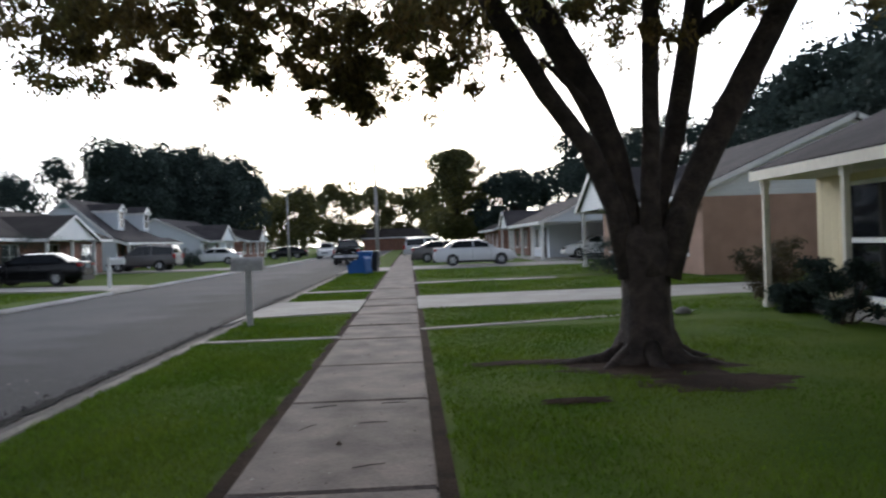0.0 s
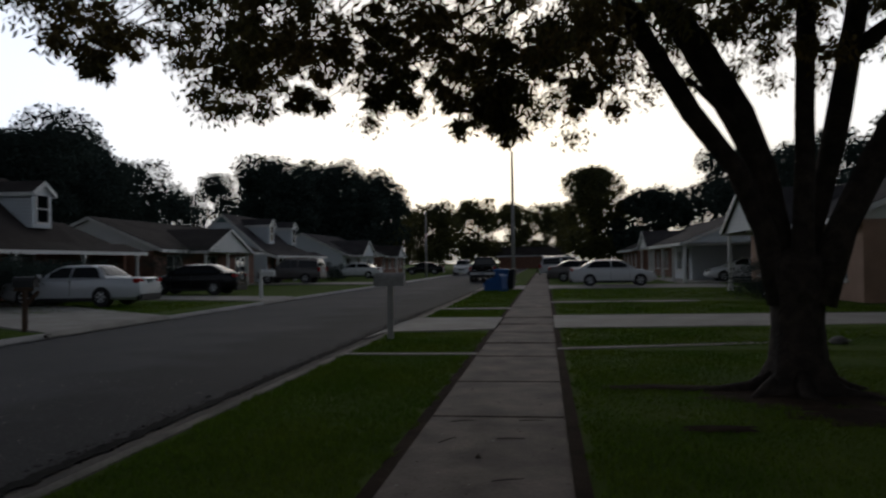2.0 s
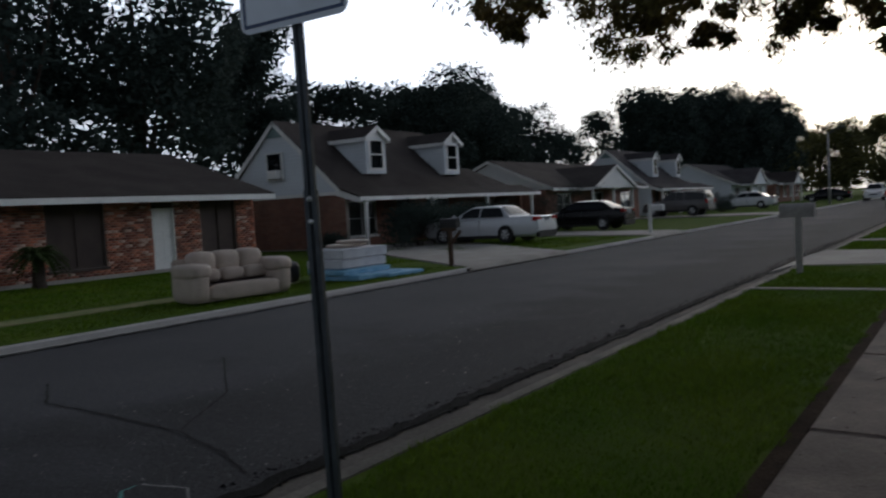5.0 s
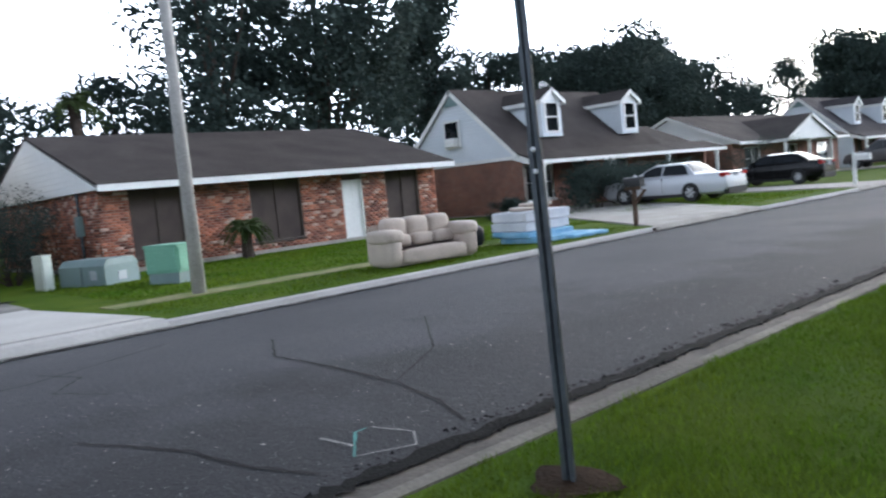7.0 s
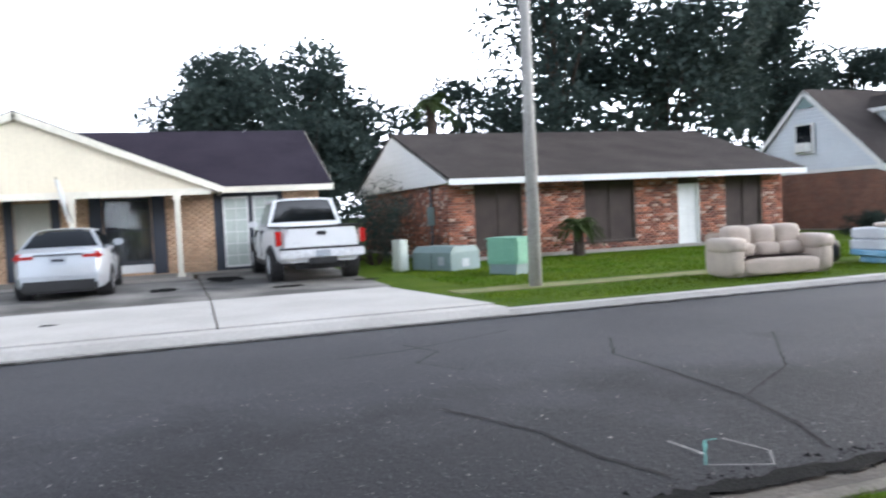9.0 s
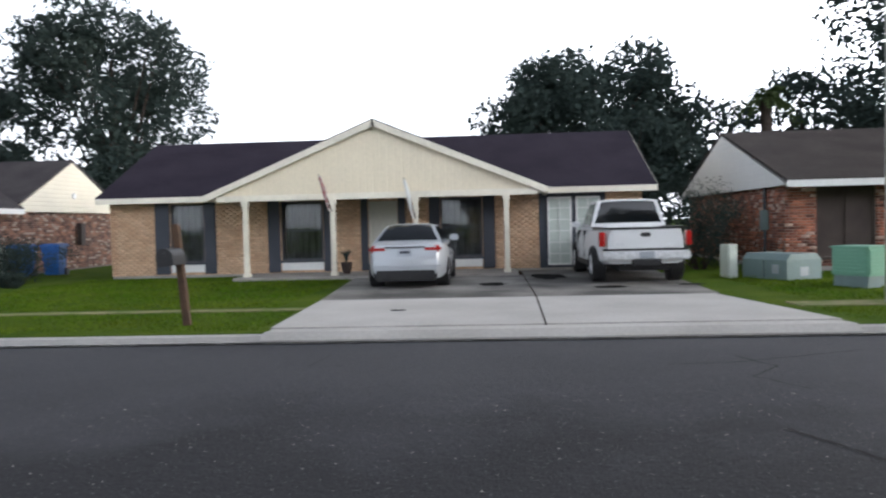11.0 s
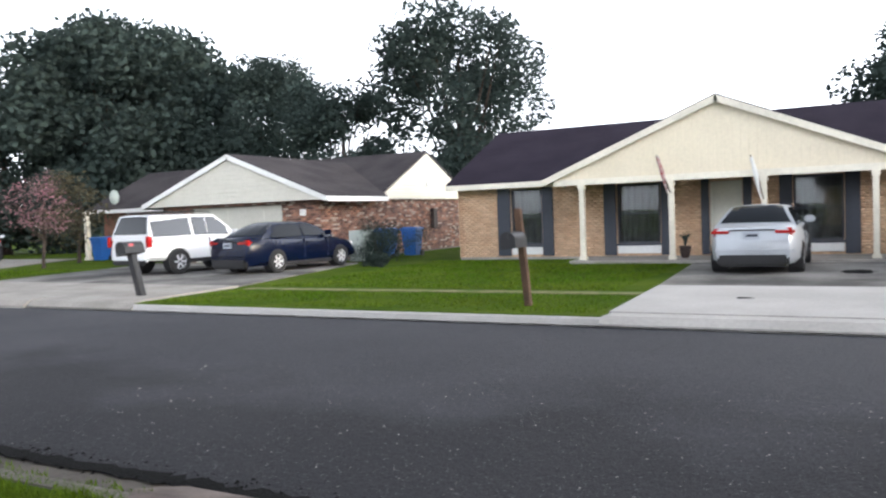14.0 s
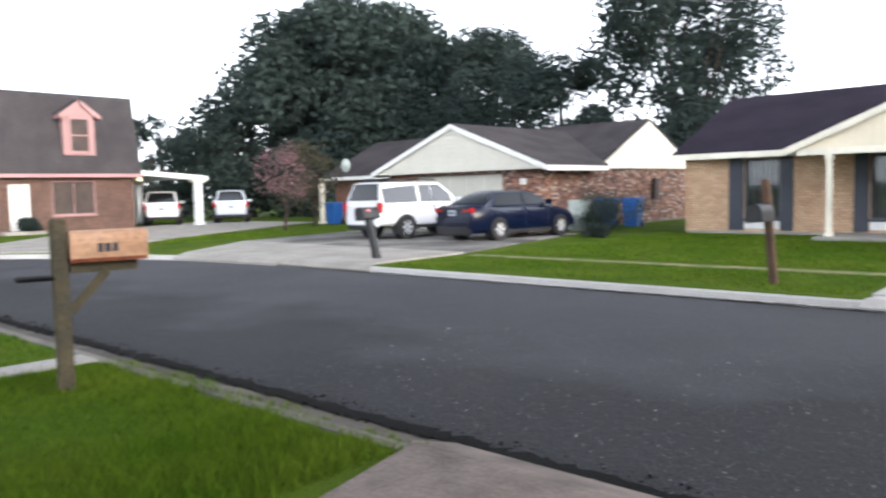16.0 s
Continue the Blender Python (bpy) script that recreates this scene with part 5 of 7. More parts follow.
part("roof_slab", slab(bmesh.new(), [(2.3, 0.6, 2.9), (-1.45, 0.6, 2.6), (-1.45, -6.6, 2.6), (2.3, -6.6, 2.9)], 0.1), WHITE, cp)
part("fascia", beam(bmesh.new(), (2.3, 0.64, 2.84), (-1.5, 0.64, 2.54), 0.05, 0.18), WHITE, cp)
for y in (0.4, -6.3):
    column(cp, -1.0, y, 0.0, 2.5, 0.34, WHITE)
    part("capital", B(-1.4, -0.6, y - 0.2, y + 0.2, 2.28, 2.5, bevel=0.03), CREAM_TRIM, cp)


# ---- vehicles ----
def lathe(profile, n=20, axis='y'):
    """Turns a closed outline of (radius, along) round an axis."""
    bm = bmesh.new()
    rows = []
    for k in range(n):
        a = 2 * math.pi * k / n
        rows.append([bm.verts.new((r * math.cos(a), w, r * math.sin(a)) if axis == 'y' else (r * math.cos(a), r * math.sin(a), w)) for r, w in profile])
    m = len(profile)
    for k in range(n):
        p, q = rows[k], rows[(k + 1) % n]
        for i in range(m):
            bm.faces.new((p[i], p[(i + 1) % m], q[(i + 1) % m], q[i]))
    bmesh.ops.recalc_face_normals(bm, faces=bm.faces)
    return bm


CARS = {
    # length, width, height, belt, wheel radius, wheelbase, lower outline (x/L, top), cabin: base rear, roof rear, roof front, base front (x/L), roof half width
    "sedan": (4.6, 1.78, 1.45, 0.96, 0.32, 2.7, [(-0.5, 0.74), (-0.492, 0.98), (-0.46, 1.03), (-0.36, 1.02), (-0.1, 0.97), (0.2, 0.95), (0.32, 0.9), (0.44, 0.78), (0.485, 0.66), (0.5, 0.5)], (-0.39, -0.2, 0.06, 0.25), 0.56),
    "long_sedan": (5.35, 1.95, 1.46, 0.97, 0.33, 2.9, [(-0.5, 0.72), (-0.492, 0.94), (-0.47, 0.99), (-0.3, 1.0), (-0.05, 0.97), (0.17, 0.96), (0.3, 0.93), (0.46, 0.84), (0.49, 0.76), (0.5, 0.5)], (-0.28, -0.17, 0.06, 0.19), 0.6),
    "suv": (4.8, 1.9, 1.8, 1.08, 0.37, 2.85, [(-0.5, 0.75), (-0.495, 1.05), (-0.48, 1.1), (-0.2, 1.1), (0.1, 1.08), (0.23, 1.08), (0.42, 1.0), (0.48, 0.9), (0.5, 0.6)], (-0.485, -0.44, 0.05, 0.22), 0.68),
    "pickup": (5.9, 2.0, 1.93, 1.2, 0.4, 3.6, [(-0.5, 0.72), (-0.497, 1.2), (-0.49, 1.23), (-0.2, 1.23), (-0.1, 1.2), (0.15, 1.18), (0.2, 1.17), (0.42, 1.1), (0.48, 1.02), (0.5, 0.7)], (-0.14, -0.12, 0.08, 0.2), 0.72),
}


def vehicle(style, x, y, z, turn, colour, label, name, simple=False):
    L, W, H, belt, R, base, top, (cb, cr, cf, ce), rw = CARS[style]
    hw, low = W / 2, 0.22 if style in ("sedan", "long_sedan") else 0.36
    car = thing(name, x, y, z, turn, label, "car" if style != "pickup" else "pickup truck", "parked vehicles")
    rings = []
    for fx, zt in top:
        e = 1 - 0.2 * (max(0, abs(fx) - 0.34) / 0.16) ** 2
        zb = low + (0.1 if abs(fx) > 0.47 else 0)
        rings.append([(fx * L, s * hw * e * k, zb + (zt - zb) * f) for s, seq in ((1, ((0.86, 0), (0.97, 0.12), (1.0, 0.45), (0.985, 0.72), (0.93, 0.93), (0.84, 1.0))), (-1, ((0.84, 1.0), (0.93, 0.93), (0.985, 0.72), (1.0, 0.45), (0.97, 0.12), (0.86, 0)))) for k, f in seq])
    body = part("body", loft(bmesh.new(), rings), colour, car, smooth=True)
    zb = belt + 0.02
    def rail(fx, t):
        """A point of the cabin's side at x/L, t from belt to roof edge."""
        zt = H - 0.05
        ease = lambda q: (0.55 * q + 0.45 * math.sin(q * math.pi / 2)) if style in ("sedan", "long_sedan") else (0.75 * q + 0.25 * math.sin(q * math.pi / 2))
        if fx < cr:
            zt = zb + (zt - zb) * ease(max(0.0, (fx - cb) / (cr - cb)))
        elif fx > cf:
            zt = zb + (zt - zb) * ease(max(0.0, (ce - fx) / (ce - cf)))
        zz = zb + (zt - zb) * t
        q = (zz - zb) / (H - 0.05 - zb)
        return (fx * L, hw * (0.91 + (rw / hw - 0.91) * q), zz)
    bm = bmesh.new()
    stations = [cb + (cr - cb) * q / 6 for q in range(6)] + [cr + (cf - cr) * q / 5 for q in range(5)] + [cf + (ce - cf) * q / 6 for q in range(7)]
    def crown_at(fx):
        return 0.015 + 0.035 * max(0.0, 1 - ((fx - (cr + cf) / 2) / ((ce - cb) / 2)) ** 2)
    rows = []
    for fx in stations:
        e, r0 = rail(fx, 1), rail(fx, 0)
        crown = crown_at(fx)
        rows.append([(fx * L, r0[1], zb - 0.05), e, (fx * L, e[1] * 0.6, e[2] + crown * 0.8), (fx * L, 0, e[2] + crown), (fx * L, -e[1] * 0.6, e[2] + crown * 0.8), (fx * L, -e[1], e[2]), (fx * L, -r0[1], zb - 0.05)])
    loft(bm, rows)
    cab = part("cabin", bm, colour, car, smooth=True)
    cab.data.set_sharp_from_angle(angle=radians(35))
    body.data.set_sharp_from_angle(angle=radians(35))

    def pane(nm, pts, out):
        o = Vector(out)
        a, b = [Vector(p) + o * 0.012 for p in pts], [Vector(p) - o * 0.02 for p in pts]
        part(nm, loft(bmesh.new(), [a, b]), CAR_GLASS, car)
    for nm, f0, f1, out in (("rear_window", cb, cr, (-1, 0, 0.6)), ("windscreen", ce, cf, (1, 0, 0.6))):
        a, b = f0 + (f1 - f0) * 0.14, f0 + (f1 - f0) * 0.9
        bm = bmesh.new()
        rows = []
        for q in range(7):
            fx = a + (b - a) * q / 6
            e, cr_ = rail(fx, 1), crown_at(fx)
            cut = 0.9 - 0.04 * q / 6
            topside = [(fx * L, e[1] * k, e[2] + cr_ * g) for k, g in ((cut, 0.3), (0.6, 0.8), (0, 1.0), (-0.6, 0.8), (-cut, 0.3))]
            o = Vector(out).normalized()
            rows.append([Vector(v) + o * 0.014 for v in topside] + [Vector(v) - o * 0.03 for v in reversed(topside)])
        loft(bm, rows)
        part(nm, bm, CAR_GLASS, car, smooth=False)
    splits = [(cb + (cr - cb) * 0.45, -0.03), (-0.015, cf + (ce - cf) * 0.55)] if style != "pickup" else [(cr + 0.01, 0.02), (0.03, cf + (ce - cf) * 0.5)]
    if style == "suv":
        splits = [(cr - 0.01, -0.16), (-0.135, -0.03), (-0.022, cf + (ce - cf) * 0.55)]
    for s in (1, -1):
        for f0, f1 in splits:
            pts = [rail(f0, 0.06), rail(f1, 0.06)]
            if f1 > cf:
                pts += [rail(f1 - 0.005, 0.8), rail(cf, 0.9)]
            else:
                pts += [rail(f1, 0.9)]
            pts += [rail(cr, 0.9), rail((f0 + cr) / 2, 0.84)] if f0 < cr - 0.02 else [rail(f0, 0.9)]
            pane("side_window", [(p[0], p[1] * s, p[2]) for p in pts], (0, s, 0.15))
        part("mirror", B(0.17 * L, 0.17 * L + 0.12, *sorted((s * hw * 0.93, s * (hw + 0.16))), zb + 0.02, zb + 0.17, bevel=0.03), colour, car)
        part("headlight", B(0.455 * L, 0.488 * L, *sorted((s * hw * 0.45, s * hw * 0.82)), 0.6 if low < 0.3 else 0.8, 0.75 if low < 0.3 else 0.98, bevel=0.03), LENS, car)
        if style in ("suv", "pickup"):
            part("tail_light", B(-0.5 * L - 0.012, -0.47 * L, *sorted((s * hw * 0.86, s * hw * 0.985)), 0.84, 1.16, bevel=0.015), RED, car)
        else:
            part("tail_light", B(-0.5 * L - 0.01, -0.455 * L, *sorted((s * hw * 0.44, s * hw * 0.9)), 0.805, 0.965, bevel=0.05), RED, car)
            part("trunk_trim", B(-0.5 * L - 0.014, -0.49 * L, *sorted((s * 0.004, s * hw * 0.5)), 0.915, 0.94), BLACK, car, "dark strip between the lamps")
        for fx in (-0.03, 0.19):
            part("door_seam", B(fx * L - 0.006, fx * L + 0.006, *sorted((s * hw * 0.9, s * (hw + 0.002))), low + 0.16, belt - 0.04), BLACK, car)
        for fx in (-0.08, 0.0):
            part("door_handle", B(fx * L - 0.1, fx * L + 0.03, *sorted((s * hw * 0.96, s * (hw + 0.015))), belt - 0.16, belt - 0.13, bevel=0.008), colour, car)
        part("sill", B(-base / 2 + R, base / 2 - R, *sorted((s * hw * 0.8, s * hw * 0.985)), low - 0.04, low + 0.07, bevel=0.02), BLACK, car)
    for s in (1, -1):
        for wx in (-base / 2, base / 2):
            wx += 0.02 * L
            a = part("wheel_arch", lathe([(0.02, -0.14), (R * 1.07, -0.14), (R * 1.07, 0.14), (0.02, 0.14)], 18), BLACK, car)
            a.location = (wx, s * (hw - 0.137), R + 0.01)
            w = part("wheel", lathe([(R * 0.6, -0.1), (R * 0.93, -0.11), (R, -0.08), (R, 0.08), (R * 0.93, 0.11), (R * 0.6, 0.1)], 22), RUBBER, car, "black tyre")
            w.location = (wx, s * (hw - 0.075), R)
            bm = lathe([(0.02, 0.05 * s), (R * 0.16, 0.09 * s), (R * 0.2, 0.06 * s), (R * 0.52, 0.06 * s), (R * 0.62, 0.1 * s), (R * 0.62, -0.08 * s), (0.02, -0.08 * s)], 20)
            for k in range(6):
                a0 = k * math.pi / 3
                c, sn = math.cos(a0), math.sin(a0)
                q = [(R * 0.15, -0.03), (R * 0.6, -0.022), (R * 0.6, 0.022), (R * 0.15, 0.03)]
                loft(bm, [[(r * c - t * sn, d * s, r * sn + t * c) for r, t in q] for d in (0.05, 0.095)])
            part("rim", bm, CHROME, w, "silver wheel rim")
    if style != "pickup":
        part("rear_bumper", B(-0.5 * L - 0.03, -0.46 * L, -hw * 0.88, hw * 0.84, 0.4, 0.62, bevel=0.09), colour, car)
        part("bumper_insert", B(-0.5 * L - 0.035, -0.47 * L, -hw * 0.78, hw * 0.78, low - 0.04, 0.47, bevel=0.05), BLACK, car)
        part("number_plate", B(-0.5 * L - 0.022, -0.49 * L, -0.16, 0.16, 0.74 if style == "sedan" else 0.8, 0.9 if style == "sedan" else 0.95), PLATE, car)
        part("plate_mark", B(-0.5 * L - 0.024, -0.49 * L, -0.11, 0.11, 0.79 if style == "sedan" else 0.85, 0.84 if style == "sedan" else 0.9), INK, car)
    else:
        part("rear_bumper", B(-0.5 * L - 0.14, -0.48 * L, -hw * 0.93, hw * 0.93, 0.55, 0.74, bevel=0.03), CHROME, car, "chrome step bumper")
        tg = part("tailgate", B(-0.5 * L - 0.015, -0.49 * L, -hw * 0.72, hw * 0.72, 0.78, 1.2, bevel=0.02), colour, car)
        for s in (1, -1):
            part("bed_rail", B(-0.5 * L, cb * L - 0.02, *sorted((s * hw * 0.78, s * hw * 0.9)), 1.215, 1.255, bevel=0.01), BLACK, car, "black plastic bed rail cap")
        part("gate_cap", B(-0.5 * L - 0.018, -0.485 * L, -hw * 0.78, hw * 0.78, 1.2, 1.25, bevel=0.01), BLACK, tg, "black plastic cap")
        part("bumper_gap", B(-0.5 * L - 0.02, -0.48 * L, -hw * 0.9, hw * 0.9, 0.735, 0.785), BLACK, car)
        part("tow_hitch", B(-0.5 * L - 0.2, -0.46 * L, -0.3, 0.3, 0.42, 0.56, bevel=0.02), BLACK, car, "black tow hitch")
        part("tailgate_handle", B(-0.5 * L - 0.03, -0.5 * L, -0.11, 0.11, 1.04, 1.13, bevel=0.02), BLACK, tg)
        part("number_plate", B(-0.5 * L - 0.15, -0.5 * L - 0.13, -0.16, 0.16, 0.58, 0.72), PLATE, car)
        part("undercarriage", B(-0.47 * L, 0.4 * L, -hw * 0.55, hw * 0.55, 0.3, 0.45), BLACK, car)
        for s in (1, -1):
            part("badge", B(-0.5 * L - 0.018, -0.5 * L, s * 0.55 - 0.08, s * 0.55 + 0.08, 0.86, 0.91), CHROME, car)
    part("front_bumper", B(0.46 * L, 0.5 * L + 0.03, -hw * 0.86, hw * 0.86, 0.32, 0.56, bevel=0.06), colour if style != "pickup" else CHROME, car)
    part("grille", B(0.47 * L, 0.5 * L + 0.005, -hw * 0.4, hw * 0.4, 0.56, 0.72, bevel=0.02), BLACK, car)
    if style == "suv":
        for s in (1, -1):
            part("roof_rail", tube(bmesh.new(), [(-0.4 * L, s * rw * 0.92, H + 0.04), (-0.1 * L, s * rw * 0.92, H + 0.07), (0.04 * L, s * rw * 0.92, H + 0.03)], [0.018] * 3, 6), BLACK, car)
    return car


SILVER = paint("silver_paint", (0.46, 0.49, 0.53), 0.35)
PAINT_WHITE = paint("white_paint", (0.72, 0.73, 0.74))
PAINT_BLUE = mat("dark_blue_paint", (0.002, 0.006, 0.024), (0.002, 0.005, 0.021), rough=0.25, big=1.2, fine=40, bump=0, spec=0.2, coat=0.15, grain=0.03)
PAINT_BLACK = mat("black_paint", (0.006, 0.006, 0.007), rough=0.25, big=1.2, fine=40, bump=0, spec=0.2, coat=0.1, grain=0.03)
PAINT_GREY = paint("grey_brown_paint", (0.11, 0.1, 0.1))
PAINT_PALE = paint("pale_silver_paint", (0.58, 0.6, 0.63), 0.2)
vehicle("sedan", -19.75, -4.32, 0.172, 180, SILVER, "silver compact sedan parked nose-in on the driveway", "sedan")
vehicle("pickup", -20.4, 0.9, 0.172, 180, PAINT_WHITE, "white pickup truck with a chrome bumper on the driveway", "pickup_truck")
vehicle("suv", -18.8, -21.1, 0.18, 176, PAINT_WHITE, "white sport utility vehicle with dark windows on the driveway", "suv")
vehicle("sedan", -19.3, -17.75, 0.18, 174, PAINT_BLUE, "dark blue sedan with red tail lights on the driveway", "sedan")
vehicle("long_sedan", -16.9, 25.4, 0.18, 180, PAINT_PALE, "long silver sedan parked across the lawn drive", "sedan")
vehicle("sedan", -17.0, 35.1, 0.18, 180, PAINT_BLACK, "black sedan parked in front of the brown-roofed house", "sedan")
vehicle("suv", -18.6, 54.5, 0.18, 178, PAINT_GREY, "grey-brown sport utility vehicle in front of a house", "suv")
vehicle("sedan", -17.5, 70, 0.18, 180, PAINT_WHITE, "white car parked by the pale blue house", "sedan")
vehicle("sedan", 3.5, 43.0, 0.15, 0, PAINT_WHITE, "white sedan parked side-on across the pavement drive", "sedan")
vehicle("sedan", 12.0, 48.9, 0.17, 180, PAINT_WHITE, "white car parked under the pale blue carport", "sedan")
vehicle("sedan", 2.3, 52.5, 0.15, 0, PAINT_GREY, "dark grey sedan behind the white one", "sedan")
vehicle("suv", 1.8, 62, 0.15, 0, PAINT_PALE, "pale people carrier parked farther on", "suv")
vehicle("pickup", -4.9, 61, 0.02, 90, PAINT_BLACK, "dark pickup truck parked at the kerb", "pickup_truck")
vehicle("suv", -9.9, 92, 0.02, 270, PAINT_WHITE, "white vehicle parked far down the street", "suv")
vehicle("sedan", -14.5, 92, 0.15, 180, PAINT_BLACK, "dark car far down the street", "sedan")
vehicle("suv", -21.75, -43.9, 0.185, 240, PAINT_WHITE, "white sport utility vehicle under the carport", "suv")
vehicle("suv", -25.3, -42.6, 0.185, 236, SILVER, "silver sport utility vehicle beside the carport", "suv")


# ---- trees ----
def leaf_mesh(name, centres, radii, per, size, slim, hang, material, seed, shell=0.55, area=False):
    """Loose four-cornered leaves round clump centres; hang turns them downwards."""
    g = np.random.default_rng(seed)
    radii = np.asarray(radii, float)
    many = np.maximum(20, (per * radii ** 2).astype(int)) if area else np.full(len(radii), per)
    c = np.repeat(np.asarray(centres, float), many, 0)
    r = np.repeat(radii, many)
    d = g.normal(size=(len(c), 3))
    d /= np.linalg.norm(d, axis=1)[:, None]
    p = c + d * (r * g.uniform(shell, 1.05, len(c)))[:, None] * np.array([1, 1, 0.8])
    a = g.normal(size=(len(c), 3))
    a[:, 2] = a[:, 2] * (1 - hang) - hang * 2.2
    a /= np.linalg.norm(a, axis=1)[:, None]
    b = np.cross(a, g.normal(size=(len(c), 3)))
    b /= np.linalg.norm(b, axis=1)[:, None]
    s = (size * g.uniform(0.6, 1.3, len(c)))[:, None]
    V = np.stack([p, p + a * s * 0.5 + b * s * slim, p + a * s, p + a * s * 0.45 - b * s * slim], 1).reshape(-1, 3)
    return arrays(name, V, np.arange(len(V)).reshape(-1, 4), material)


def tree(name, x, y, z, height, spread, trunk, label, leaf=None, seed=1, form="round", blobs=46, per=250, size=0.26, group="trees behind the houses", bare=0.28):
    rnd = random.Random(seed)
    t = thing(name, x, y, z, rnd.uniform(0, 360), label, "tree", group)
    bm = bmesh.new()
    zc0 = height * bare
    tube(bm, [(0, 0, -0.1), (0.02, 0, 0.4), (0.1, 0.05, zc0), (0.2, -0.1, height * 0.6), (0.1, 0, height * 0.86)], [trunk * 1.5, trunk, trunk * 0.85, trunk * 0.5, trunk * 0.12], 9, 0.2, seed)
    cs, rs = [], []
    for k in range(blobs):
        u = rnd.random()
        zz = zc0 + (height - zc0) * (0.06 + 0.9 * u)
        q = (zz - zc0) / (height - zc0)
        env = {"round": math.sqrt(max(0.05, 1 - (2 * q - 0.9) ** 2 / 1.35)), "cone": 1.05 - 0.8 * q, "tall": 0.75 + 0.25 * math.sin(q * 3.1)}[form]
        a, rr = rnd.uniform(0, 6.283), env * spread * math.sqrt(rnd.uniform(0.08, 1.0))
        cs.append((rr * math.cos(a), rr * math.sin(a), zz))
        rs.append(rnd.uniform(0.1, 0.2) * height * (0.8 if form != "round" else 1.0) * (0.75 if rnd.random() < 0.35 else 1))
    for k in range(0, blobs, 3):
        c = cs[k]
        s = rnd.uniform(0.25, 0.6)
        tube(bm, [(0.1, 0, max(zc0 * 0.8, c[2] * s)), (c[0] * 0.5, c[1] * 0.5, c[2] * (s + 0.9) / 2), c], [trunk * 0.35, trunk * 0.2, trunk * 0.05], 6)
    part("trunk", bm, BARK, t, "dark bark")
    under("crown", leaf_mesh("crown", cs, rs, per, size, 0.33, 0.15, leaf or LEAF_DARK, seed, area=True), t)
    return t


OAK = "dark green broad-leaved tree behind the roofs"
tree("tree", -37.5, -46.3, 0.2, 14.6, 6.7, 0.55, "huge spreading dark oak behind the low house", seed=2, blobs=120, per=135, size=0.42, bare=0.1)
tree("tree", -41, -37, 0.2, 11.8, 4.6, 0.3, OAK, seed=3, blobs=52, bare=0.1)
tree("tree", -38, -28.5, 0.2, 9.0, 3.2, 0.25, OAK, seed=4, blobs=44)
tree("tree", -38, -20.8, 0.2, 11.4, 4.2, 0.35, "tall loose dark tree between two houses", seed=5, blobs=52, form="tall")
tree("tree", -40, -7.6, 0.2, 6.2, 1.0, 0.16, OAK, seed=6, blobs=14)
tree("tree", -39, 2.6, 0.2, 9.0, 4.8, 0.35, "round dark oak behind the plum roof", seed=7, blobs=90)
tree("tree", -37.5, 8.6, 0.2, 6.4, 2.6, 0.2, OAK, seed=8, blobs=24)
tree("tree", -36, 16.5, 0.2, 15.2, 4.2, 0.4, "tall pale-gapped tree behind the brick house", seed=9, form="tall", blobs=46, per=115, size=0.3, bare=0.22)
tree("tree", -36, 23.0, 0.2, 16.5, 4.2, 0.4, "tall dark tree behind the brick house", seed=10, form="tall", blobs=56, per=130, size=0.3, bare=0.2)
tree("tree", -39, 12.5, 0.2, 8.2, 2.6, 0.2, OAK, seed=11, form="cone", blobs=26)
tree("tree", -34.5, 3.6, 0.15, 6.2, 2.6, 0.15, "dense dark shrubby tree between two gardens", seed=24, blobs=34, bare=0.03)
tree("tree", -40, 34, 0.2, 14.2, 4.4, 0.35, "dark pine-like tree behind the cape house", seed=12, form="cone", blobs=50)
tree("tree", -40, 40, 0.2, 11.0, 4.0, 0.3, OAK, seed=13, blobs=44)
tree("tree", -38, 52, 0.2, 11.8, 6.5, 0.4, "broad green tree behind the cape house", seed=14, blobs=64)
tree("tree", -37, 64, 0.2, 10.5, 5.8, 0.4, OAK, seed=15, blobs=56)
tree("tree", -40, 78, 0.2, 9.0, 4.0, 0.3, OAK, seed=16, blobs=34)
tree("tree", -36.5, 104, 0.2, 15.5, 7.0, 0.5, "large dark tree behind the blue house", seed=17, blobs=70, per=95, size=0.42)
tree("tree", -28.5, 122, 0.2, 15.0, 6.5, 0.5, OAK, seed=18, blobs=60, per=95, size=0.42)
tree("tree", -42, 118, 0.2, 15.5, 6.5, 0.5, OAK, seed=19, blobs=60, per=95, size=0.42)
tree("tree", -40, 90, 0.2, 11.5, 1.8, 0.22, "thin ragged tree above the roofs", seed=20, form="tall", blobs=14, bare=0.6)
tree("tree", -31.5, 112, 0.2, 15.0, 7.0, 0.5, OAK, seed=22, blobs=60, per=95, size=0.42)
tree("tree", -50, 70, 0.2, 13.5, 7.0, 0.5, OAK, seed=23, blobs=60, per=95, size=0.42)
tree("tree", -66, 96, 0.2, 19, 9, 0.5, OAK, seed=21, blobs=70, per=110, size=0.46)
# these crowns get their backlit gold from the leaf colour
for k, (x, y, hh, sp) in enumerate(((-20, 138, 11.5, 5), (-13, 150, 13.5, 4.5), (-7, 158, 12.5, 5), (0, 168, 13, 5.5), (-25, 155, 12, 6), (6, 160, 12, 5.5), (-33, 150, 13, 7))):
    tree("tree", x, y, 0.1, hh, sp, 0.35, "tree at the end of the street, golden backlight put into its leaf colour", leaf=LEAF_BACKLIGHT, seed=30 + k, blobs=34, per=110, size=0.46, group="trees at the end of the street", bare=0.1)
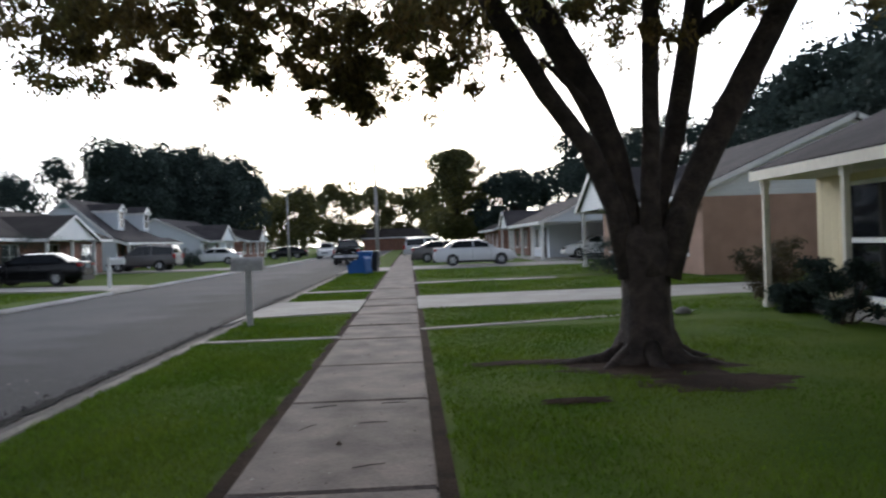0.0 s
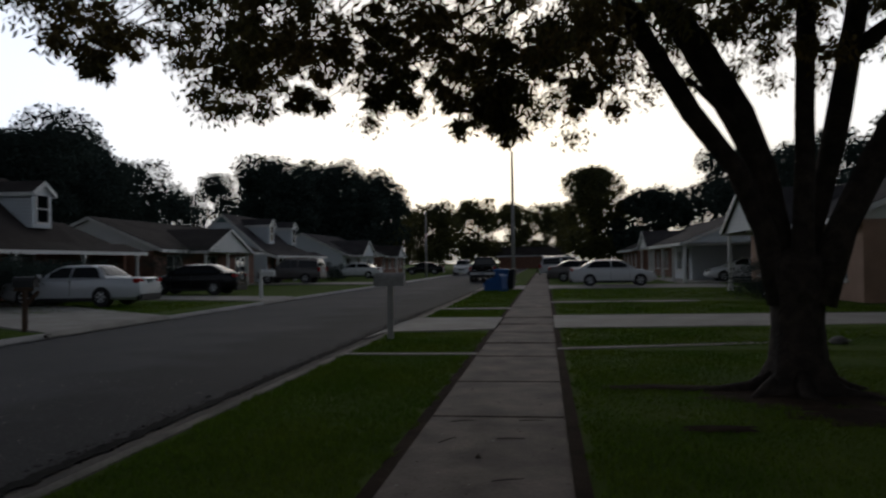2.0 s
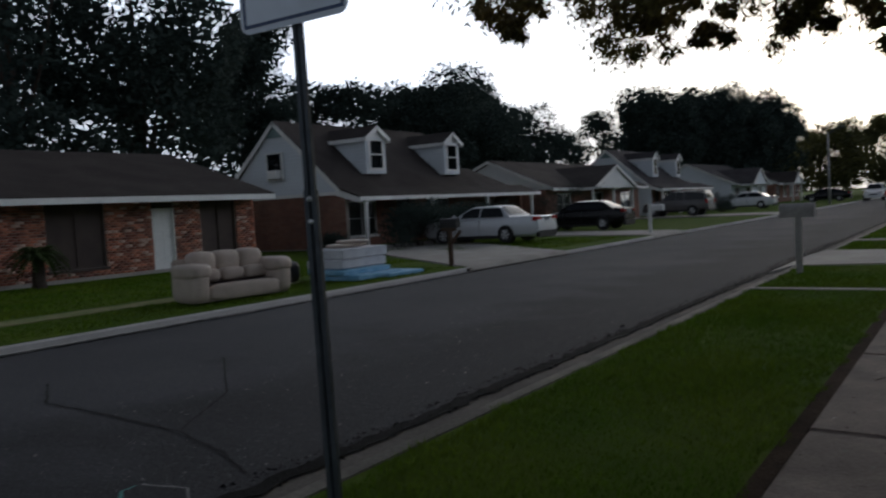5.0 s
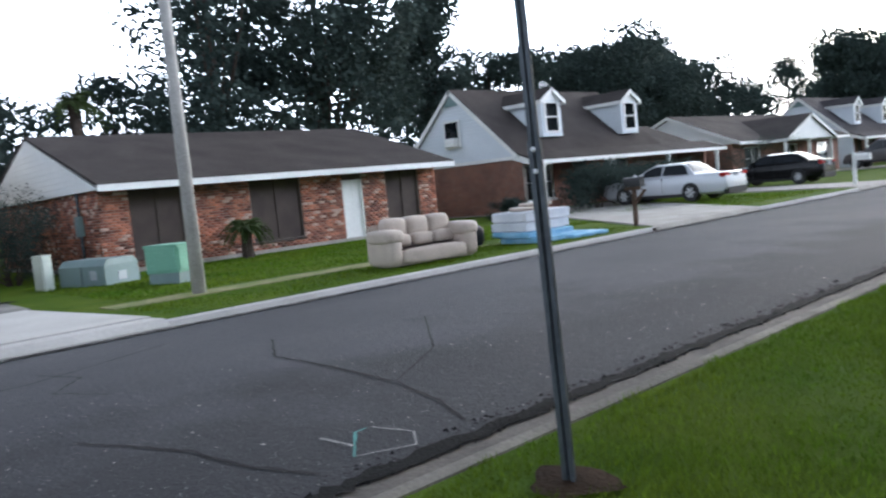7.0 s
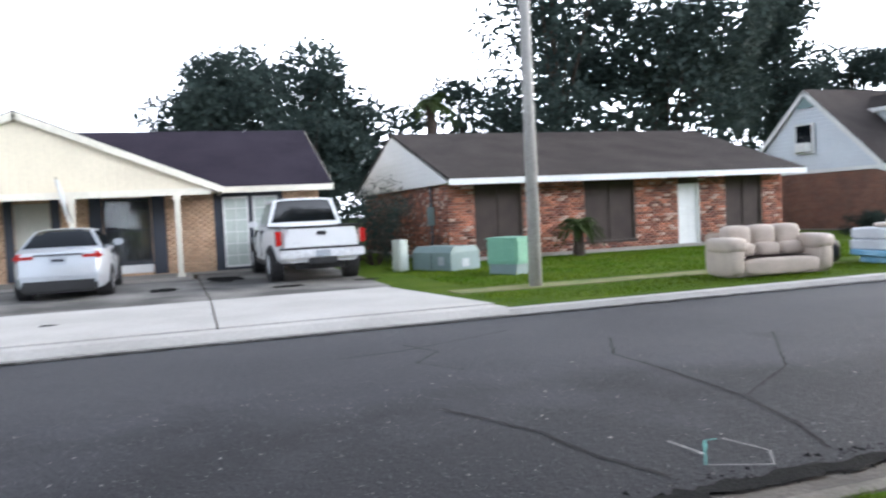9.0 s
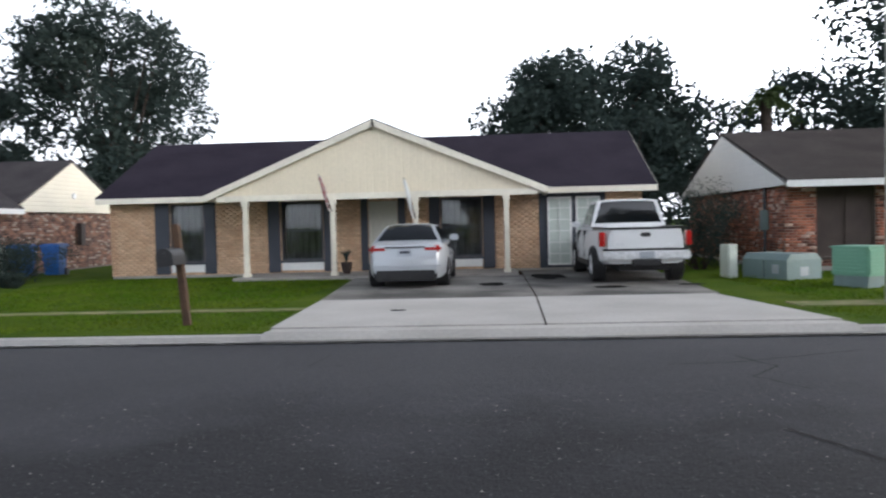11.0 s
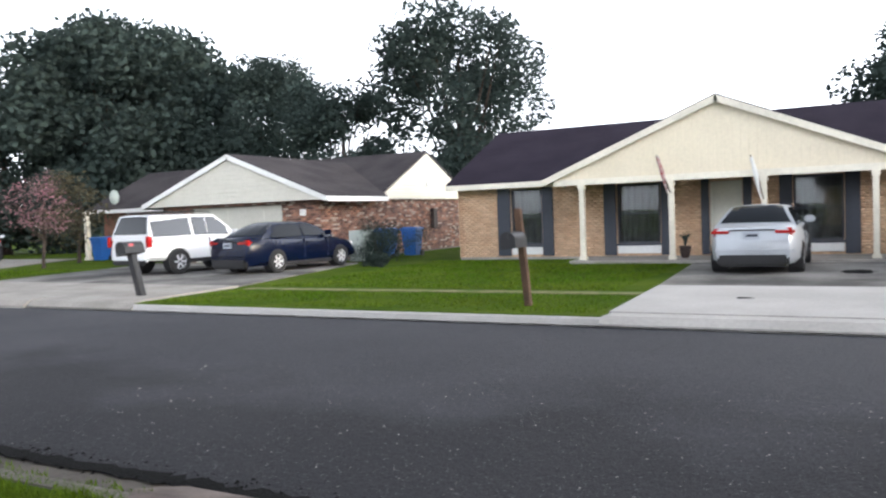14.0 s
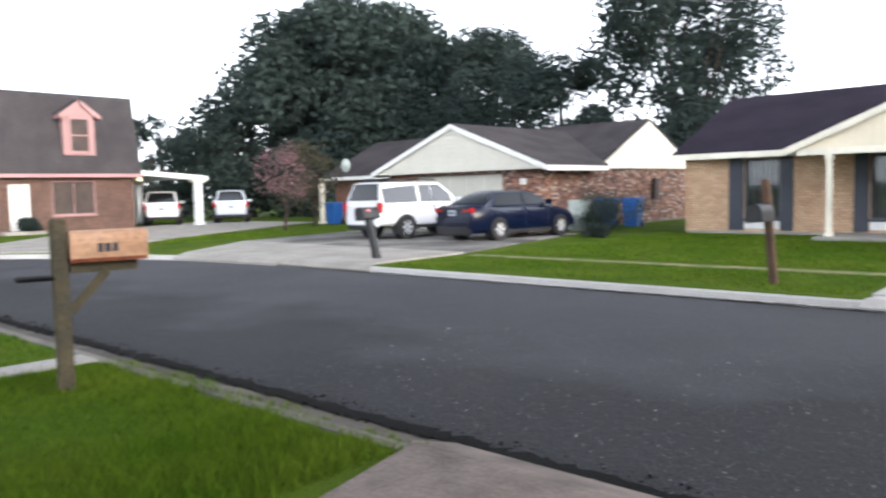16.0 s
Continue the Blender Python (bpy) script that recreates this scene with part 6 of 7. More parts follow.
# the first crown carries the painted golden backlight too
for k, (x, y, hh, sp) in enumerate(((7.5, 118, 14.8, 5.2), (16, 112, 12.0, 5.5), (23, 98, 14.5, 6.5), (29, 84, 14, 7), (30, 60, 13, 7), (27, 44, 12, 6), (24, 33, 13, 5), (31, 26, 14, 6), (25, 14, 15, 6), (30, 4, 14, 7))):
    tree("tree", x, y, 0.1, hh, sp, 0.35, "dark tree behind the houses beside the pavement", leaf=LEAF_BACKLIGHT if k == 0 else None, seed=40 + k, blobs=46, per=150, size=0.4, group="trees behind the near houses", bare=0.1)
for k, (x, y, hh, sp) in enumerate(((-24, -66, 7.2, 4.5), (-31, -62, 7.5, 4.5), (-27.5, -56, 5.6, 3.6), (-31.8, -50.5, 9.4, 3.6), (-22.5, -57, 5.0, 3.4), (-33, -45, 5.2, 3.0), (-14, -75, 10.5, 6), (-20, -90, 15, 7), (-8, -66, 9, 5))):
    tree("tree", x, y, 0.1, hh, sp, 0.4, "dark distant tree beyond the gardens", seed=60 + k, blobs=44, per=120, size=0.4, group="distant trees", bare=0.02)

# small flowering tree in front of the low house
ft = tree("flowering_tree", -20.1, -30.3, 0.15, 3.4, 1.0, 0.06, "small crape myrtle with faded pink blossom", leaf=LEAF_PINK, seed=80, blobs=30, per=170, size=0.11, group="", bare=0.4)
tree("tree", -23.3, -32.4, 0.15, 3.8, 1.6, 0.07, "small brownish-green tree beside the house", leaf=LEAF_BROWN, seed=81, blobs=26, per=330, size=0.13, group="", bare=0.25)

# the big tree over the pavement
big = thing("shade_tree", 2.5, 7.6, 0.13, 0, "many-stemmed shade tree with drooping dark leaves beside the pavement", "tree")
bm = bmesh.new()
n = 18
rings = []
for z, r, fl in ((-0.1, 0.68, 0.35), (0.03, 0.48, 0.3), (0.12, 0.37, 0.2), (0.35, 0.29, 0.1), (0.7, 0.262, 0.06), (1.0, 0.27, 0.07), (1.25, 0.3, 0.12), (1.4, 0.29, 0.14), (1.52, 0.17, 0.1)):
    rings.append([(r * (1 + fl * math.sin(5 * a + 0.7)) * math.cos(a), r * (0.85 + fl * math.sin(5 * a + 0.7)) * math.sin(a), z) for a in (2 * math.pi * k / n for k in range(n))])
loft(bm, rings)
stems = [([(-0.16, 0.0, 0.95), (-0.33, 0.0, 1.72), (-0.62, -0.05, 2.39), (-1.08, -0.1, 3.0), (-1.6, -0.3, 3.8), (-2.4, -0.8, 5.0), (-3.4, -1.2, 6.0)], [0.15, 0.12, 0.11, 0.11, 0.11, 0.08, 0.04]),
         ([(-0.08, 0.12, 0.95), (-0.17, 0.16, 1.76), (-0.27, 0.2, 2.39), (-0.5, 0.25, 3.0), (-0.95, 0.4, 3.9), (-1.6, 0.8, 5.0), (-2.2, 1.0, 6.2)], [0.2, 0.15, 0.15, 0.18, 0.17, 0.12, 0.05]),
         ([(0.02, -0.1, 0.95), (0.04, -0.1, 1.76), (0.07, -0.1, 2.4), (0.1, -0.05, 3.0), (0.15, 0.0, 4.2), (0.1, 0.1, 6.2)], [0.14, 0.11, 0.105, 0.1, 0.1, 0.05]),
         ([(0.1, 0.15, 0.95), (0.22, 0.22, 1.76), (0.43, 0.3, 2.4), (0.58, 0.35, 3.0), (0.8, 0.4, 4.1), (1.2, 0.5, 6.2)], [0.16, 0.13, 0.125, 0.13, 0.12, 0.05]),
         ([(0.18, -0.05, 0.95), (0.45, -0.06, 1.76), (0.76, -0.1, 2.4), (1.08, -0.15, 3.0), (1.55, -0.2, 3.9), (2.2, -0.3, 5.0), (3.0, -0.3, 6.0)], [0.19, 0.15, 0.155, 0.155, 0.14, 0.1, 0.04]),
         ([(0.75, 0.38, 3.7), (1.3, 0.3, 4.1), (2.2, 0.1, 4.6)], [0.1, 0.08, 0.05]),
         ([(-0.3, 0.2, 2.4), (-0.62, 0.12, 2.95), (-1.1, 0.0, 3.4)], [0.06, 0.045, 0.03])]
stems += [([(0.2 * math.cos(a), 0.2 * math.sin(a), 0.16), (0.5 * math.cos(a), 0.48 * math.sin(a), 0.03), (far_out * math.cos(a + 0.2), far_out * math.sin(a + 0.2), -0.06)], [0.12, 0.075, 0.03]) for a, far_out in ((0.1, 0.95), (-0.8, 1.1), (-1.7, 0.9), (-2.6, 1.0), (3.0, 1.5), (1.9, 0.9))]
for k, (pts, rad) in enumerate(stems):
    tube(bm, pts, rad, 12, 0.1, k)
part("trunk", bm, BARK, big, "dark rough bark, several stems", smooth=True)
rnd = random.Random(21)
cs, rs, twigs = [], [], bmesh.new()
while len(cs) < 720:
    cx, cy = rnd.uniform(-8.3, 4.5), rnd.uniform(-4.2, 5.0)
    if ((cx + 1.9) / 6.4) ** 2 + (cy / 5.0) ** 2 > 1:
        continue
    edge = 3.22 - 0.42 * math.exp(-((cx + 3.1) / 0.8) ** 2) + 0.25 * math.sin(cx * 2.3 + cy) + 0.1 * max(0, cy + 1) + 0.22 * max(0, cx + 1.2)
    zc = edge + abs(rnd.gauss(0, 1.0)) + (0.5 if rnd.random() < 0.6 else 0)
    if zc > 6.8:
        continue
    cs.append((cx, cy, zc))
    rs.append(rnd.uniform(0.14, 0.36))
# more clumps overhead, out of view, added to shade pavement and lawn
while len(cs) < 1300:
    cx, cy = rnd.uniform(-6.5, 5.0), rnd.uniform(-9.0, -3.6)
    if ((cx + 0.6) / 6.0) ** 2 + (cy / 9.2) ** 2 < 1:
        cs.append((cx, cy, rnd.uniform(4.3, 6.4)))
        rs.append(rnd.uniform(0.16, 0.34))
for tx, ty, tz, wide, many in ((-3.15, 0.0, 2.72, 0.42, 46), (-4.35, -0.2, 3.0, 0.3, 22), (-5.3, 0.1, 3.12, 0.35, 26), (-6.2, 0.1, 3.35, 0.3, 20), (-2.2, 0.2, 3.1, 0.3, 20), (-7.6, -0.3, 3.4, 0.4, 26)):
    for k in range(many):  # boughs that hang below the rest, widening upwards
        u = rnd.random()
        cs.append((tx + rnd.gauss(0, 0.12 + wide * u), ty + rnd.gauss(0, 0.2 + wide * u), tz + 0.14 + 0.95 * u))
        rs.append(rnd.uniform(0.09, 0.14 + 0.1 * u))
under("crown", leaf_mesh("crown", cs, rs, 125, 0.09, 0.17, 0.6, LEAF, 5, 0.1), big)
# unseen foliage above the crown, added to block sky light from the ground
top_c, top_r = [], []
while len(top_c) < 620:
    cx, cy, cz = rnd.uniform(-1, 1), rnd.uniform(-1, 1), rnd.uniform(0, 1)
    if cx * cx + cy * cy + cz * cz < 1:
        top_c.append((0.3 + 6.4 * cx, -1.6 + 7.0 * cy, 6.0 + 3.6 * cz))
        top_r.append(rnd.uniform(0.4, 0.75))
under("upper_crown", leaf_mesh("upper_crown", top_c, top_r, 75, 0.2, 0.25, 0.3, LEAF, 6, 0.2), big)
for k in range(0, len(cs), 5):
    c = cs[k]
    q = Vector((c[0] * 0.86 + rnd.uniform(-0.3, 0.3), c[1] * 0.8, c[2] + rnd.uniform(0.3, 0.9)))
    tube(twigs, [q, (Vector(c) + q) / 2 + Vector((0, 0, 0.1)), c], [0.014, 0.009, 0.003], 5)
tagged(part("twig_mass", twigs, BARK, big), kind="stuff")
for k, (x, y, rx, ry) in enumerate(BARE[:4]):
    bm = bmesh.new()
    ragged = [1 + 0.22 * math.sin(3 * a + k) * math.sin(7 * a) + rnd.uniform(-0.14, 0.14) for a in (2 * math.pi * i / 36 for i in range(36))]
    loft(bm, [[(x + rx * q * ragged[i] * math.cos(2 * math.pi * i / 36), y + ry * q * ragged[i] * math.sin(2 * math.pi * i / 36), 0.138 + 0.003 * k + 0.03 * (1 - q)) for i in range(36)] for q in (1.0, 0.75, 0.4)])
    solid("bare_soil", bm, SOIL, "bare dark soil worn into the lawn below the tree", "soil", "bare patches")


def bush(x, y, z, w, hgt, label, seed, leaf=None, size=0.055):
    rnd = random.Random(seed)
    b = thing("bush", x, y, z, 0, label, "bush", "bushes")
    cs = [(rnd.gauss(0, w * 0.3), rnd.gauss(0, w * 0.3), hgt * rnd.uniform(0.15, 0.85)) for k in range(30)]
    bm = bmesh.new()
    for c in cs[::3]:
        tube(bm, [(c[0] * 0.2, c[1] * 0.2, -0.03), (c[0] * 0.6, c[1] * 0.6, c[2] * 0.6), c], [0.025, 0.015, 0.005], 5)
    part("branch", bm, BARK, b)
    under("foliage", leaf_mesh("foliage", cs, [w * 0.25] * len(cs), 260, size, 0.3, 0.1, leaf or LEAF_DARK, seed, 0.2), b)
    return b


bush(6.85, 13.55, 0.13, 0.85, 1.35, "dark upright shrub in front of the porch corner", 1, LEAF_BROWN)
bush(6.1, 10.0, 0.13, 0.62, 1.1, "dark shrub in front of the yellow wall", 2)
bush(6.3, 11.9, 0.13, 0.6, 0.5, "low shrub in the porch bed", 3)
bush(7.4, 27.5, 0.14, 1.6, 1.4, "dark shrub by a porch post", 4)
bush(-20.6, 19.9, 0.17, 1.0, 0.8, "low dark shrub beside the brick wall", 5)
for k, (x, y) in enumerate(((-20.0, 24.5), (-20.0, 26.5), (-20.0, 28.6), (-20.2, 30.6))):
    bush(x + 0.5, y - 0.4, 0.18, 2.4, 1.75, "clipped dark green hedge in front of the porch", 6 + k, size=0.1)
bush(-20.3, 38.8, 0.18, 2.4, 2.6, "tall dark conical shrub between two houses", 12)
bush(-22.8, -16.6, 0.17, 1.7, 1.45, "rounded green shrub beside the driveway", 14)
bush(-20.6, -15.4, 0.17, 0.5, 0.35, "small dry clump in the lawn", 15)
bush(-22.5, 3.4, 0.17, 2.0, 2.2, "dense dark shrubs between two houses", 16)
bush(-25.0, 3.6, 0.17, 2.4, 2.8, "dense dark shrubs between two houses", 17)
bush(-13.4, -40.2, 0.2, 0.8, 0.8, "small shrub beside a front door", 18)
bush(-17.5, 62, 0.17, 1.6, 1.6, "dark round shrub down the street", 19)
solid("rock", bmesh_ball((4.55, 12.3, 0.18), 0.14, 0.7), STONE, "pale rounded stone at the edge of a bed", "rock")


# ---- street furniture and loose things ----
def palm(x, y, z, trunk_h, r, frond, count, label, seed, name="palm"):
    rnd = random.Random(seed)
    p = thing(name, x, y, z, 0, label, "palm tree")
    part("trunk", tube(bmesh.new(), [(0, 0, -0.05), (0, 0, trunk_h * 0.3), (0.02, 0, trunk_h * 0.7), (0, 0, trunk_h)], [r * 1.2, r, r * 0.95, r * 1.15], 10, 0.3, seed), BARK, p)
    for k in range(count):
        a, up = 2.4 * k, rnd.uniform(0.1, 1.1)
        d = Vector((math.cos(a), math.sin(a), 0))
        s = Vector((-d.y, d.x, 0))
        V, F = [], []
        for i in range(13):
            q = i / 12
            V.append(d * frond * q * (0.9 if up < 0.8 else 0.7) + Vector((0, 0, trunk_h + frond * (up * q - 0.95 * q * q))))
        for i in range(12):
            q = i / 12
            for side in (1, -1):
                V.append(V[i] + s * side * frond * 0.26 * math.sin(math.pi * min(1, q + 0.15)) + d * frond * 0.12 - Vector((0, 0, frond * 0.1 * q)))
                F.append((i, i + 1, len(V) - 1))
        under("frond", arrays("frond", V, F, FROND), p)
    return p


palm(-20.2, 8.75, 0.16, 0.85, 0.15, 0.8, 60, "short sago palm with a shaggy trunk on the lawn", 3, "sago_palm")
palm(-33.5, 9.0, 0.2, 6.2, 0.2, 1.5, 26, "tall palm standing behind the brick house", 5)

# sign post
sp = thing("street_sign", -2.71, 0.82, 0.12, 0, "galvanised sign post with a white sign seen from below", "sign")
bm = bmesh.new()
for z0, z1, w in ((-0.1, 1.62, 0.034), (1.45, 3.15, 0.028)):
    loft(bm, [[(-w, -w * 0.2, z), (-w * 0.45, -w * 0.2, z), (-w * 0.3, w, z), (w * 0.3, w, z), (w * 0.45, -w * 0.2, z), (w, -w * 0.2, z), (w, -w * 0.5, z), (w * 0.25, -w * 0.5, z), (w * 0.15, w * 0.6, z), (-w * 0.15, w * 0.6, z), (-w * 0.25, -w * 0.5, z), (-w, -w * 0.5, z)] for z in (z0, z1)])
post = part("post", bm, STEEL, sp)
for z in (1.48, 1.58):
    part("bolt", bmesh_ball((0, -0.02, z), 0.012), CHROME, post)
bm = bmesh.new()
cr = [(math.cos(a) * 0.05 + cx, math.sin(a) * 0.05 + cz) for cx, cz, a0 in ((0.25, 0.37, 0), (-0.25, 0.37, 90), (-0.25, -0.37, 180), (0.25, -0.37, 270)) for a in (radians(a0 + 22.5 * k) for k in range(5))]
loft(bm, [[(x, y, z + 2.76) for x, z in cr] for y in (-0.036, -0.03)])
plate = part("sign_plate", bm, SIGN, sp, "white plate with a blue-grey border")
part("border", sheet('y', -0.0385, -0.0355, -0.28, 0.28, 2.365, 3.155, [(-0.265, 0.265, 2.38, 3.14)]), SIGN_BLUE, plate)
for x0, x1, z0, z1 in ((-0.18, 0.02, -0.25, -0.12), (-0.18, 0.18, -0.05, 0.05), (-0.18, 0.18, 0.12, 0.25)):
    part("mark", B(x0, x1, -0.0385, -0.0355, 2.76 + z0, 2.76 + z1), SIGN_BLUE, plate)
part("bolt", bmesh_ball((0, -0.04, 2.48), 0.014), STEEL, plate)
sp.matrix_basis = pose(-2.71, 0.82, 0.12, 0, -1.2, 5)
bm = bmesh.new()
loft(bm, [[(-2.71 + 0.22 * q * math.cos(a) * (1 + 0.3 * math.sin(3 * a)), 0.82 + 0.2 * q * math.sin(a), 0.152 + 0.015 * (1 - q)) for a in (2 * math.pi * k / 14 for k in range(14))] for q in (1, 0.4)])
solid("bare_patch", bm, SOIL, "bare soil at the foot of the sign post", "soil", "bare patches")


def pole(name, x, y, z, hgt, r0, r1, label, arm=None):
    p = thing(name, x, y, z, 0, label, "pole")
    part("shaft", tube(bmesh.new(), [(0, 0, -0.1), (0, 0, hgt * 0.5), (0, 0, hgt)], [r0, (r0 + r1) / 2, r1], 14), POLE, p, smooth=True)
    if arm:
        a = part("arm", tube(bmesh.new(), [(0, 0, hgt - 0.3), (arm[0] * 0.5, arm[1] * 0.5, hgt + 0.25), (arm[0], arm[1], hgt + 0.35)], [0.04, 0.035, 0.03], 8), STEEL, p)
        part("lamp_head", B(arm[0] - 0.3, arm[0] + 0.3, arm[1] - 0.15, arm[1] + 0.15, hgt + 0.3, hgt + 0.42, bevel=0.05), STEEL, a)
    return p


pole("street_lamp", -13.45, 4.08, 0.14, 8.5, 0.125, 0.075, "tapered pale concrete lamp pole on the far lawn", (1.6, 0))
pole("street_lamp", -2.2, 50, 0.13, 8.6, 0.13, 0.07, "tapered pale lamp pole beside the pavement")
pole("street_lamp", -12.2, 78, 0.13, 6.6, 0.11, 0.07, "slim pole far down the street", (1.2, 0))


def mailbox(name, x, y, z, turn, post_h, body_len, post_m, box_m, label, lean=0, w=0.2, flag_m=None, arm=True, pw=0.1, tall=0.0):
    """A post with a round-topped box; the door looks along the local +x."""
    m = thing(name, x, y, z, 0, label, "mailbox", "mailboxes")
    m.matrix_basis = pose(x, y, z, 0, 0, turn) @ pose(0, 0, 0, lean, 0, 0)
    part("post", B(-pw / 2, pw / 2, -pw / 2, pw / 2, -0.1, post_h + tall, bevel=0.012), post_m, m)
    x0 = pw / 2 + 0.01 if tall else -body_len / 2
    z0 = post_h - 0.0
    ring = [(-w / 2, 0), (w / 2, 0), (w / 2, 0.14)] + [(w / 2 * math.cos(a), 0.14 + w / 2 * math.sin(a)) for a in (math.pi * k / 8 for k in range(1, 8))] + [(-w / 2, 0.14)]
    b = part("box", loft(bmesh.new(), [[(xx, yy, z0 + zz) for yy, zz in ring] for xx in (x0, x0 + body_len)]), box_m, m)
    big = [(yy * 1.06, zz * 1.03 - 0.004) for yy, zz in ring]
    part("box_door", loft(bmesh.new(), [[(xx, yy, z0 + zz) for yy, zz in big] for xx in (x0 + body_len, x0 + body_len + 0.018)]), box_m, b)
    part("box_latch", B(x0 + body_len + 0.015, x0 + body_len + 0.04, -0.015, 0.015, z0 + 0.17, z0 + 0.22), box_m, b)
    if flag_m:
        part("signal_flag", B(x0 + body_len * 0.55, x0 + body_len * 0.8, w / 2 + 0.004, w / 2 + 0.012, z0 + 0.14, z0 + 0.2), flag_m, b)
    if arm:
        part("arm", B(x0, x0 + body_len * 0.9, -0.04, 0.04, z0 - 0.09, z0 - 0.004, bevel=0.008), post_m, m)
        br = part("brace", B(-0.035, 0.035, -0.03, 0.03, 0, 0.42, bevel=0.006), post_m, m)
        br.matrix_basis = pose(pw / 2, 0, z0 - 0.4, 0, 42, 0)
    return m


# the tan box on the mossy post
tan = mailbox("mailbox", -2.66, -9.2, 0.12, 165, 1.03, 0.56, WOOD_GREEN, TAN_BOX, "tan rusty-edged mailbox on a mossy wooden post", w=0.21, pw=0.12, tall=0.34)
part("rust_edge", B(0.07, 0.63, -0.108, 0.108, 1.024, 1.055), RUST, tan, "rusty lower edge")
for k in range(3):
    part("number_bar", B(0.27 + k * 0.055, 0.31 + k * 0.055, -0.109, -0.1045, 1.1, 1.17), INK, tan, "dark worn mark")
part("back_shelf", B(-0.31, -0.05, -0.13, 0.11, 0.9, 0.925, bevel=0.006), TAR, tan, "dark metal paper tray")
mailbox("mailbox", -3.05, 13.3, 0.13, 180, 1.0, 0.55, POLE, POLE, "weathered pale grey mailbox on a post at the kerb", arm=False, w=0.22)
mailbox("mailbox", -11.75, 29.8, 0.13, 0, 0.95, 0.5, WHITE, WHITE, "white mailbox on a white wooden post", w=0.22, pw=0.12, tall=0.3, arm=False)
mailbox("mailbox", -11.7, 15.0, 0.13, 0, 1.0, 0.5, WOOD, BLACK, "black mailbox on a dark wooden post", w=0.2)
mailbox("mailbox", -12.05, -7.1, 0.13, 0, 0.95, 0.48, WOOD, BLACK, "black mailbox on a leaning wooden post", lean=5, tall=0.62, pw=0.11, arm=False, w=0.24)
mailbox("mailbox", -12.0, -15.75, 0.13, 0, 0.95, 0.5, BLACK, BLACK, "black mailbox on a leaning black post", lean=15, flag_m=RED, pw=0.15, arm=False, w=0.27)


def wheelie(x, y, z, turn, material, label, tip=0.0):
    b = thing("wheelie_bin", x, y, z, 0, label, "bin", "bins")
    b.matrix_basis = pose(x, y, z, 0, 0, turn) @ pose(0, 0, 0, tip, 0, 0)
    part("tub", loft(bmesh.new(), [[(-w, -d, zz), (w, -d, zz), (w, d, zz), (-w, d, zz)] for w, d, zz in ((0.22, 0.24, 0.04), (0.29, 0.33, 0.92), (0.31, 0.36, 0.93), (0.31, 0.36, 0.98))]), material, b)
    part("lid", loft(bmesh.new(), [[(-w, -d, zz), (w, -d, zz), (w, d, zz), (-w, d, zz)] for w, d, zz in ((0.32, 0.38, 0.985), (0.32, 0.38, 1.02), (0.24, 0.28, 1.07))]), material, b)
    part("handle", tube(bmesh.new(), [(-0.24, 0.4, 0.98), (0.24, 0.4, 0.98)], [0.018, 0.018], 8), material, b)
    for s in (-1, 1):
        w = part("wheel", lathe([(0.02, -0.03), (0.12, -0.03), (0.12, 0.03), (0.02, 0.03)], 14), BLACK, b)
        w.matrix_basis = pose(s * 0.27, 0.26, 0.12, 0, 0, 90)
    return b


wheelie(-25.0, -17.7, 0.18, 90, BIN_BLUE, "blue wheeled bin beside the brick wall")
wheelie(-25.5, -16.9, 0.18, 96, BIN_BLUE, "blue wheeled bin beside the brick wall")
wheelie(-24.0, -31.8, 0.18, 96, BIN_BLUE, "blue wheeled bin beside the brick wall")
wheelie(-2.3, 37.4, 0.13, 90, BIN_BLUE, "blue wheeled bin put out on the verge")
wheelie(-2.95, 35.6, 0.44, 60, BIN_BLUE, "blue wheeled bin lying tipped over by the kerb", 82)
wheelie(-2.0, 38.6, 0.13, 80, BLACK, "dark wheeled bin put out on the verge")
ac = thing("air_conditioner_unit", -22.9, -17.4, 0.18, 0, "pale outdoor cabinet beside a shrub", "cabinet")
part("casing", B(-0.35, 0.35, -0.3, 0.3, 0, 1.05, bevel=0.02), PALE_BOX, ac)

# utility cabinets on the far lawn
cab = thing("utility_cabinet", -16.45, 4.95, 0.13, 28, "mint green louvred cabinet on a dark plinth", "cabinet", "utility cabinets")
part("plinth", B(-0.38, 0.38, -0.32, 0.32, 0, 0.24, bevel=0.01), GREY_BOX, cab)
part("casing", B(-0.41, 0.41, -0.34, 0.34, 0.24, 0.78, bevel=0.02), GREEN_BOX, cab)
part("lid", B(-0.44, 0.44, -0.37, 0.37, 0.78, 0.83, bevel=0.02), GREEN_BOX, cab)
for k in range(7):
    for c, d in (((-0.38, 0.38, -0.365, -0.34), 0), ((0.41, 0.435, -0.31, 0.31), 1), ((-0.38, 0.38, 0.34, 0.365), 0)):
        part("louvre", B(*c, 0.285 + k * 0.069, 0.335 + k * 0.069), GREEN_BOX, cab)
cab = thing("utility_cabinet", -19.0, 4.3, 0.13, 24, "low grey-green transformer box with a sticker", "cabinet", "utility cabinets")
part("casing", loft(bmesh.new(), [[(-w, -d, z), (w, -d, z), (w, d, z), (-w, d, z)] for w, d, z in ((0.7, 0.5, 0), (0.7, 0.5, 0.46), (0.68, 0.38, 0.6))]), GREY_BOX, cab)
part("seam", B(-0.008, 0.008, -0.506, -0.498, 0.05, 0.45), BLACK, cab)
part("sticker", B(0.25, 0.45, -0.506, -0.499, 0.15, 0.36), PLATE, cab)
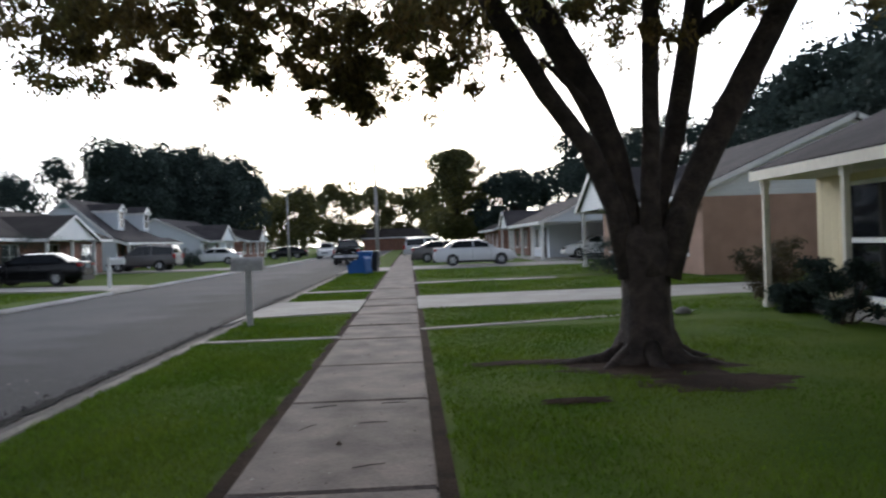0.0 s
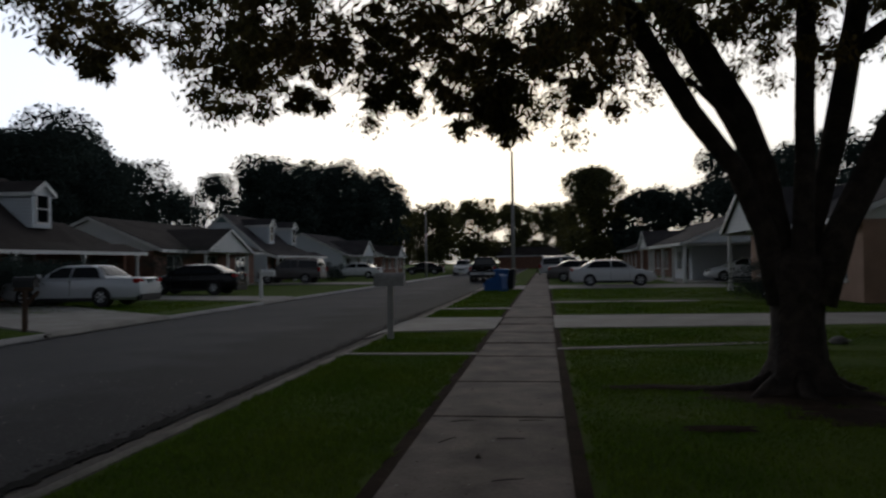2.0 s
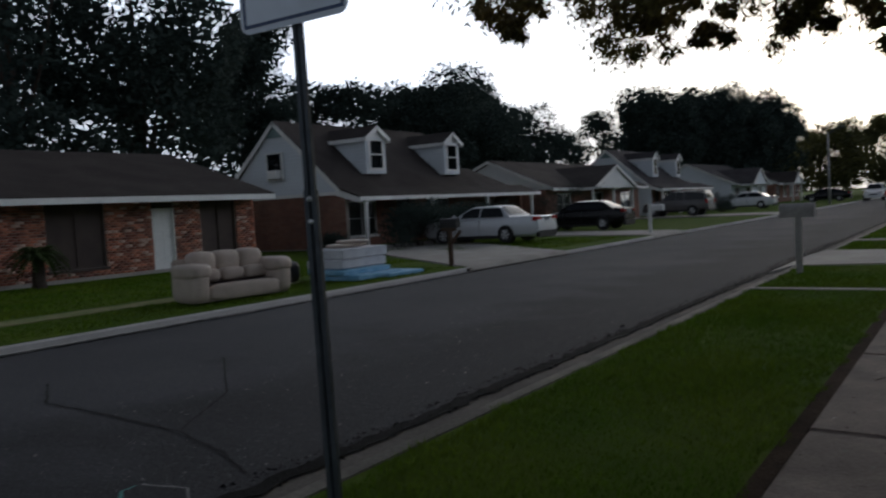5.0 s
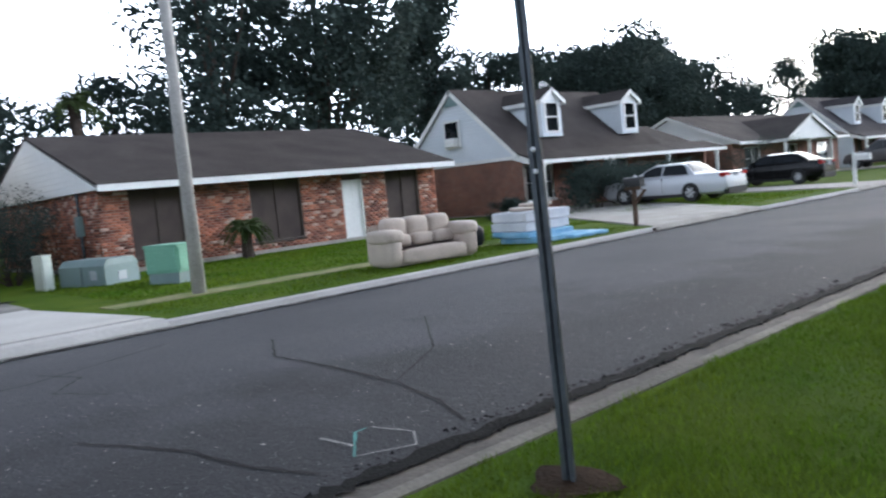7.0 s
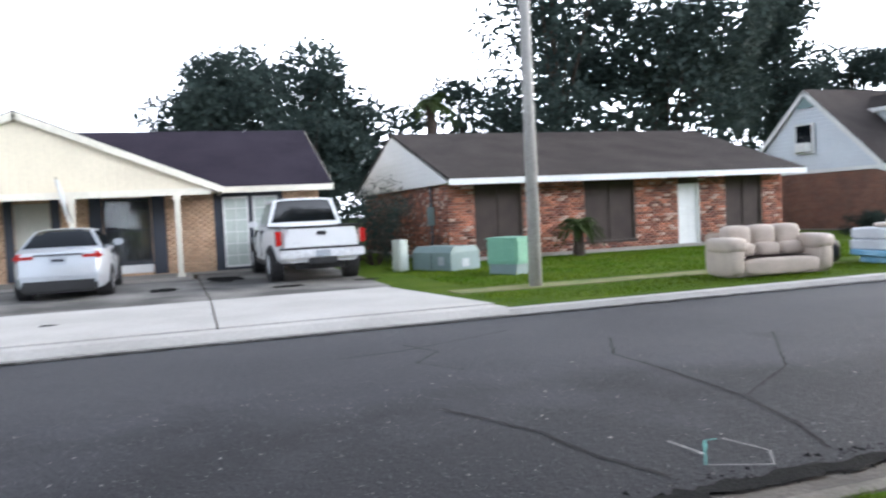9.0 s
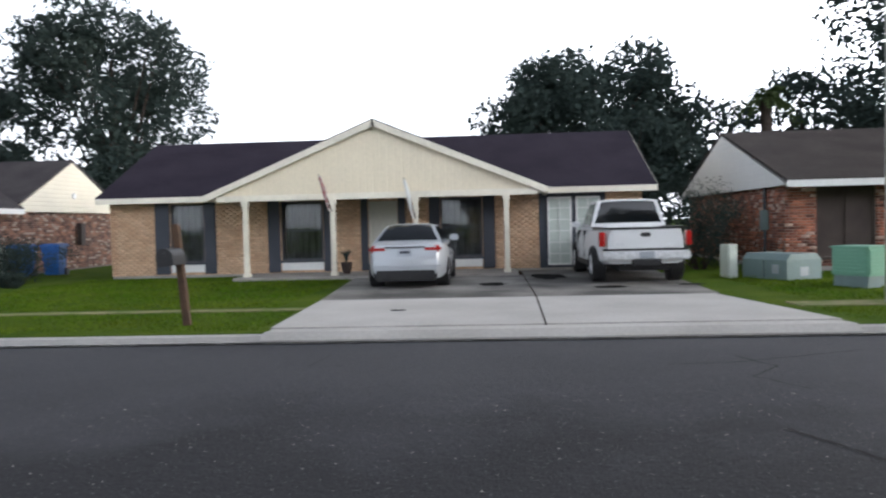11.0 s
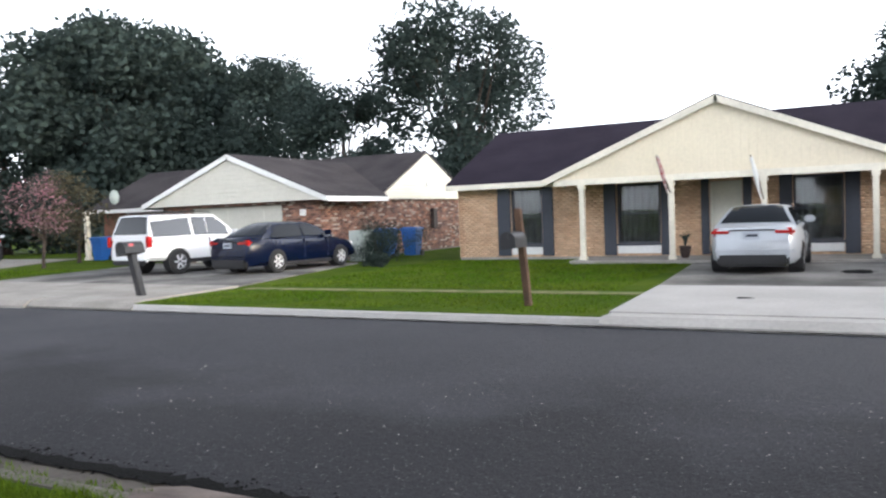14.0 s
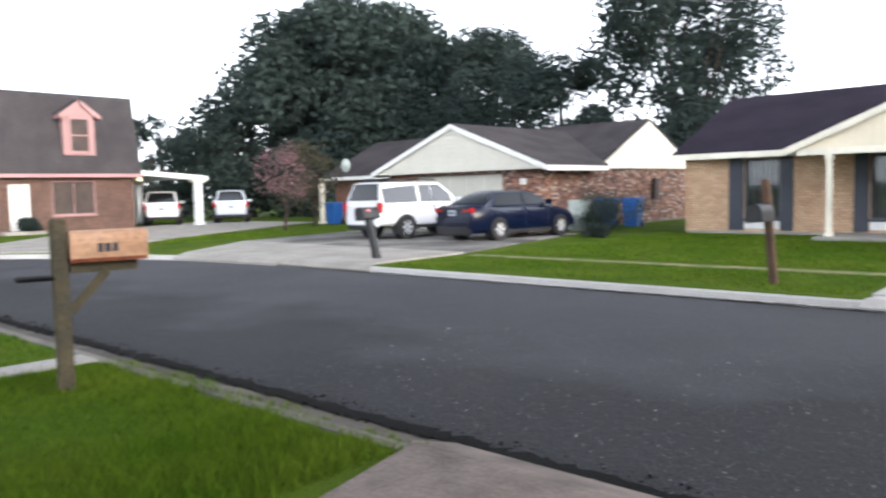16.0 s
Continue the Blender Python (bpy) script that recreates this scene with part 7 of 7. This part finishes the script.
part("sticker", B(0.735 - 0.035, 0.706, -0.12, 0.12, 0.1, 0.3), PLATE, cab)
cab = thing("utility_cabinet", -19.3, 3.2, 0.13, 20, "narrow pale pedestal cabinet with a rounded top", "cabinet", "utility cabinets")
part("casing", B(-0.17, 0.17, -0.14, 0.14, 0, 0.76, bevel=0.03), PALE_BOX, cab)
part("cap", B(-0.185, 0.185, -0.155, 0.155, 0.74, 0.81, bevel=0.03), PALE_BOX, cab)


def pillow(x0, x1, y0, y1, z0, z1, sag=0.0, seg=6, p=4.0):
    """A soft cushion: a rounded box with a bulge."""
    bm = bmesh.new()
    bmesh.ops.create_cube(bm, size=2)
    bmesh.ops.subdivide_edges(bm, edges=bm.edges, cuts=seg, use_grid_fill=True)
    for v in bm.verts:
        x, y, z = v.co
        m = max(abs(x), abs(y), abs(z))
        n = (abs(x) ** p + abs(y) ** p + abs(z) ** p) ** (1 / p) or 1
        q = Vector((x, y, z)) * (m / n)
        v.co = Vector(((x0 + x1) / 2 + q.x * (x1 - x0) / 2, (y0 + y1) / 2 + q.y * (y1 - y0) / 2, (z0 + z1) / 2 + q.z * (z1 - z0) / 2 - sag * (1 - x * x) * (1 - y * y) * (z > 0)))
    return bm


# the sofa put out on the grass; its seat looks along the local -y
sofa = thing("sofa", -12.15, 8.2, 0.135, 84, "worn beige leather three-seat sofa put out on the verge", "sofa")
part("base", B(-1.0, 1.0, -0.42, 0.4, 0.04, 0.3, bevel=0.04), LEATHER, sofa)
part("front_rail", pillow(-0.78, 0.78, -0.5, -0.3, 0.05, 0.36), LEATHER, sofa, smooth=True)
part("torn_seat", B(-0.76, 0.76, -0.32, 0.12, 0.28, 0.34, bevel=0.02), LINING, sofa, "bare dark seat deck without cushions")
for s in (-1, 1):
    part("arm", pillow(*sorted((s * 0.74, s * 1.08)), -0.5, 0.42, 0.02, 0.66), LEATHER, sofa, smooth=True)
    part("arm_roll", pillow(*sorted((s * 0.68, s * 1.12)), -0.52, 0.36, 0.46, 0.74), LEATHER, sofa, smooth=True)
for k in range(3):
    x = -0.77 + k * 0.52
    part("back_cushion", pillow(x, x + 0.51, 0.02, 0.42, 0.52, 0.94), LEATHER, sofa, smooth=True)
    part("lumbar_cushion", pillow(x, x + 0.51, -0.12, 0.3, 0.36, 0.62), LEATHER, sofa, smooth=True)
part("back_panel", B(-1.0, 1.0, 0.34, 0.46, 0.05, 0.82, bevel=0.04), LEATHER, sofa)

# the mattresses
def mattress(x, y, z, turn, lx, ly, lz, material, label, tilt=0.0):
    m = thing("mattress", x, y, z, 0, label, "mattress", "dumped bedding")
    m.matrix_basis = pose(x, y, z, tilt, 0, turn)
    part("cover", pillow(-lx / 2, lx / 2, -ly / 2, ly / 2, 0, lz, p=14.0), material, m)
    for zz in (0.03, lz - 0.03):
        part("piping", tube(bmesh.new(), [(-lx / 2 * 0.93, -ly / 2 * 0.995, zz), (0, -ly / 2 * 1.0, zz), (lx / 2 * 0.93, -ly / 2 * 0.995, zz)], [0.012] * 3, 6), material, m)
    return m


mattress(-12.3, 12.1, 0.135, 92, 1.75, 1.3, 0.14, BEDDING_BLUE, "thin blue mattress lying at the bottom of the pile")
mattress(-12.0, 12.75, 0.135, 88, 1.3, 1.2, 0.1, BEDDING_BLUE, "bright blue mattress sliding off towards the kerb")
mattress(-12.5, 11.95, 0.275, 90, 1.7, 1.15, 0.13, BEDDING_BLUE, "blue-white mattress in the middle of the pile", 1.5)
mattress(-12.6, 12.0, 0.4, 91, 1.65, 1.1, 0.22, BEDDING, "white box spring in the pile")
mattress(-12.6, 12.05, 0.615, 90, 1.65, 1.1, 0.24, BEDDING, "white box spring on top of the pile")
for x, y, z, a, lx, ly, lz in ((-12.5, 11.8, 0.855, 80, 0.8, 0.55, 0.1), (-12.65, 12.3, 0.855, 105, 0.7, 0.5, 0.14), (-12.4, 12.0, 0.94, 60, 0.75, 0.5, 0.09)):
    c = thing("cushion", x, y, z, a, "pale loose cushion thrown on the mattresses", "cushion", "dumped bedding")
    part("cover", pillow(-lx / 2, lx / 2, -ly / 2, ly / 2, 0, lz), LEATHER, c, smooth=True)
bag = thing("rubbish_bag", -13.4, 10.75, 0.14, 0, "black rubbish bag beside the mattresses", "bag")
part("bag", pillow(-0.3, 0.3, -0.28, 0.28, 0, 0.5), BLACK, bag, smooth=True)
